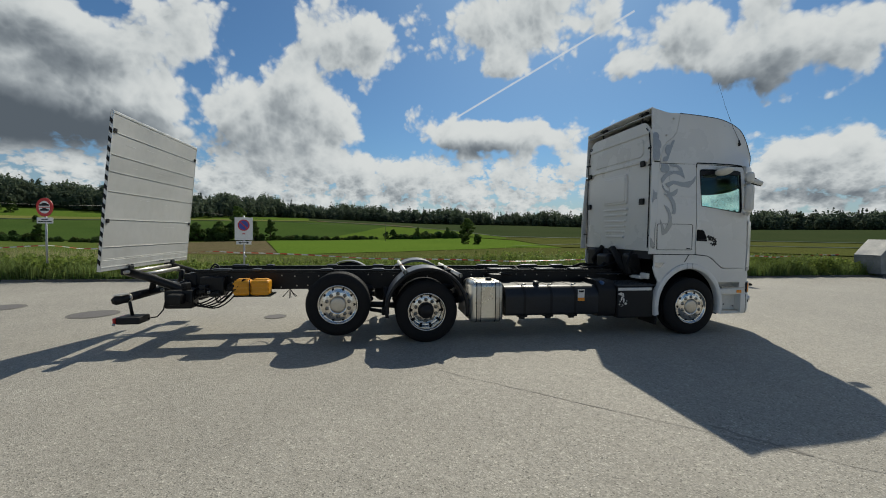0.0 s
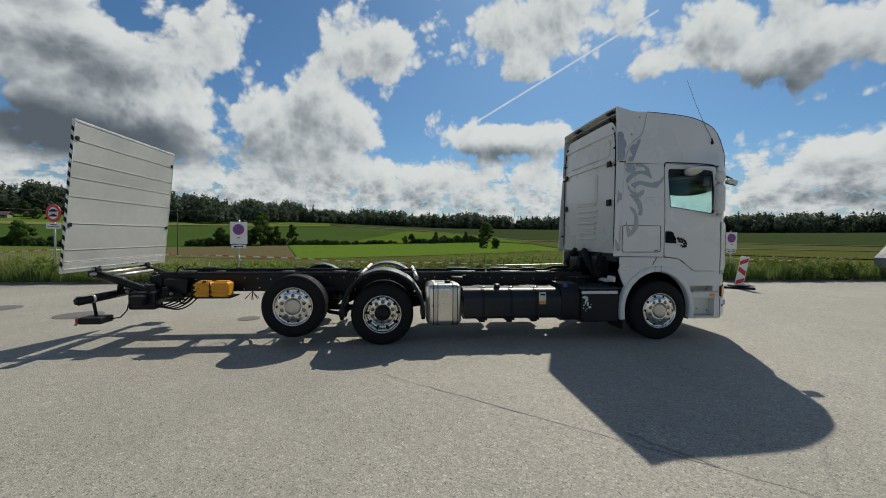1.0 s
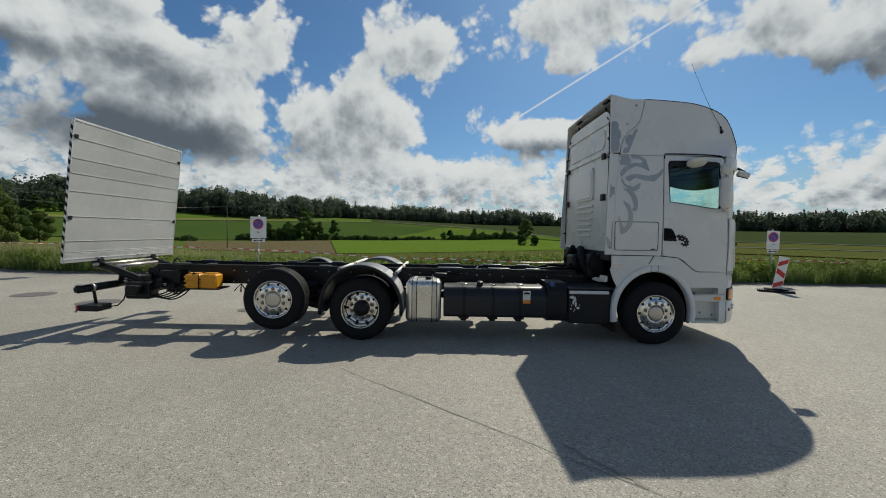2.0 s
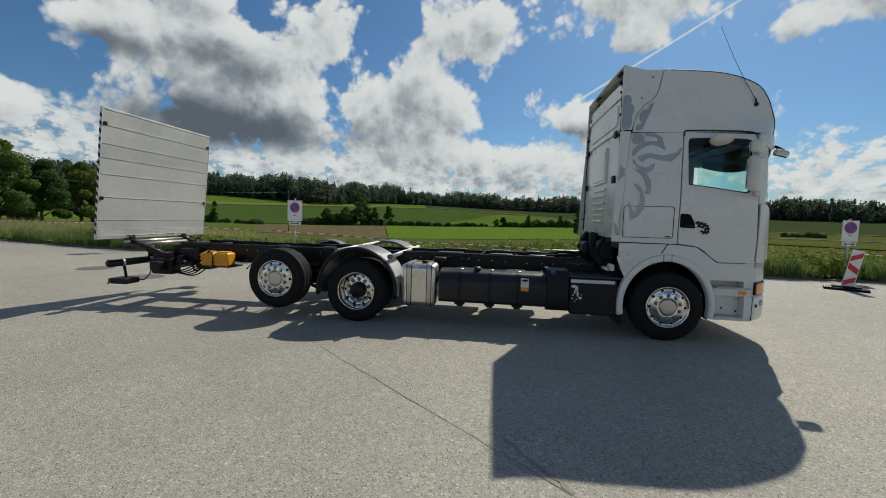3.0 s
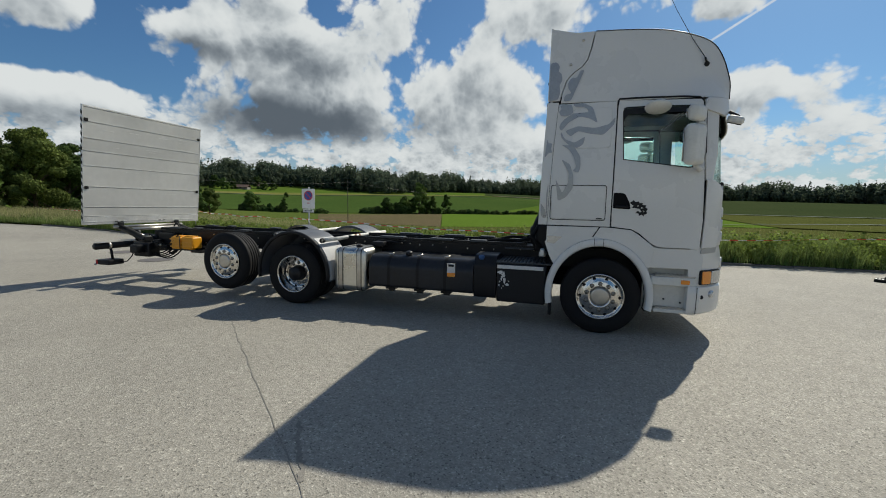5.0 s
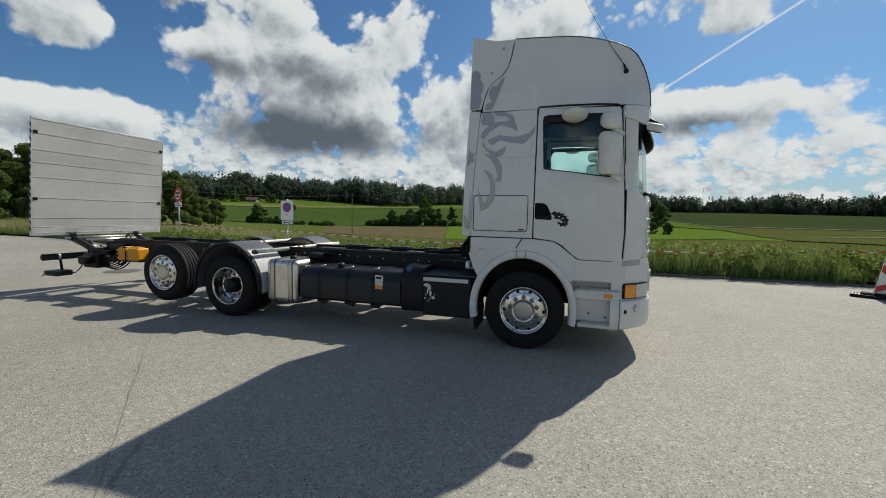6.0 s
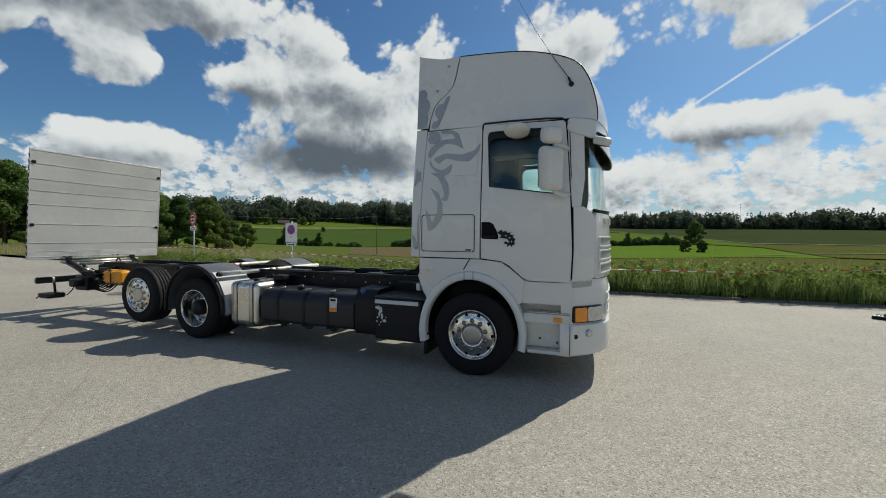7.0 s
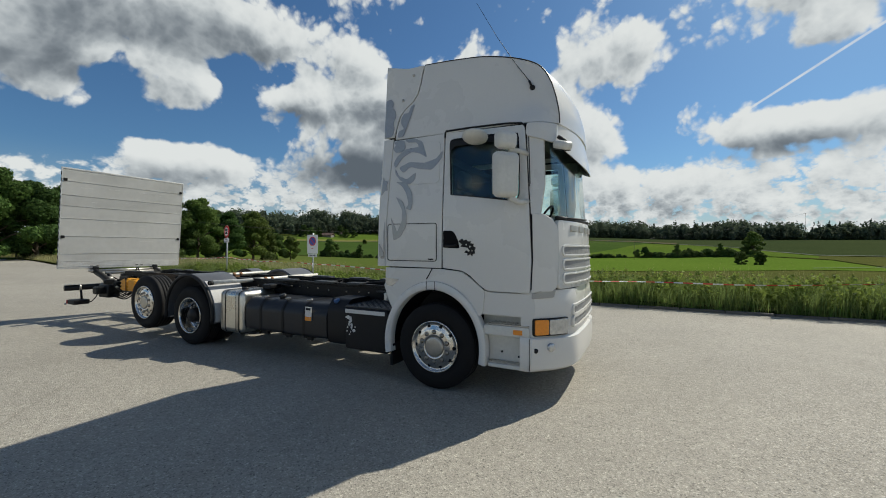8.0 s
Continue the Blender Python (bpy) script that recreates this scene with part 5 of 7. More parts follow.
    part("arch_panel_slot", sheet([(-0.13, 1.26), (-0.115, 1.26), (-0.04, 1.385), (-0.055, 1.385)], [], side(s, 0.003), 0.004, 0, 0), M["dark"], truck)
    part("side_reflector", sheet([(-0.69, 1.175), (-0.60, 1.155), (-0.50, 1.25), (-0.69, 1.255)], [], side(s, 0.004), 0.006, 0, 0), M["lens"], truck, "dull side lamp")
    lin = []
    for yy in (1.16, 0.62):
        lin.append([(-0.03 + 0.60 * math.cos(radians(-14 + 208 * i / 24)), s * yy, 0.50 + 0.665 * math.sin(radians(-14 + 208 * i / 24))) for i in range(25)] + [(-0.03 + 0.585 * math.cos(radians(-14 + 208 * i / 24)), s * yy, 0.50 + 0.65 * math.sin(radians(-14 + 208 * i / 24))) for i in range(24, -1, -1)])
    part("wheel_arch_liner", stack(lin, True, True), M["dark"], truck, "black wheel arch liner")
    b = bm_new()
    box(b, -0.64, -0.60, min(s * 0.7, s * 1.15), max(s * 0.7, s * 1.15), 0.18, 0.45, 0.006)
    part("mud_flap", b, M["rubber"], truck, "black rubber mud flap")

    # mirrors
    def mirror(name, z0, z1, wide, dpt, label):
        """A slab-like housing turned half inwards, its glass towards the driver."""
        h = (z1 - z0) / 2
        b = bm_new()
        box(b, -wide / 2, wide / 2, -dpt / 2, dpt / 2, -h, h, min(0.058, dpt * 0.44), 4)
        for v in b.verts:
            # the outer face is bowed and narrows a little towards the foot
            k = 0.5 - v.co.z / (2 * h)
            v.co.x *= 1 - 0.10 * k
            if v.co.y * s > 0:
                v.co.y *= 1.12 - 0.9 * (v.co.x / wide) ** 2
        o = part(name, b, M["white_dirty"], cab, label, at=pose(0.895, s * 1.37, (z0 + z1) / 2, 0, 0, -s * 45))
        b = bm_new()
        gy = -s * (dpt / 2 + 0.002)
        box(b, -wide * 0.40, wide * 0.38, gy - 0.004, gy + 0.004, -h + 0.04, h - 0.04, 0.003)
        part("mirror_glass", b, M["chrome"], o, "mirror glass")
    mirror("main_mirror", 2.14, 2.60, 0.285, 0.135, "white main mirror housing")
    mirror("wide_angle_mirror", 2.63, 2.81, 0.245, 0.125, "white wide-angle mirror housing")
    b = bm_new()
    tube(b, [(1.06, s * 1.10, 2.62), (0.99, s * 1.25, 2.63), (0.92, s * 1.34, 2.62)], 0.024, 8)
    part("mirror_arm", b, M["white_dirty"], cab, "white upper mirror arm")
    b = bm_new()
    tube(b, [(1.06, s * 1.13, 2.12), (1.0, s * 1.26, 2.10), (0.93, s * 1.35, 2.14)], 0.03, 8)
    part("mirror_arm", b, M["white_dirty"], cab, "white mirror arm")
    b = bm_new()
    bmesh.ops.create_uvsphere(b, u_segments=20, v_segments=10, radius=1)
    bmesh.ops.scale(b, vec=(0.145, 0.13, 0.055), verts=b.verts)
    part("kerb_mirror", b, M["white_dirty"], cab, "white oval kerb mirror over the window", at=pose(0.51, s * 1.25, 2.83, s * 22, 0, 0))
    b = bm_new()
    tube(b, [(0.50, s * 1.10, 2.90), (0.50, s * 1.2, 2.885), (0.51, s * 1.25, 2.85)], 0.02, 8)
    part("kerb_mirror_arm", b, M["white_dirty"], cab)
b = bm_new()
box(b, -0.085, 0.085, -0.075, 0.075, -0.045, 0.045, 0.036, 4)
fm = part("front_mirror", b, M["white_dirty"], cab, "white front mirror under the visor", at=pose(1.395, -1.03, 2.695, 10, 18, -20))
b = bm_new()
box(b, -0.07, 0.07, -0.06, 0.06, -0.05, -0.038, 0.004)
part("mirror_glass", b, M["black"], fm, "dark mirror glass")
b = bm_new()
tube(b, [(1.34, -0.97, 2.80), (1.38, -0.99, 2.77), (1.42, -1.03, 2.73)], 0.02, 8)
part("front_mirror_arm", b, M["black"], cab)

# cab inside
b = bm_new()
box(b, -0.62, -0.05, -1.0, 1.0, 1.72, 1.95, 0.06)
part("bunk", b, M["cloth"], cab, "dark bunk mattress")
b = bm_new()
box(b, -0.64, -0.10, -1.0, 1.0, 2.72, 2.84, 0.04)
part("upper_bunk", b, M["cloth"], cab, "dark folded upper bunk")
for y in (-0.62, 0.62):
    b = bm_new()
    box(b, 0.15, 0.65, y - 0.25, y + 0.25, 1.66, 1.82, 0.05)
    box(b, 0.02, 0.18, y - 0.24, y + 0.24, 1.75, 2.34, 0.06)
    box(b, 0.06, 0.18, y - 0.15, y + 0.15, 2.36, 2.58, 0.05)
    box(b, 0.2, 0.5, y - 0.15, y + 0.15, 1.36, 1.68)
    part("seat", b, M["cloth"], cab, "dark driver's seat with headrest")
b = bm_new()
box(b, 0.92, 1.24, -1.0, 1.0, 1.75, 1.98, 0.05)
part("dashboard", b, M["cabin"], cab, "dark dashboard")
b = bm_new()
rgs = [(0.85 + 0.22 * math.cos(a) * 0.5, 0.62 + 0.22 * math.sin(a), 2.05 + 0.22 * math.cos(a) * 0.85) for a in np.linspace(0, 2 * math.pi, 25)]
tube(b, rgs, 0.016, 8, cap=False)
tube(b, [(0.85, 0.40, 2.05), (0.85, 0.84, 2.05)], 0.02, 6)
tube(b, [(0.87, 0.62, 2.05), (1.0, 0.62, 1.9)], 0.04, 8)
part("steering_wheel", b, M["black"], cab, "black steering wheel")


# ---- wheels ----
def tyre_profile(R, w):
    p = [(0.288, 0.035), (0.296, 0.016), (0.33, 0.004), (0.385, 0.0), (0.435, 0.006), (R - 0.030, 0.020), (R - 0.010, 0.034), (R, 0.048)]
    n = 5
    x = 0.056
    land_w = (w - 0.112 - (n - 1) * 0.012) / n
    for i in range(n):
        p += [(R, x), (R, x + land_w)]
        x += land_w
        if i < n - 1:
            p += [(R - 0.013, x + 0.002), (R - 0.013, x + 0.010)]
            x += 0.012
    p += [(R - 0.010, w - 0.034), (R - 0.030, w - 0.020), (0.435, w - 0.006), (0.36, w), (0.296, w - 0.016), (0.288, w - 0.035)]
    return p


def nut_mesh():
    b = bm_new()
    lathe(b, [(0.001, -0.026), (0.012, -0.025), (0.0165, -0.019), (0.017, -0.008), (0.0245, -0.005), (0.025, 0.004)], 12)
    me = bpy.data.meshes.new("wheel_nut")
    finish(b, me, M["nut"])
    return me


NUT = nut_mesh()


def wheel(x, y_face, z, R, w, kind, s, label):
    """kind: steer (flat polished disc) or drive (deep dish, twin tyres). y_face: the outer face of the tyre, out from the middle."""
    base = pose(x, s * y_face, z) if s < 0 else pose(x, s * y_face, z, 0, 0, 180)
    b = bm_new()
    if kind == "steer":
        lathe(b, [(0.290, 0.06), (0.297, 0.02), (0.299, 0.002), (0.292, -0.008), (0.280, -0.004), (0.272, 0.012), (0.262, 0.022), (0.240, 0.018), (0.205, 0.006), (0.19, 0.002), (0.145, 0.0), (0.122, -0.004), (0.118, 0.01)], 64)
    else:
        lathe(b, [(0.290, 0.06), (0.297, 0.02), (0.299, 0.002), (0.292, -0.006), (0.280, 0.0), (0.274, 0.02), (0.268, 0.05), (0.262, 0.10), (0.256, 0.150), (0.240, 0.165), (0.215, 0.160), (0.195, 0.152), (0.13, 0.150)], 64)
    wh = part("wheel", b, M["chrome"], truck, label, at=base)
    b = bm_new()
    lathe(b, tyre_profile(R, w), 72)
    part("tyre", b, M["rubber"], wh, "black worn truck tyre")
    b = bm_new()
    if kind == "steer":
        lathe(b, [(0.001, -0.012), (0.09, -0.012), (0.105, -0.010), (0.116, -0.002), (0.118, 0.012)], 40)
        part("hub_cap", b, M["dull"], wh, "dull metal hub cap")
        rn, yn, rh, yh = 0.1675, 0.002, 0.236, 0.0165
    else:
        lathe(b, [(0.001, 0.018), (0.05, 0.018), (0.055, 0.024), (0.10, 0.028), (0.112, 0.04), (0.118, 0.09), (0.128, 0.155)], 40)
        part("hub_cap", b, M["black"], wh, "black greasy drive hub")
        rn, yn, rh, yh = 0.1675, 0.150, 0.228, 0.161
    hb = bm_new()
    lathe(hb, [(0.001, -0.003), (0.019, -0.003), (0.022, 0.002)], 14)
    hm = bpy.data.meshes.new("hand_hole")
    finish(hb, hm, M["dark"])
    sb = bm_new()
    lathe(sb, [(0.001, -0.001), (0.027, -0.001), (0.030, 0.004)], 16)
    sm = bpy.data.meshes.new("nut_seat")
    finish(sb, sm, M["dark"])
    for i in range(10):
        a = 2 * math.pi * (i + 0.5) / 10
        share("nut_seat", sm, wh, pose(rn * math.cos(a), yn - 0.001, rn * math.sin(a)))
        share("wheel_nut", NUT, wh, pose(rn * math.cos(a), yn, rn * math.sin(a)))
        a = 2 * math.pi * i / 10
        share("hand_hole", hm, wh, pose(rh * math.cos(a), yh, rh * math.sin(a)))
    # drum and back of the wheel
    b = bm_new()
    lathe(b, [(0.02, 0.17), (0.287, 0.17), (0.287, w - 0.03), (0.21, w - 0.02), (0.21, w + 0.1), (0.02, w + 0.1)], 32)
    part("brake_drum", b, M["dark"], wh, "dark brake drum")
    if kind == "drive":
        b = bm_new()
        lathe(b, [(r, y + w + 0.035) for r, y in tyre_profile(R, w)], 56)
        part("inner_tyre", b, M["rubber"], wh, "black inner twin tyre")
    return wh


for s in (-1, 1):
    wheel(0.0, 1.205, 0.492, 0.492, 0.31, "steer", s, "polished aluminium front wheel")
    wheel(-5.94, 1.20, 0.617, 0.478, 0.36, "steer", s, "polished aluminium wheel on raised tag axle")
    wheel(-4.595, 1.205, 0.485, 0.485, 0.29, "drive", s, "deep-dished polished drive wheel")
for x, z, r in ((0.0, 0.46, 0.07), (-4.595, 0.485, 0.11), (-5.94, 0.60, 0.08)):
    b = bm_new()
    tube(b, [(x, -0.95, z), (x, 0.95, z)], r, 14)
    if r > 0.1:
        bmesh.ops.create_uvsphere(b, u_segments=20, v_segments=12, radius=0.24, matrix=pose(x, 0.05, z))
    part("axle", b, M["chassis"], truck, "black axle beam")

# ---- frame ----
for s in (-1, 1):
    b = bm_new()
    x0, x1, yo = -8.30, 0.95, s * 0.43
    prof = [(yo, 0.755), (yo, 1.03), (yo - s * 0.085, 1.03), (yo - s * 0.085, 1.02), (yo - s * 0.010, 1.02), (yo - s * 0.010, 0.765), (yo - s * 0.085, 0.765), (yo - s * 0.085, 0.755)]
    b = stack([[(x, y, z) for y, z in prof] for x in (x0, x1)], True, True)
    part("frame_rail", b, M["chassis"], truck, "black steel frame rail")
    # body mounting rail on top
    b = stack([[(x, y, z) for y, z in ((s * 0.42, 1.034), (s * 0.42, 1.075), (s * 0.36, 1.075), (s * 0.36, 1.034))] for x in (-8.25, -1.0)], True, True)
    part("mounting_rail", b, M["chassis"], truck, "black body mounting rail")
    rb = bm_new()
    bmesh.ops.create_cone(rb, segments=8, radius1=0.011, radius2=0.009, depth=0.014, cap_ends=True)
    bmesh.ops.rotate(rb, cent=(0, 0, 0), matrix=Matrix.Rotation(radians(90), 3, "X"), verts=rb.verts)
    bolt_me = bpy.data.meshes.new("rivet")
    finish(rb, bolt_me, M["dull"])
    rngb = random.Random(9)
    for x in np.arange(-8.1, -0.8, 0.2):
        for z in (0.80, 0.97):
            if rngb.random() < 0.6:
                share("rivet", bolt_me, truck, pose(float(x) + rngb.uniform(-.03, .03), s * 0.437, z + rngb.uniform(-.02, .02)))
    for x, l in ((-7.82, 0.24), (-7.30, 0.12), (-6.2, 0.18), (-5.35, 0.2), (-3.2, 0.42), (-2.35, 0.36), (-1.75, 0.25)):
        b = bm_new()
        box(b, x - l / 2, x + l / 2, min(s * 0.35, s * 0.50), max(s * 0.35, s * 0.50), 1.06, 1.098, 0.008)
        part("body_bracket", b, M["plate"], truck, "dark body mounting bracket")
for x in (-8.2, -7.2, -6.5, -5.3, -3.9, -3.0, -2.1, -1.2):
    b = bm_new()
    box(b, x - 0.05, x + 0.05, -0.42, 0.42, 0.80, 0.98, 0.01)
    part("cross_member", b, M["chassis"], truck, "black frame cross member")
# air tanks, suspension bellows and linkage between the wheels
for x, y, z, r in ((-5.28, 0.3, 0.62, 0.14), (-3.75, 0.2, 0.6, 0.16)):
    b = bm_new()
    lathe(b, [(0.001, -0.38), (r * 0.6, -0.37), (r, -0.32), (r, 0.32), (r * 0.6, 0.37), (0.001, 0.38)], 24, (x, y, z))
    part("air_tank", b, M["chassis"], truck, "black compressed-air tank")
for s in (-1, 1):
    for x in (-4.95, -4.2, -6.35, -5.55):
        b = bm_new()
        for k in range(3):
            bmesh.ops.create_uvsphere(b, u_segments=18, v_segments=8, radius=1, matrix=Matrix.Translation((x, s * 0.56, 0.60 + 0.09 * k)) @ Matrix.Diagonal((0.13, 0.13, 0.06, 1)))
        part("air_bellow", b, M["rubber"], truck, "black rubber suspension bellow")
    b = bm_new()
    tube(b, [(-5.95, s * 0.56, 0.52), (-5.25, s * 0.58, 0.50), (-4.6, s * 0.56, 0.45), (-3.95, s * 0.56, 0.56)], 0.05, 8)
    tube(b, [(-5.22, s * 0.62, 0.42), (-5.22, s * 0.62, 0.80)], 0.045, 8)
    part("suspension_arm", b, M["chassis"], truck, "black suspension arm")
    b = bm_new()
    tube(b, [(-5.65, s * 0.75, 0.55), (-5.45, s * 0.85, 0.47), (-5.22, s * 0.95, 0.45)], 0.03, 8)
    box(b, -5.29, -5.17, min(s * 0.85, s * 1.0), max(s * 0.85, s * 1.0), 0.40, 0.52, 0.02)
    part("fender_bracket", b, M["chassis"], truck, "black mudguard bracket")

# ---- drive mudguards and their cross tubes ----
for s in (-1, 1):
    lv = []
    for yy, rr in ((1.225, 0.0), (1.18, 0.012), (0.60, 0.012)):
        o, i2 = [], []
        for k in range(29):
            a = radians(-8 + 196 * k / 28)
            cx, cz = -4.585, 0.50
            o.append((cx + (0.640 + rr) * math.cos(a), s * yy, cz + (0.665 + rr) * math.sin(a)))
            i2.append((cx + (0.605 + rr * .3) * math.cos(a), s * yy, cz + (0.63 + rr * .3) * math.sin(a)))
        lv.append(o + list(reversed(i2)))
    part("mudguard", stack(lv, True, True), M["fender"], truck, "grey plastic arched mudguard")
    edge = [(-4.585 + 0.628 * math.cos(radians(-8 + 196 * k / 28)), s * 1.225, 0.50 + 0.655 * math.sin(radians(-8 + 196 * k / 28))) for k in range(29)]
    b = bm_new()
    tube(b, edge, 0.028, 8)
    part("mudguard_edge", b, M["black"], truck, "black rolled mudguard edge")
    b = bm_new()
    fr = []
    for k in range(10):
        a = radians(-6 + 62 * k / 9)
        fr.append((a,))
    lv = [[(-4.585 + (0.652 + q) * math.cos(a[0]), s * yy, 0.50 + (0.677 + q) * math.sin(a[0])) for a in fr] + [(-4.585 + (0.650) * math.cos(a[0]), s * yy, 0.50 + 0.675 * math.sin(a[0])) for a in reversed(fr)] for yy, q in ((1.19, 0.008), (0.62, 0.008))]
    b.free()
    part("mudguard_front", stack(lv, True, True), M["fender_side"], truck, "light grey mudguard front sheet")
    # low mudguard over the tag axle tyre
    lv = []
    for yy in (1.16, 0.86):
        o, i2 = [], []
        for k in range(15):
            a = radians(48 + 84 * k / 14)
            o.append((-5.94 + 0.535 * math.cos(a), s * yy, 0.60 + 0.535 * math.sin(a)))
            i2.append((-5.94 + 0.522 * math.cos(a), s * yy, 0.60 + 0.522 * math.sin(a)))
        lv.append(o + list(reversed(i2)))
    if s > 0:
        part("tag_mudguard", stack(lv, True, True), M["fender"], truck, "grey mudguard over tag axle")
for x, z in ((-4.06, 1.045), (-4.93, 1.10)):
    b = bm_new()
    tube(b, [(x, -1.19, z), (x, 1.15, z)], 0.032, 14)
    tb = part("cross_tube", b, M["tube"], truck, "worn white mudguard cross tube")
    for y in (-1.19, -0.16, -0.02):
        b = bm_new()
        lathe(b, [(0.030, -0.03), (0.037, -0.03), (0.037, 0.03), (0.030, 0.03)], 14, (x, y, z))
        part("clamp", b, M["black"] if y < -1 else M["rust"], tb, "clamp on the tube")
    b = bm_new()
    box(b, x - 0.03, x + 0.03, -0.14, -0.04, 0.98, z - 0.02, 0.006)
    part("tube_stand", b, M["rust"], tb, "rusty tube stand")

# ---- tanks and boxes between the axles ----
b = bm_new()
box(b, -3.90, -3.34, -1.165, -0.50, 0.285, 0.945, 0.085, 4)
steel = part("fuel_tank", b, M["steel"], truck, "brushed metal fuel tank")
for x in (-3.76, -3.45):
    lo = []
    for x2 in (x - 0.03, x + 0.03):
        lo.append([(x2, *p) for p in round_rect(-1.172, -0.494, 0.278, 0.952, 0.09)] )
    b = stack(lo, False, False)
    part("tank_strap", b, M["dull"], steel, "metal tank strap")
    lo = [[(x2, *p) for p in round_rect(-1.168, -0.498, 0.282, 0.948, 0.087)] for x2 in (x - 0.042, x + 0.042)]
    part("strap_pad", stack(lo, False, False), M["rubber"], steel, "black strap pad")
b = bm_new()
tube(b, [(-3.55, -0.95, 0.94), (-3.55, -0.95, 0.985)], 0.05, 16)
part("filler_cap", b, M["black"], steel, "black filler cap")
b = bm_new()
box(b, -3.45, -3.25, -0.72, -0.5, 0.94, 1.02, 0.02)
tube(b, [(-3.35, -0.6, 1.0), (-3.2, -0.55, 1.02), (-3.0, -0.5, 0.98)], 0.018, 6)
part("sender_unit", b, M["black"], steel, "black hoses on the tank")

b = bm_new()
poly = round_poly([(-1.125, 0.40), (-1.135, 0.72), (-1.03, 0.855), (-0.55, 0.865), (-0.50, 0.83), (-0.50, 0.42), (-0.54, 0.38), (-1.08, 0.37)], 0.06, 4)
blk = part("fuel_tank", stack([[(x, *p) for p in poly] for x in (-3.30, -3.285, -1.70, -1.685)], True, True), M["tank"], truck, "dusty black fuel tank")
for x in (-2.98, -2.52, -2.10):
    p2 = [(y * 1.0 - 0.006, z + (0.006 if z > 0.6 else -0.006)) for y, z in poly]
    part("tank_strap", stack([[(q, *p) for p in p2] for q in (x - 0.022, x + 0.022)], False, False), M["black"], blk, "black tank strap")
    b = bm_new()
    tube(b, [(x - 0.03, -1.04, 0.872), (x + 0.05, -1.02, 0.885)], 0.014, 6)
    part("strap_buckle", b, M["dull"], blk, "metal strap buckle")
    b = bm_new()
    box(b, x - 0.08, x + 0.08, -1.06, -0.45, 0.335, 0.385, 0.01)
    box(b, x - 0.05, x + 0.05, -1.02, -0.98, 0.30, 0.36, 0.01)
    part("tank_bracket", b, M["chassis"], blk, "black tank bracket")
b = bm_new()
tube(b, [(-2.72, -0.93, 0.86), (-2.72, -0.95, 0.91)], 0.05, 16)
part("filler_cap", b, M["black"], blk, "black filler cap")
b = bm_new()
box(b, -2.06, -1.945, -1.146, -1.138, 0.61, 0.80)
lb = part("warning_label", b, M["label"], blk, "white and orange tank label")
b = bm_new()
box(b, -2.06, -1.945, -1.150, -1.146, 0.61, 0.665)
part("label_band", b, M["orange"], lb)
b = bm_new()
box(b, -2.045, -1.96, -1.150, -1.146, 0.755, 0.785)
part("label_bar", b, M["black"], lb)

poly = round_poly([(-1.10, 0.33), (-1.12, 0.50), (-1.12, 0.80), (-1.02, 0.935), (-0.62, 0.94), (-0.55, 0.86), (-0.55, 0.40), (-0.6, 0.33)], 0.05, 4)
adb = part("additive_tank", stack([[(x, *p) for p in poly] for x in (-1.675, -1.665, -1.37, -1.36)], True, True), M["black"], truck, "black plastic additive tank")
b = bm_new()
tube(b, [(-1.58, -1.03, 0.88), (-1.58, -1.05, 0.915)], 0.042, 18)
part("filler_cap", b, M["blue"], adb, "blue filler cap")
b = bm_new()
box(b, -1.345, -0.68, -1.155, -0.52, 0.305, 0.845, 0.03, 3)
bat = part("battery_box", b, M["black"], truck, "black battery box with scraped paint")
b = bm_new()
box(b, -1.34, -0.72, -1.160, -1.150, 0.775, 0.825, 0.004)
part("reflective_strip", b, M["label"], bat, "pale strip along the box")
b = bm_new()
box(b, -1.36, -0.62, -1.13, -0.45, 0.846, 0.868, 0.006)
rngp = random.Random(6)
for i in range(15):
    for j in range(12):
        x, y = -1.35 + i * 0.049, -1.09 + j * 0.053
        a = radians(45 if (i + j) % 2 else -45)
        box(b, -0.018, 0.018, -0.005, 0.005, -0.003, 0.005, m=pose(x, y, 0.870, 0, 0, math.degrees(a)))
ck = part("tread_cover", b, M["plate"], bat, "dark chequer plate walkway")
# flaked paint on the box
for k, (cx, cz, sx, sz) in enumerate(((-1.29, 0.725, 0.055, 0.03), (-1.25, 0.69, 0.035, 0.055), (-1.275, 0.64, 0.018, 0.04), (-1.235, 0.61, 0.022, 0.05), (-1.20, 0.55, 0.035, 0.025), (-1.30, 0.59, 0.012, 0.016), (-1.31, 0.54, 0.016, 0.012), (-1.25, 0.53, 0.010, 0.014), (-1.18, 0.60, 0.010, 0.012), (-1.27, 0.50, 0.012, 0.010))):
    rngp2 = random.Random(30 + k)
    pts = []
    for i in range(14):
        a = 2 * math.pi * i / 14
        q = rngp2.uniform(0.45, 1.0)
        pts.append((cx + sx * q * math.cos(a), cz + sz * q * math.sin(a)))
    part("paint_scrape", sheet(pts, [], lambda a, b_, c: (a, -1.158 + c, b_), 0.003, 0, 0), M["label"], bat, "bare scraped patch")

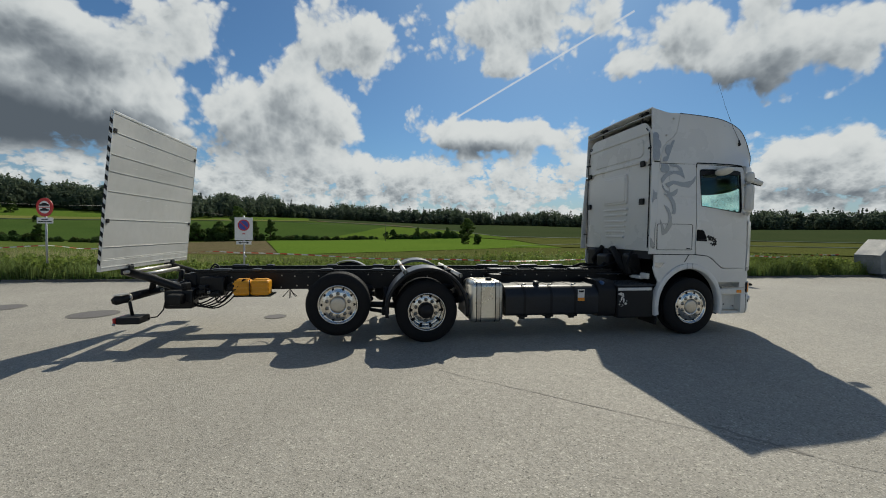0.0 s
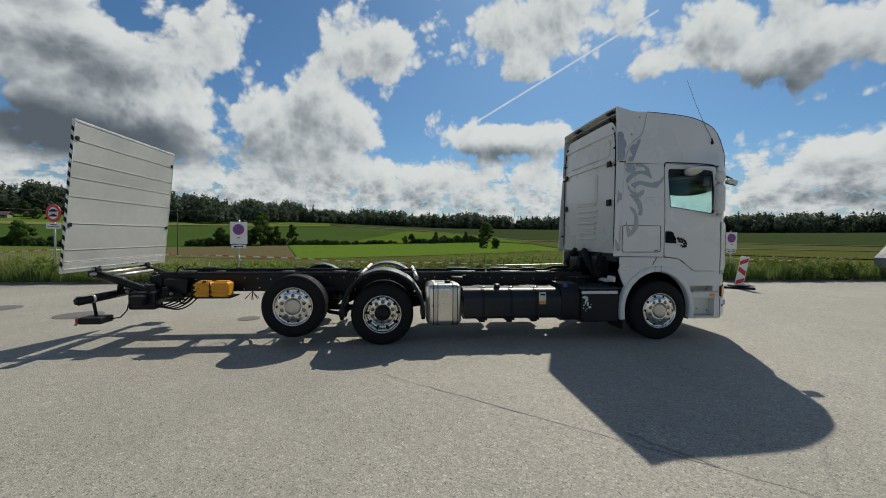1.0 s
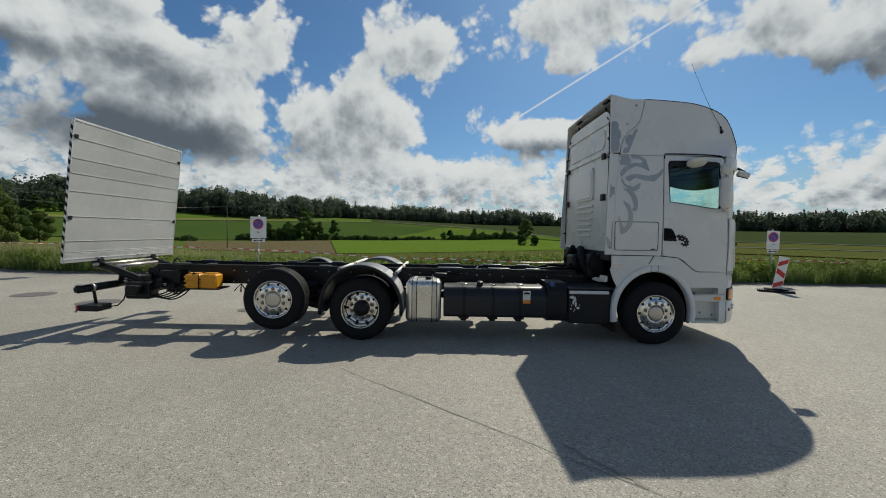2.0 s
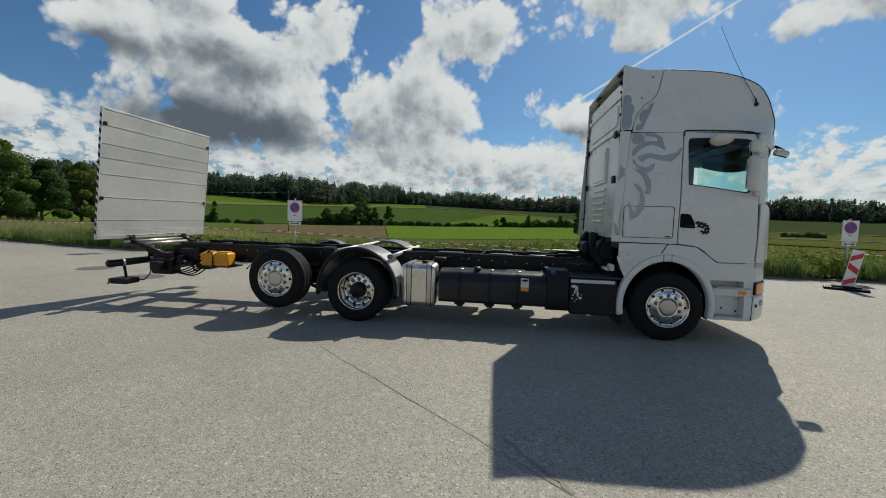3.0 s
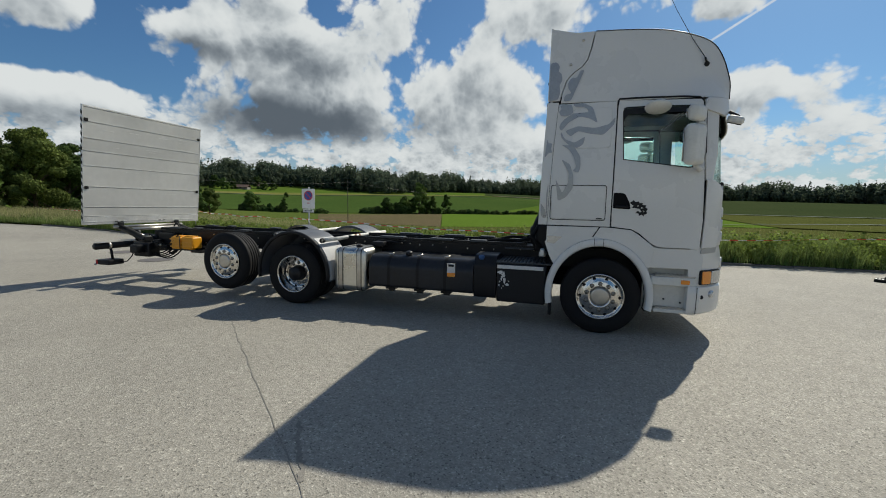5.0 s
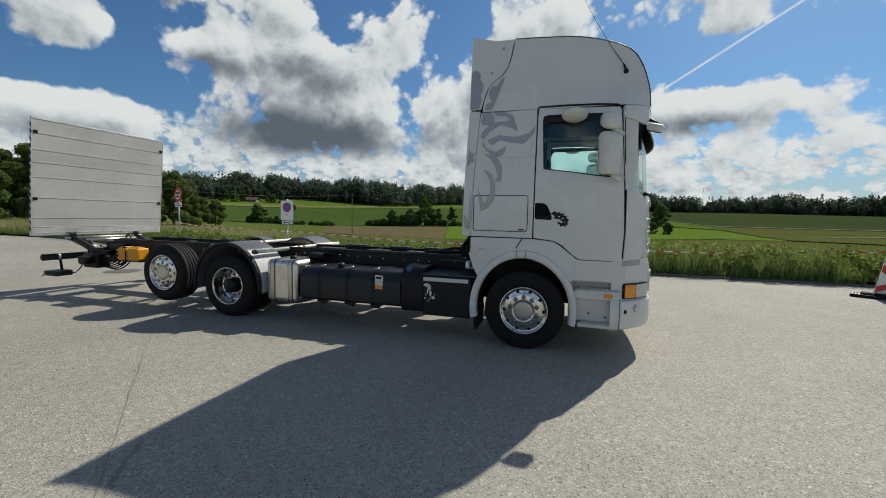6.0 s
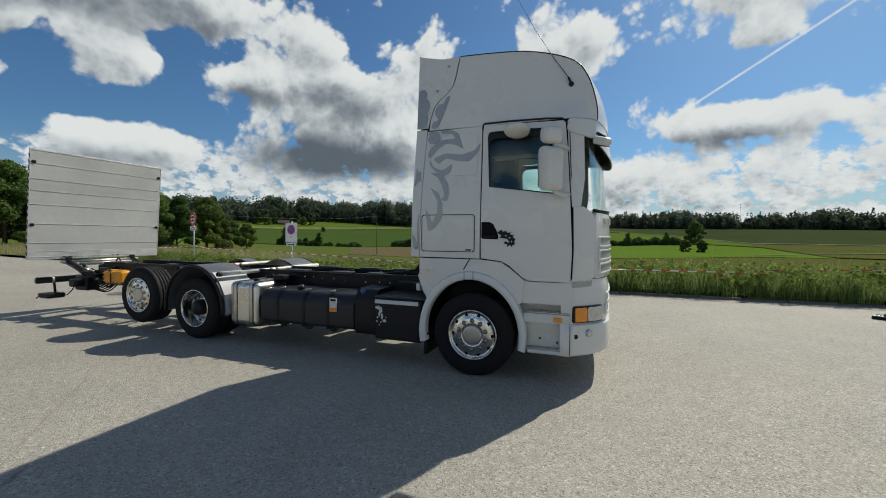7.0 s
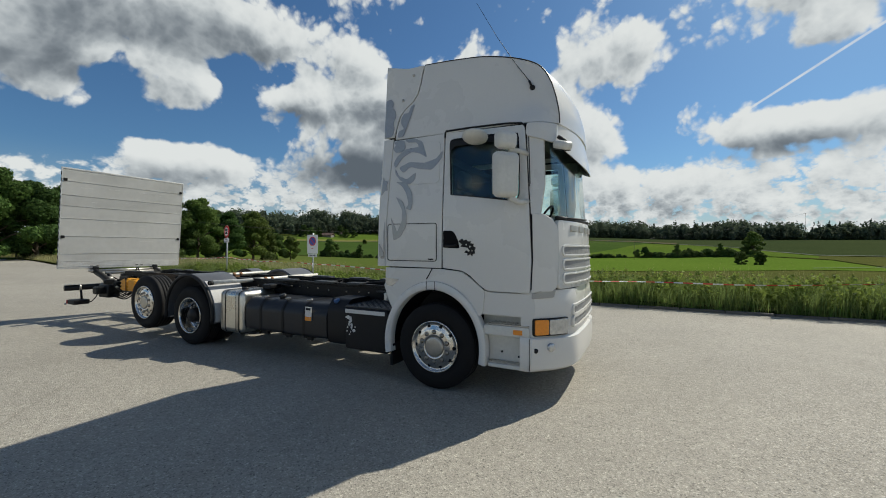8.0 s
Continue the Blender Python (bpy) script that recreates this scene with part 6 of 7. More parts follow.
# far-side boxes (unseen) and air tanks between the rails, added to block sun underneath
b = bm_new()
box(b, -2.30, -1.45, 0.50, 0.92, 0.56, 0.98, 0.06, 3)
part("silencer_box", b, M["chassis"], truck, "dark exhaust silencer box")
b = bm_new()
box(b, -3.70, -2.45, 0.50, 0.92, 0.56, 0.98, 0.08, 3)
part("fuel_tank", b, M["tank"], truck, "dusty black far-side fuel tank")
for x, y in ((-3.2, -0.18), (-3.2, 0.18), (-2.0, -0.18), (-2.0, 0.18), (-1.45, -0.2)):
    b = bm_new()
    tube(b, [(x - 0.55, y, 0.86), (x - 0.52, y, 0.86), (x + 0.52, y, 0.86), (x + 0.55, y, 0.86)], 0.15, 20)
    part("air_tank", b, M["chassis"], truck, "black compressed-air tank")
for x, y, z in ((-2.62, 0.0, 0.88), (-3.75, -0.1, 0.88), (-5.2, 0.05, 0.86), (-5.65, -0.1, 0.86)):
    b = bm_new()
    box(b, x - 0.10, x + 0.10, y - 0.22, y + 0.22, z - 0.1, z + 0.1, 0.02)
    part("valve_block", b, M["chassis"], truck, "black air valve block")
# engine and gearbox mass under and behind the cab
b = bm_new()
box(b, -0.75, 0.95, -0.40, 0.40, 0.45, 1.28, 0.08)
box(b, -1.35, -0.7, -0.28, 0.28, 0.50, 0.95, 0.1)
tube(b, [(-1.3, 0, 0.62), (-4.4, 0, 0.52)], 0.06, 12)
part("engine", b, M["dark"], truck, "dark greasy engine and gearbox")
b = bm_new()
box(b, -0.98, -0.62, -0.18, 0.22, 1.03, 1.34, 0.06, 3)
part("air_intake", b, M["black"], truck, "black air intake box")
for y0, y1, zt in ((-0.72, -0.48, 1.38), (0.42, 0.75, 1.44)):
    b = bm_new()
    box(b, -0.87, -0.61, y0, y1, 0.98, zt, 0.05, 3)
    part("cab_suspension", b, M["black"], truck, "black cab suspension housing")
for pts, r in (([(-0.82, -0.60, 1.0), (-0.90, -0.45, 1.25), (-0.84, -0.15, 1.45), (-0.72, 0.1, 1.42)], 0.06), ([(-0.80, 0.55, 1.05), (-0.93, 0.4, 1.22), (-0.85, 0.2, 1.48)], 0.045),
               ([(-0.78, -0.8, 1.05), (-0.92, -0.75, 1.2), (-0.78, -0.65, 1.42)], 0.03), ([(-1.2, -0.3, 1.05), (-1.0, -0.1, 1.16), (-0.8, 0.05, 1.2)], 0.02), ([(-1.6, 0.1, 1.05), (-1.3, 0.25, 1.12), (-1.0, 0.3, 1.1), (-0.8, 0.3, 1.2)], 0.025),
               ([(-1.9, -0.2, 1.04), (-1.5, -0.25, 1.09), (-1.1, -0.22, 1.10), (-0.8, -0.3, 1.2)], 0.022)):
    b = bm_new()
    tube(b, pts, r, 10)
    part("hose", b, M["rubber"], truck, "black rubber hose")
b = bm_new()
box(b, -1.33, -0.70, -0.50, 0.62, 0.98, 1.0, 0.004)
part("rear_step_plate", b, M["plate"], truck, "dark plate behind the cab")
b = bm_new()
box(b, -0.80, -0.70, -0.93, -0.62, 0.94, 1.0, 0.02)
box(b, -0.78, -0.72, -1.10, -0.9, 0.96, 1.06, 0.02)
part("corner_bracket", b, M["white_dirty"], truck, "pale bracket under the cab corner")
# hoses and coiled lines lying on the frame
rngh = random.Random(12)
for k in range(9):
    x = -7.2 + 0.68 * k
    b = bm_new()
    pts = [(x + 0.12 * i, rngh.uniform(-.34, .34), 1.0 + rngh.uniform(-.06, .05)) for i in range(7)]
    tube(b, pts, rngh.uniform(0.010, 0.022), 6)
    part("air_line", b, M["rubber"], truck, "black air line")
b = bm_new()
for k in range(7):
    a = rngh.uniform(0, 6.28)
    tube(b, [(-6.78, -0.46, 0.76), (-6.78 + 0.06 * math.cos(a), -0.50, 0.70), (-6.78 + 0.12 * math.cos(a), -0.50 + .03 * math.sin(a), 0.66 - 0.04 * abs(math.sin(a)))], 0.006, 5)
part("cable_end", b, M["rubber"], truck, "frayed black cable ends")
# yellow wheel chocks
for x0, x1 in ((-7.53, -7.30), (-7.285, -7.02)):
    b = bm_new()
    box(b, x0, x1, -0.83, -0.60, 0.715, 0.945, 0.03, 3)
    for k in range(3):
        box(b, x0 - 0.006, x1 + 0.006, -0.84, -0.82, 0.75 + 0.07 * k, 0.775 + 0.07 * k, 0.004)
    box(b, x0 + 0.03, x1 - 0.03, -0.78, -0.66, 0.94, 0.965, 0.008)
    part("wheel_chock", b, M["yellow"], truck, "yellow plastic wheel chock in holder")
b = bm_new()
box(b, -7.55, -7.0, -0.80, -0.43, 0.69, 0.712, 0.004)
tube(b, [(-7.29, -0.85, 0.70), (-7.29, -0.85, 0.96)], 0.008, 6)
part("chock_holder", b, M["chassis"], truck, "black chock holder")

# ---- tail lift ----
LEAN = math.atan2(0.215, 2.18)


def platmap(a, b, c):
    """a across (y), b up the platform, c towards the rear."""
    return (-9.065 + b * math.sin(LEAN) - 0.64 * c * math.cos(LEAN), a - 0.04, 1.13 + b * math.cos(LEAN) + 0.64 * c * math.sin(LEAN))


def platbox(b, a0, a1, b0, b1, c0, c1, bevel=0.004):
    m = Matrix(((0, math.sin(LEAN), -0.64 * math.cos(LEAN), -9.065), (1, 0, 0, -0.04), (0, math.cos(LEAN), 0.64 * math.sin(LEAN), 1.13), (0, 0, 0, 1)))
    return box(b, a0, a1, b0, b1, c0, c1, bevel, 2, m)


b = bm_new()
platbox(b, -1.21, 1.21, 0.02, 2.19, 0.03, 0.055)
plat = part("lift_platform", b, M["alu_edge"], truck, "raised aluminium tail lift platform")
seams = [0.16, 0.33, 0.715, 1.10, 1.37, 1.60, 1.90, 2.15]
for z0, z1 in zip(seams, seams[1:]):
    b = bm_new()
    platbox(b, -1.235, 1.235, z0 + 0.004, z1 - 0.004, 0.0, 0.03, 0.006)
    part("plank", b, M["alu_plank"], plat, "worn aluminium plank")
    # bright rubbed bead along the joint
    b = bm_new()
    platbox(b, -1.23, 1.23, z0 + 0.002, z0 + 0.012, -0.008, 0.004, 0.002)
    part("joint_bead", b, M["alu_edge"], plat, "bright rubbed joint bead")
dents = random.Random(17)
for k in range(16):
    # shallow scuffs and pressed marks left by loads
    y0, z0 = dents.uniform(-0.95, 0.75), dents.choice((0.62, 1.0, 1.03, 1.48, 1.52, 1.78, 1.81, 1.84))
    b = bm_new()
    platbox(b, y0, y0 + dents.uniform(0.06, 0.34), z0, z0 + dents.uniform(0.004, 0.010), -0.003, 0.002, 0.001)
    part("scuff", b, M["alu_edge"], plat, "bright scuff mark")
b = bm_new()
platbox(b, -1.24, 1.24, 0.0, 0.155, -0.008, 0.05, 0.008)
platbox(b, -1.24, 1.24, 0.05, 0.062, -0.016, 0, 0.002)
part("lower_edge", b, M["alu_edge"], plat, "worn bright lower edge")
b = bm_new()
platbox(b, -1.24, 1.24, 2.15, 2.19, -0.006, 0.05, 0.01)
part("upper_edge", b, M["alu_edge"], plat, "worn bright upper edge")
for s in (-1, 1):
    b = bm_new()
    platbox(b, s * 1.243 - 0.008, s * 1.243 + 0.008, 0.0, 2.19, -0.006, 0.06, 0.004)
    part("side_edge", b, M["alu_edge"], plat)
    # hazard stripes on the edge
    for k in range(16):
        b = bm_new()
        vs = []
        z0 = 0.08 + k * 0.128
        for a_ in (1.2515, 1.2545):
            for (q, c_) in ((z0, 0.0), (z0 + 0.064, 0.0), (z0 + 0.10, 0.058), (z0 + 0.036, 0.058)):
                vs.append(b.verts.new(platmap(s * a_, q, c_)))
        for f in ((0, 1, 2, 3), (7, 6, 5, 4), (0, 4, 5, 1), (1, 5, 6, 2), (2, 6, 7, 3), (3, 7, 4, 0)):
            b.faces.new([vs[i] for i in f])
        part("hazard_stripe", b, M["black"], plat, "black hazard stripe")
    b = bm_new()
    platbox(b, s * 1.2495 - 0.001, s * 1.2495 + 0.001, 0.03, 2.17, 0.0, 0.058, 0)
    part("hazard_band", b, M["hazard"], plat, "pale yellow hazard band")
    for q in (0.70, 1.93):
        b = bm_new()
        platbox(b, s * 1.19 - 0.035, s * 1.19 + 0.035, q - 0.03, q + 0.03, -0.022, 0.0, 0.012)
        part("edge_lamp", b, M["black"], plat, "black platform warning lamp")
for a_ in (-0.66, -0.55, 0.25, 0.35):
    b = bm_new()
    platbox(b, a_ - 0.03, a_ + 0.03, 0.045, 0.06, -0.03, 0, 0.003)
    part("pad", b, M["black"], plat)
# lift arms, cylinders and beam
for y in (-0.62, 0.62):
    b = bm_new()
    box(b, -9.17, -9.03, y - 0.06, y + 0.06, 1.02, 1.17, 0.02)
    tube(b, [(-9.10, y, 1.07), (-8.75, y, 0.96), (-8.35, y, 0.80), (-8.05, y, 0.72)], 0.062, 10)
    part("lift_arm", b, M["chassis"], truck, "black lift arm")
    b = bm_new()
    tube(b, [(-9.02, y + 0.10, 0.98), (-8.60, y + 0.10, 0.86)], 0.032, 10)
    tube(b, [(-8.65, y + 0.10, 0.875), (-8.15, y + 0.10, 0.73)], 0.055, 12)
    part("lift_cylinder", b, M["black"], truck, "black hydraulic cylinder")
    b = bm_new()
    tube(b, [(-8.70, y + 0.10, 0.89), (-8.62, y + 0.10, 0.866)], 0.062, 12)
    part("cylinder_ring", b, M["dull"], truck, "bright cylinder ring")
    b = bm_new()
    box(b, -8.52, -8.12, y - 0.18, y + 0.06, 0.52, 0.80, 0.03)
    part("lift_block", b, M["chassis"], truck, "black lift pivot block")
b = bm_new()
tube(b, [(-9.06, -0.75, 1.07), (-9.06, 0.75, 1.07)], 0.03, 10)
tube(b, [(-8.9, -0.5, 1.02), (-8.9, 0.5, 1.02)], 0.035, 10)
part("lift_shaft", b, M["dull"], truck, "grey lift cross shaft")
b = bm_new()
box(b, -8.42, -8.22, -0.95, 0.95, 0.60, 0.76, 0.03)
box(b, -8.40, -8.20, -0.45, 0.45, 0.72, 1.02, 0.03)
part("lift_main_tube", b, M["chassis"], truck, "black lift main tube")
b = bm_new()
tube(b, [(-8.92, -1.22, 0.725), (-8.92, 1.2, 0.725)], 0.062, 6)
part("underrun_bar", b, M["chassis"], truck, "black hexagonal underrun bar")
b = bm_new()
box(b, -8.985, -8.855, -1.20, -1.0, 0.785, 0.796, 0.003)
tube(b, [(-8.92, -0.985, 0.725), (-8.92, -0.955, 0.725)], 0.072, 12)
part("bar_plate", b, M["dull"], truck, "bright plate on the bar")
for y in (-0.45, 0.45):
    b = bm_new()
    tube(b, [(-8.90, y, 0.73), (-8.60, y, 0.80), (-8.30, y, 0.88)], 0.05, 8)
    tube(b, [(-8.85, y, 0.76), (-8.80, y - 0.02, 1.0)], 0.045, 8)
    part("bar_arm", b, M["chassis"], truck, "black underrun bar arm")
for s in (-1, 1):
    b = bm_new()
    tube(b, [(-8.90, s * 0.95, 0.70), (-8.86, s * 0.95, 0.46)], 0.022, 8)
    part("lamp_strut", b, M["chassis"], truck, "black lamp strut")
    b = bm_new()
    box(b, -8.97, -8.66, min(s * 0.88, s * 1.16), max(s * 0.88, s * 1.16), 0.375, 0.475, 0.02)
    lp = part("rear_lamp_box", b, M["black"], truck, "black rear lamp box")
    b = bm_new()
    box(b, -9.0, -8.965, min(s * 0.90, s * 1.17), max(s * 0.90, s * 1.17), 0.385, 0.47, 0.01)
    part("rear_lamp", b, M["red"], lp, "red rear lamp lens")
    b = bm_new()
    bmesh.ops.create_uvsphere(b, u_segments=12, v_segments=8, radius=0.02, matrix=pose(-8.97, s * 1.19, 0.385))
    part("marker_lamp", b, M["lens"], lp, "small clear marker lamp")
    b = bm_new()
    tube(b, [(-8.66, s * 0.95, 0.42), (-8.56, s * 0.9, 0.43), (-8.50, s * 0.85, 0.52), (-8.50, s * 0.8, 0.62), (-8.42, s * 0.75, 0.70)], 0.010, 6)
    part("lamp_cable", b, M["rubber"], truck, "black lamp cable")
for k in range(5):
    b = bm_new()
    tube(b, arc_pts((-8.30 + 0.05 * k, -0.80 + 0.03 * k, 0.60), (-7.80 + 0.06 * k, -0.50, 0.76), 0.10 + 0.02 * k, 8), 0.012, 6)
    part("hydraulic_hose", b, M["rubber"], truck, "black hydraulic hose")
b = bm_new()
box(b, -8.1, -7.75, -0.60, -0.44, 0.68, 0.98, 0.02)
box(b, -7.72, -7.56, -0.56, -0.44, 0.74, 0.86, 0.02)
part("hydraulic_unit", b, M["chassis"], truck, "black hydraulic power unit")
# loose hoses, valves and clamps about the lift pivots
rngt = random.Random(23)
for k in range(9):
    x, y, z = -8.45 + 0.11 * k, rngt.uniform(-0.82, -0.48), rngt.uniform(0.62, 0.92)
    b = bm_new()
    tube(b, [(x, y, z), (x + 0.06, y - 0.06, z + rngt.uniform(-.12, .06)), (x + rngt.uniform(.12, .26), y + rngt.uniform(-.05, .08), z + rngt.uniform(-.16, .1)), (x + rngt.uniform(.2, .42), -0.46, 0.82)], rngt.uniform(0.008, 0.016), 6)
    part("hydraulic_hose", b, M["rubber"], truck, "black hydraulic hose")
for x, y, z, w, h in ((-8.02, -0.66, 0.80, 0.10, 0.12), (-7.86, -0.64, 0.72, 0.14, 0.08), (-8.24, -0.74, 0.86, 0.08, 0.10)):
    b = bm_new()
    box(b, x - w / 2, x + w / 2, y - 0.06, y + 0.10, z - h / 2, z + h / 2, 0.012)
    tube(b, [(x - w * 0.3, y - 0.075, z), (x + w * 0.3, y - 0.075, z)], 0.012, 8)
    part("lift_valve", b, M["chassis"], truck, "black lift valve with pipe unions")
for x, y, z in ((-8.58, -0.70, 0.80), (-8.36, -0.82, 0.70), (-7.92, -0.72, 0.76)):
    b = bm_new()
    lathe(b, [(0.016, -0.02), (0.022, -0.02), (0.022, 0.02), (0.016, 0.02)], 12, (x, y, z))
    part("hose_clamp", b, M["dull"], truck, "bright hose clamp")
b = bm_new()
tube(b, arc_pts((-8.06, -0.30, 1.06), (-7.9, -0.30, 1.06), -0.10, 8), 0.014, 6)
part("lashing_ring", b, M["chassis"], truck, "black lashing ring")

# ---- graphics on the cab side ----
SHAPES = dict(
    crest_dark=[(-0.748, 3.46), (-0.67, 3.475), (-0.63, 3.41), (-0.65, 3.36), (-0.605, 3.32), (-0.592, 3.24), (-0.63, 3.18), (-0.612, 3.10), (-0.64, 2.995), (-0.752, 2.992)],
    crest=[(-0.33, 3.36), (-0.48, 2.98), (-0.57, 2.975), (-0.55, 3.06), (-0.47, 3.07), (-0.52, 3.14), (-0.525, 3.20), (-0.48, 3.27), (-0.42, 3.26), (-0.38, 3.35)],
    beak=[(-0.61, 2.92), (-0.56, 2.94), (-0.46, 2.93), (-0.44, 2.83), (-0.50, 2.79), (-0.59, 2.79), (-0.62, 2.85), (-0.58, 2.88)],
    wing=[(-0.45, 2.94), (-0.31, 2.94), (-0.21, 2.89), (-0.14, 2.69), (-0.24, 2.75), (-0.36, 2.78), (-0.48, 2.72), (-0.54, 2.65), (-0.58, 2.60), (-0.61, 2.66), (-0.56, 2.74), (-0.45, 2.82), (-0.25, 2.83), (-0.29, 2.89), (-0.42, 2.90)],
    feather=[(-0.53, 2.60), (-0.38, 2.66), (-0.17, 2.63), (-0.01, 2.67), (0.066, 2.76), (0.05, 2.66), (-0.07, 2.54), (-0.23, 2.56), (-0.37, 2.60), (-0.46, 2.53)],
    feather_low=[(-0.58, 2.60), (-0.53, 2.50), (-0.41, 2.45), (-0.28, 2.53), (-0.30, 2.43), (-0.38, 2.38), (-0.50, 2.44), (-0.58, 2.53)],
    body=[(-0.57, 2.43), (-0.42, 2.42), (-0.33, 2.28), (-0.32, 2.16), (-0.34, 2.07), (-0.42, 2.10), (-0.37, 2.14), (-0.41, 2.28), (-0.47, 2.37)],
    tail=[(-0.56, 2.25), (-0.45, 2.18), (-0.40, 2.03), (-0.40, 1.88), (-0.48, 1.76), (-0.58, 1.71), (-0.62, 2.0), (-0.56, 1.88), (-0.53, 1.81), (-0.46, 1.95), (-0.46, 2.08)],
)
FAIRING = dict(
    claw=[(-0.745, 2.51), (-0.73, 2.45), (-0.68, 2.45), (-0.695, 2.38), (-0.675, 2.33), (-0.72, 2.33), (-0.77, 2.26)],
    sweep=[(-0.795, 1.69), (-0.73, 1.59), (-0.715, 1.51), (-0.725, 1.64), (-0.725, 1.82), (-0.705, 1.95), (-0.71, 1.79), (-0.71, 1.62), (-0.715, 1.48), (-0.78, 1.50)],
    crest_dark=SHAPES.pop("crest_dark"),
)
for s in (-1, 1):
    for shapes, out in ((SHAPES, 0.0105), (FAIRING, 0.0155)):
        for pts in shapes.values():
            part("side_graphic", sheet(round_poly(pts, 0.03, 4), [], side(s, out), 0.004, 0.15, 0), M["decal"], cab, "grey swoosh sticker on the cab side")
    # ragged black sticker beside the handle
    blobs = [[(0.285, 1.70), (0.33, 1.735), (0.35, 1.71), (0.385, 1.722), (0.40, 1.70), (0.44, 1.705), (0.43, 1.68), (0.475, 1.675), (0.465, 1.65), (0.495, 1.63), (0.48, 1.60), (0.49, 1.57), (0.46, 1.56), (0.455, 1.535), (0.43, 1.56), (0.40, 1.54), (0.395, 1.57), (0.36, 1.575), (0.375, 1.60), (0.335, 1.61), (0.36, 1.63), (0.31, 1.645), (0.335, 1.665)]]
    cuts = [[(0.365, 1.665), (0.395, 1.675), (0.385, 1.655)], [(0.42, 1.655), (0.445, 1.64), (0.415, 1.632)], [(0.385, 1.605), (0.43, 1.60), (0.41, 1.585)], [(0.44, 1.61), (0.46, 1.60), (0.452, 1.585)]]
    part("door_sticker", sheet(blobs[0], cuts, side(s, 0.005), 0.004, 0, 0), M["black"], cab, "ragged black and white sticker")
    part("door_sticker_light", sheet(round_poly([(0.30, 1.615), (0.36, 1.60), (0.42, 1.60), (0.40, 1.63), (0.33, 1.64)], 0.01), [], side(s, 0.0065), 0.003, 0, 0), M["label"], cab)


# ---- roadside things ----
def disc(b, r, y0, y1, n=40):
    lathe(b, [(0.001, y0), (r, y0), (r, y1), (0.001, y1)], n)


def no_parking_sign(x, y, z_mid, w=0.50, h=0.70, rz=0.0, tip=0.0):
    t = thing("parking_sign", "white no-parking sign with red and blue disc on a thin post", "road sign", (x, y, 0.05), rz, group="no-parking signs")
    zc = z_mid - 0.05
    b = bm_new()
    tube(b, [(0, 0.03, -0.3), (0, 0.03, zc + h / 2 + 0.06)], 0.028, 10)
    part("post", b, M["zinc"], t, "grey zinc post")
    b = bm_new()
    box(b, -w / 2, w / 2, -0.006, 0.006, zc - h / 2, zc + h / 2, 0.004)
    p = part("panel", b, M["sign_white"], t, "white sign panel")
    for r, y0, m in ((0.185, -0.009, "sign_red"), (0.150, -0.012, "sign_blue")):
        b = bm_new()
        disc(b, r, y0, -0.005)
        bmesh.ops.translate(b, vec=(0, 0, zc + h * 0.16), verts=b.verts)
        part("disc", b, M[m], p)
    b = bm_new()
    box(b, -0.15, 0.15, -0.0145, -0.011, -0.018, 0.018, m=pose(0, 0, zc + h * 0.16, 0, 45, 0))
    part("slash", b, M["sign_red"], p)
    b = bm_new()
    box(b, -0.05, 0.05, -0.009, -0.005, zc - h * 0.24, zc - h * 0.20)
    part("caption_bar", b, M["sign_red"], p)
    b = bm_new()
    box(b, -w * 0.42, w * 0.42, -0.006, 0.006, zc - h / 2 - 0.14, zc - h / 2 - 0.03, 0.003)
    q = part("arrow_plate", b, M["sign_white"], t, "white plate with black double arrow")
    b = bm_new()
    zz = zc - h / 2 - 0.085
    box(b, -0.12, 0.12, -0.010, -0.005, zz - 0.012, zz + 0.012)
    for sg in (-1, 1):
        vs = [b.verts.new((sg * 0.17, -0.010, zz)), b.verts.new((sg * 0.10, -0.010, zz + 0.04)), b.verts.new((sg * 0.10, -0.010, zz - 0.04))]
        b.faces.new(vs if sg < 0 else list(reversed(vs)))
    part("arrow", b, M["black"], q)
    return t


no_parking_sign(-9.75, 6.80, 1.755, 0.56, 0.75)
no_parking_sign(8.98, 7.45, 1.62, 0.48, 0.68)

t = thing("prohibition_sign", "round red-rimmed vehicle prohibition sign with plate on zinc post", "road sign", (-15.95, 7.45, 0.05), -14)
b = bm_new()
tube(b, [(0, 0.03, -0.3), (0, 0.03, 2.62)], 0.03, 10)
part("post", b, M["zinc"], t, "grey zinc post")
b = bm_new()
disc(b, 0.30, -0.008, 0.008)
bmesh.ops.translate(b, vec=(0, 0, 2.32), verts=b.verts)
p = part("rim", b, M["sign_red"], t, "red sign rim")
b = bm_new()
disc(b, 0.20, -0.012, -0.007)
bmesh.ops.translate(b, vec=(0, 0, 2.32), verts=b.verts)
part("face", b, M["sign_white"], p)
for zc, w in ((2.40, 0.17), (2.24, 0.15)):
    b = bm_new()
    box(b, -w, w, -0.016, -0.012, zc - 0.035, zc + 0.02)
    box(b, -w * .5, w * .5, -0.016, -0.012, zc + 0.02, zc + 0.055)
    part("pictogram", b, M["black"], p, "plain black vehicle shape")
b = bm_new()
box(b, -0.29, 0.29, -0.016, -0.012, 2.308, 2.332)
part("divider", b, M["sign_red"], p)
b = bm_new()
box(b, -0.29, 0.29, -0.006, 0.006, 1.80, 1.99, 0.004)
p = part("text_plate", b, M["sign_white"], t, "white plate with two dark bars")
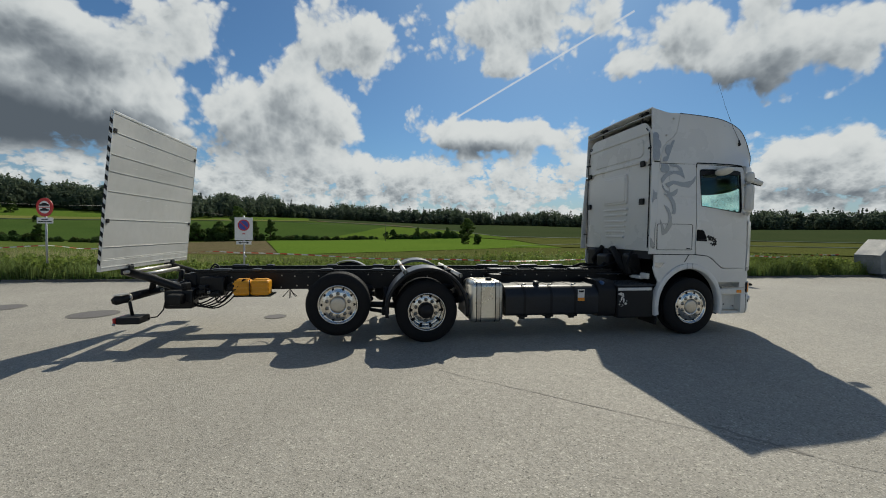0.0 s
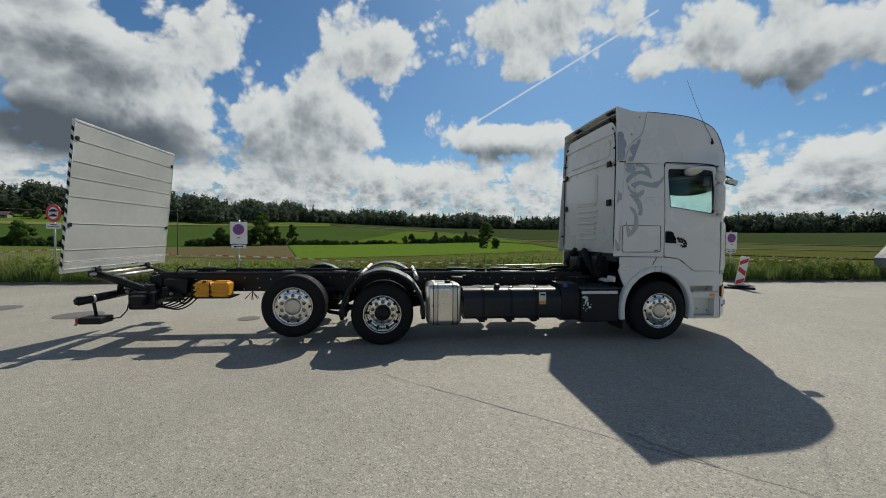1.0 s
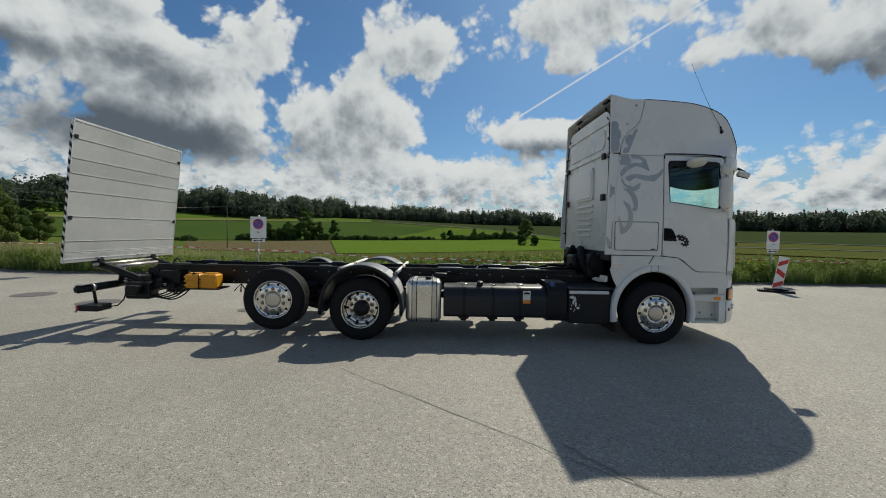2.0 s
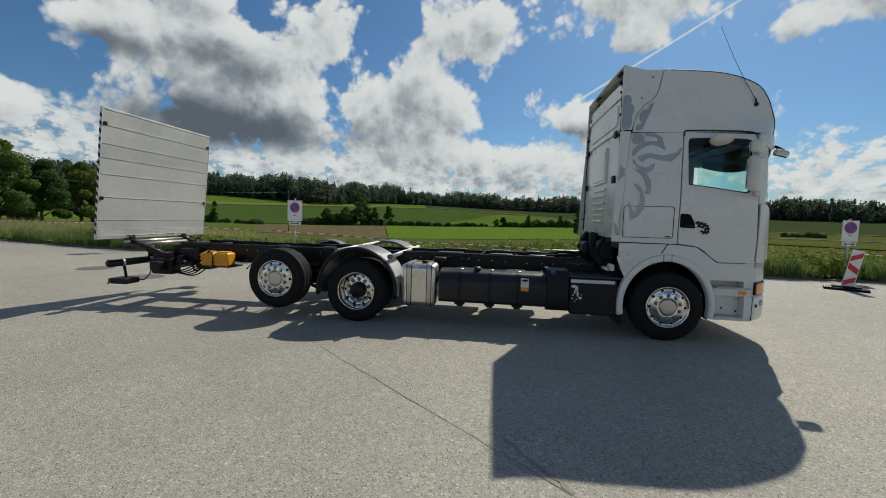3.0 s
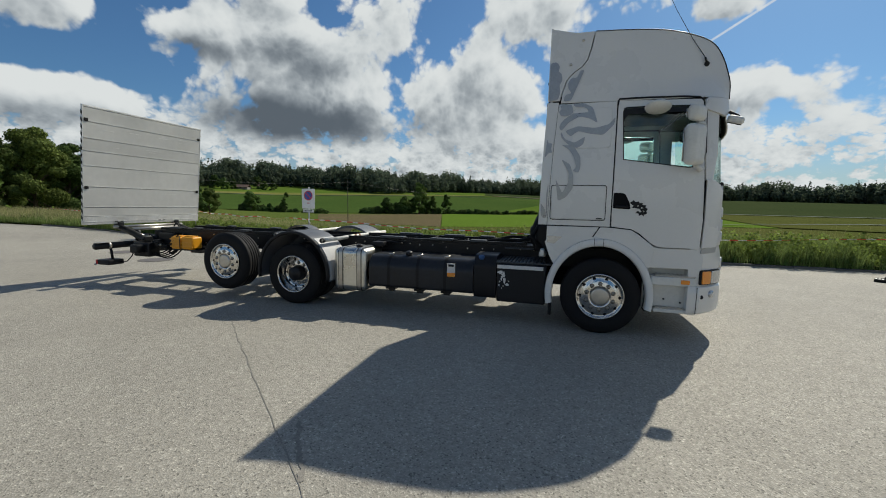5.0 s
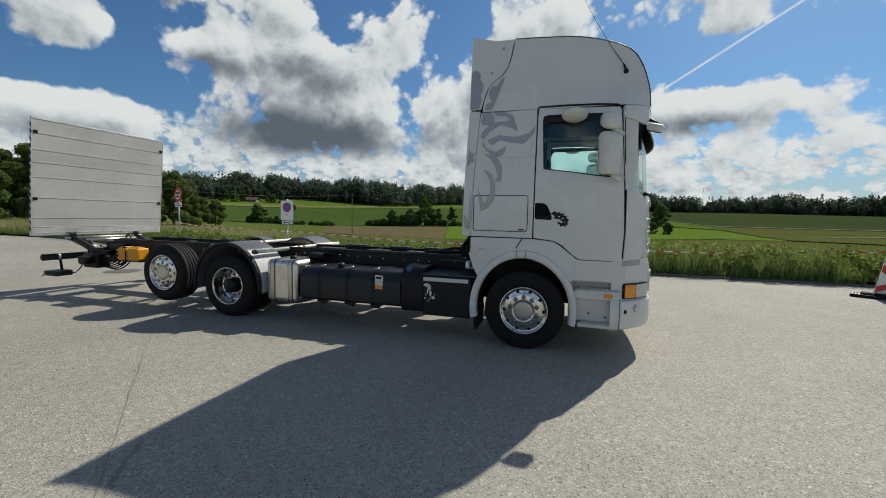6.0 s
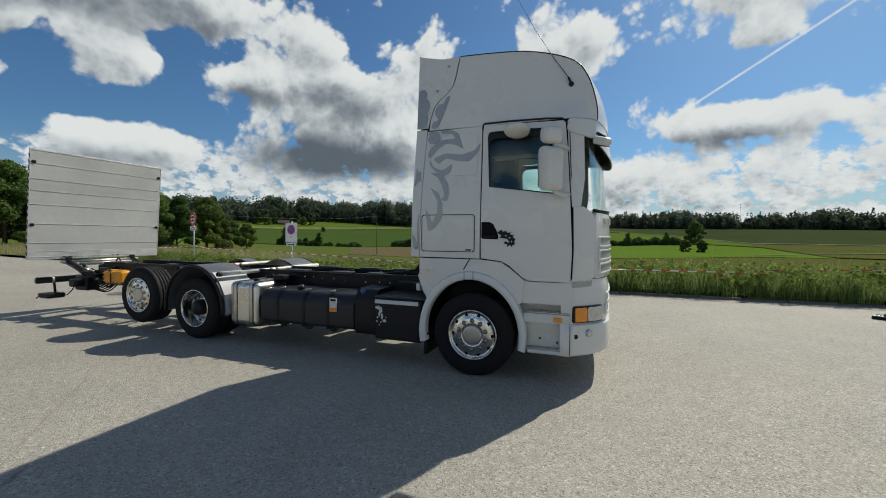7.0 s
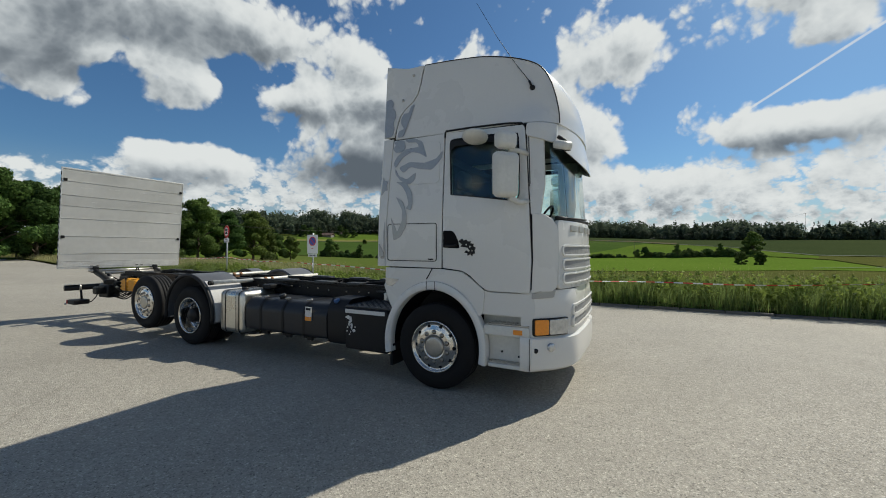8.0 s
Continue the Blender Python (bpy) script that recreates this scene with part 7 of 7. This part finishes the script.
for zc, w in ((1.93, 0.12), (1.86, 0.24)):
    b = bm_new()
    box(b, -w, w, -0.010, -0.005, zc - 0.014, zc + 0.014)
    part("text_bar", b, M["black"], p)

# striped guide beacon on a rubber foot
t = thing("guide_beacon", "red and white striped guide beacon leaning on a rubber foot", "beacon", (7.20, 5.12, 0), -34)
b = bm_new()
box(b, -0.46, 0.46, -0.19, 0.19, 0.0, 0.07, 0.02)
box(b, -0.30, 0.30, -0.13, 0.13, 0.07, 0.12, 0.02)
ft = part("foot", b, M["rubber"], t, "black rubber foot with white marks")
for k in range(4):
    b = bm_new()
    box(b, -0.44 + 0.055 * k, -0.41 + 0.055 * k, -0.17, 0.0, 0.071, 0.075)
    part("foot_mark", b, M["sign_white"], ft)
tilt = pose(0.02, 0, 0.10, 0, -9 * -1, 0)
b = bm_new()
box(b, -0.125, 0.125, -0.018, 0.018, 0.0, 1.02, 0.015, m=tilt)
pn = part("panel", b, M["sign_white"], t, "white beacon panel")
for k, (z0, z1) in enumerate(((0.02, 0.30), (0.36, 0.66), (0.70, 0.98))):
    b = bm_new()
    up = 1 if k != 1 else -1
    pts = [(-0.11, z0 + (0.14 if up < 0 else 0)), (0.11, z0 + (0.14 if up > 0 else 0)), (0.11, z1 - (0.14 if up < 0 else 0)), (-0.11, z1 - (0.14 if up > 0 else 0))]
    vs = [b.verts.new(tilt @ Vector((x, -0.021, z))) for x, z in pts]
    b.faces.new(vs)
    r = bmesh.ops.extrude_face_region(b, geom=b.faces[:])
    bmesh.ops.translate(b, vec=(0, 0.004, 0), verts=[v for v in r["geom"] if isinstance(v, bmesh.types.BMVert)])
    bmesh.ops.recalc_face_normals(b, faces=b.faces[:])
    part("red_band", b, M["sign_red"], pn, "red slanted band")


# barrier tape between the sign posts
def barrier_tape(a, c, sag, seed):
    t = thing("barrier_tape", "slack red and white barrier tape between posts", "barrier tape", group="barrier tapes")
    a, c = Vector(a), Vector(c)
    n = int((c - a).length / 0.045)
    n -= n % 2
    rg = random.Random(seed)
    ph = rg.uniform(0, 6)
    for name, m, odd in (("white_section", "tape_white", 0), ("red_section", "tape_red", 1)):
        b = bm_new()
        per = 5
        for i in range(n):
            if (i // per) % 2 != odd:
                continue
            q = []
            for j in (i, i + 1):
                f = j / n
                p = a.lerp(c, f) - Vector((0, 0, 4 * sag * f * (1 - f)))
                p += Vector((0, 0.05 * math.sin(f * 9 + ph), 0.02 * math.sin(f * 23 + ph)))
                tw = 0.5 * math.sin(f * 14 + ph) + 0.9 * math.sin(f * 5 + ph)
                d = Vector((0, math.sin(tw), math.cos(tw))) * 0.018
                q.append((b.verts.new(p - d), b.verts.new(p + d)))
            b.faces.new((q[0][0], q[1][0], q[1][1], q[0][1]))
        bmesh.ops.remove_doubles(b, verts=b.verts, dist=0.0005)
        r = bmesh.ops.extrude_face_region(b, geom=b.faces[:])
        bmesh.ops.translate(b, vec=(0, 0.0015, 0), verts=[v for v in r["geom"] if isinstance(v, bmesh.types.BMVert)])
        tagged(part(name, b, M[m], t), kind="stuff")


barrier_tape((-15.95, 7.47, 1.12), (-9.75, 6.84, 0.98), 0.05, 1)
barrier_tape((-9.75, 6.84, 0.98), (8.98, 7.48, 0.92), 0.26, 2)
barrier_tape((8.98, 7.48, 0.92), (15.3, 7.9, 0.95), 0.10, 3)
barrier_tape((-30.0, 9.8, 1.0), (-15.95, 7.47, 1.12), 0.12, 5)
b = bm_new()
tube(b, [(-9.75, 6.80, 0.99), (-9.72, 6.76, 0.90), (-9.66, 6.76, 0.82)], 0.022, 6)
tt = thing("tape_knot", "knot of barrier tape with loose end on the post", "barrier tape")
part("loose_end", b, M["tape_white"], tt)

# skip container at the end of the kerb
t = thing("skip_container", "scuffed grey and white steel skip on the asphalt edge", "container")
prof = [(16.00, 0.14), (15.95, 0.95), (16.67, 1.63), (20.25, 1.63), (20.25, 0.14)]
b = stack([[(x, y, z) for x, z in prof] for y in (6.75, 7.75)], True, True)
body = part("body", b, M["skip"], t, "scuffed pale skip body")
b = bm_new()
box(b, 16.73, 20.15, 6.735, 6.75, 1.0, 1.58, 0.004)
part("upper_panel", b, M["skip_dark"], t, "dark grey upper panel")
b = bm_new()
tube(b, [(16.65, 6.72, 1.65), (20.25, 6.72, 1.65)], 0.045, 8)
part("top_rail", b, M["skip"], t, "pale bent top rail")
for x in (16.65, 18.15, 19.65):
    b = bm_new()
    box(b, x - 0.05, x + 0.05, 6.68, 6.75, 0.14, 1.62, 0.01)
    part("rib", b, M["skip"], t, "vertical steel rib")
for x in (16.75, 19.65):
    b = bm_new()
    box(b, x - 0.3, x + 0.3, 6.95, 7.6, 0.0, 0.15, 0.01)
    part("runner", b, M["skip_dark"], t, "dark runner")


# ---- poles in the fields ----
def pole(az, dist, h, arm=True):
    x, y = at_az(az, dist)
    t = thing("power_pole", "dark wooden power pole standing in the fields", "pole", (x, y, land(x, y)), group="power poles")
    b = bm_new()
    tube(b, [(0, 0, -0.5), (0, 0, h)], 0.11, 8, 0.07)
    part("shaft", b, M["wood"], t, "weathered wooden shaft")
    if arm:
        b = bm_new()
        box(b, -0.8, 0.8, -0.06, 0.06, h - 0.5, h - 0.38)
        part("cross_arm", b, M["wood"], t)
    return Vector((x, y, land(x, y) + h))


tops = [pole(71.6, 72, 8.2), pole(29.0, 112, 11.0), pole(0.35, 205, 9.5), pole(-15.7, 420, 22.0)]
t = thing("power_line", "thin dark overhead power lines over the fields", "power line")
for a, c in zip(tops, tops[1:]):
    for k in (-0.6, 0.6):
        b = bm_new()
        tube(b, arc_pts(a + Vector((k, 0, -0.4)), c + Vector((k, 0, -0.4)), 2.2, 24), 0.02, 4)
        part("wire", b, M["black"], t)


# far farm buildings on the rear side
def house(x, y, w, d, h, rz, label):
    t = thing("farmhouse", label, "house", (x, y, land(x, y)), rz, group="far farm buildings")
    b = bm_new()
    box(b, -w / 2, w / 2, -d / 2, d / 2, -1, h)
    part("wall", b, M["plaster"], t, "pale plaster walls")
    lo = [[(sx * (w / 2 + 0.5), y_, z_) for y_, z_ in ((-d / 2 - 0.6, h - 0.2), (0, h + d * 0.38), (d / 2 + 0.6, h - 0.2), (d / 2 + 0.6, h - 0.5), (0, h + d * 0.38 - 0.3), (-d / 2 - 0.6, h - 0.5))] for sx in (-1, 1)]
    part("roof", stack(lo, True, True), M["roof"], t, "brown tiled roof")
    for k in range(3):
        b = bm_new()
        xx = -w / 2 + (k + 0.5) * w / 3
        box(b, xx - 0.6, xx + 0.6, -d / 2 - 0.06, -d / 2 + 0.02, h * 0.4, h * 0.4 + 1.3)
        part("window", b, M["black"], t, "dark window")


x, y = at_az(42.2, 352)
house(x, y, 11, 5, 1.8, 12, "long pale farm building below the wood")
x, y = at_az(40.0, 372)
house(x, y, 5, 4, 2.0, -20, "small pale farmhouse below the wood")
x, y = at_az(76.5, 130)
house(x, y, 12, 9, 5.5, 40, "village house half hidden by trees")
x, y = at_az(79.5, 150)
house(x, y, 12, 9, 6, 10, "village house with brown roof behind trees")


# ---- verge growth ----
def blades(name, count, spots, height, width, material, label, seed, lean=0.35):
    """Grass: bent tapering blades scattered over the verge, kind stuff."""
    rng = np.random.default_rng(seed)
    x, y, hs = spots(rng, count)
    z = np.full(len(x), 0.10)
    deep = np.array([land(a, c) for a, c in zip(x, y)])
    off = y - np.array([kerb_y(a) for a in x])
    k = np.clip((off - 3) / 6, 0, 1)
    z = 0.09 + np.minimum(0, deep) * (k * k * (3 - 2 * k))
    n = len(x)
    a = rng.uniform(0, 2 * np.pi, n)
    h = height * hs * rng.uniform(0.45, 1.15, n)
    w = width * rng.uniform(0.6, 1.3, n)
    ln = lean * h * rng.uniform(0.1, 1.3, n)
    ba = rng.uniform(0, 2 * np.pi, n)
    P = np.stack([x, y, z], 1)
    sidev = np.stack([np.cos(a), np.sin(a), np.zeros(n)], 1) * w[:, None]
    bend = np.stack([np.cos(ba), np.sin(ba), np.zeros(n)], 1)
    mid = P + bend * (ln * 0.3)[:, None] + np.array([0, 0, 1]) * (h * 0.55)[:, None]
    tip = P + bend * ln[:, None] + np.array([0, 0, 1]) * h[:, None]
    co = np.stack([P - sidev - [0, 0, 0.03], P + sidev - [0, 0, 0.03], mid + sidev * 0.7, mid - sidev * 0.7, tip], 1).reshape(-1, 3)
    base = np.arange(n) * 5
    quads = np.stack([base, base + 1, base + 2, base + 3], 1).tolist()
    tris = np.stack([base + 3, base + 2, base + 4], 1).tolist()
    ob = new(name, raw_mesh(name, co.tolist(), quads + tris, M[material]))
    return tagged(ob, label, "grass", kind="stuff")


def strip(x0, x1, o0, o1, tall=lambda x: 1.0):
    def f(rng, n):
        x = rng.uniform(x0, x1, n)
        o = o0 + (o1 - o0) * rng.uniform(0, 1, n) ** 1.2
        y = np.array([kerb_y(a) for a in x]) + o
        clump = np.array([noise.noise(Vector((a * 0.9, c * 0.9, 7))) for a, c in zip(x, y)])
        keep = clump > -0.28 + 0.25 * rng.normal(size=n)
        hs = (0.75 + 0.55 * clump) * np.array([tall(a) for a in x])
        return x[keep], y[keep], np.clip(hs[keep], 0.25, 1.6)
    return f


def growth(x):
    # lush beside the cab, lower towards the rear of the yard
    return 0.64 + 0.52 * ease((x + 7) / 7) - 0.12 * ease((x - 9) / 5) + 0.3 * ease((-x - 14) / 2) * (1 - ease((-x - 22) / 5))


blades("verge_grass", 90000, strip(-34, 17, 0.06, 3.2, growth), 0.72, 0.008, "grass", "tall lush green verge grass", 1, 0.5)
blades("verge_grass_low", 26000, strip(-34, 17, 0.08, 2.0, growth), 0.30, 0.008, "weed", "short leafy growth along the kerb", 2, 0.6)
blades("seed_grass", 7000, strip(-34, 17, 0.6, 4.5, growth), 1.0, 0.0035, "straw", "dry seed stalks over the verge", 3, 0.25)
blades("meadow_grass", 36000, strip(-60, 24, 3.0, 14, lambda x: 0.8), 0.55, 0.014, "grass", "rough meadow grass behind the verge", 4)
blades("pale_meadow_grass", 34000, strip(-75, -13, 0.35, 14, lambda x: 0.55 + 0.45 * ease((-x - 15) / 6)), 0.75, 0.011, "straw", "pale ripening meadow grass", 5)


def weeds():
    rng = np.random.default_rng(9)
    cos, fas, base = [], [], 0
    for i in range(1700):
        x = rng.uniform(-20, 16)
        y = kerb_y(x) + rng.uniform(0.25, 2.6)
        h = rng.uniform(0.25, 0.75) * growth(x)
        blobs = [(x, y, 0.1 + h * 0.5, 0.16, 0.16, h * 0.45), (x + rng.uniform(-.1, .1), y, 0.1 + h * 0.85, 0.10, 0.10, h * 0.25)]
        co, fa = leaf_cloud(rng, blobs, 60, 0.035)
        cos.append(co)
        fas.append(fa + base)
        base += len(co)
    ob = new("verge_weeds", raw_mesh("verge_weeds", np.concatenate(cos).tolist(), np.concatenate(fas).tolist(), M["weed"]))
    tagged(ob, "broad-leaved weeds among the verge grass", "weeds", kind="stuff")


weeds()
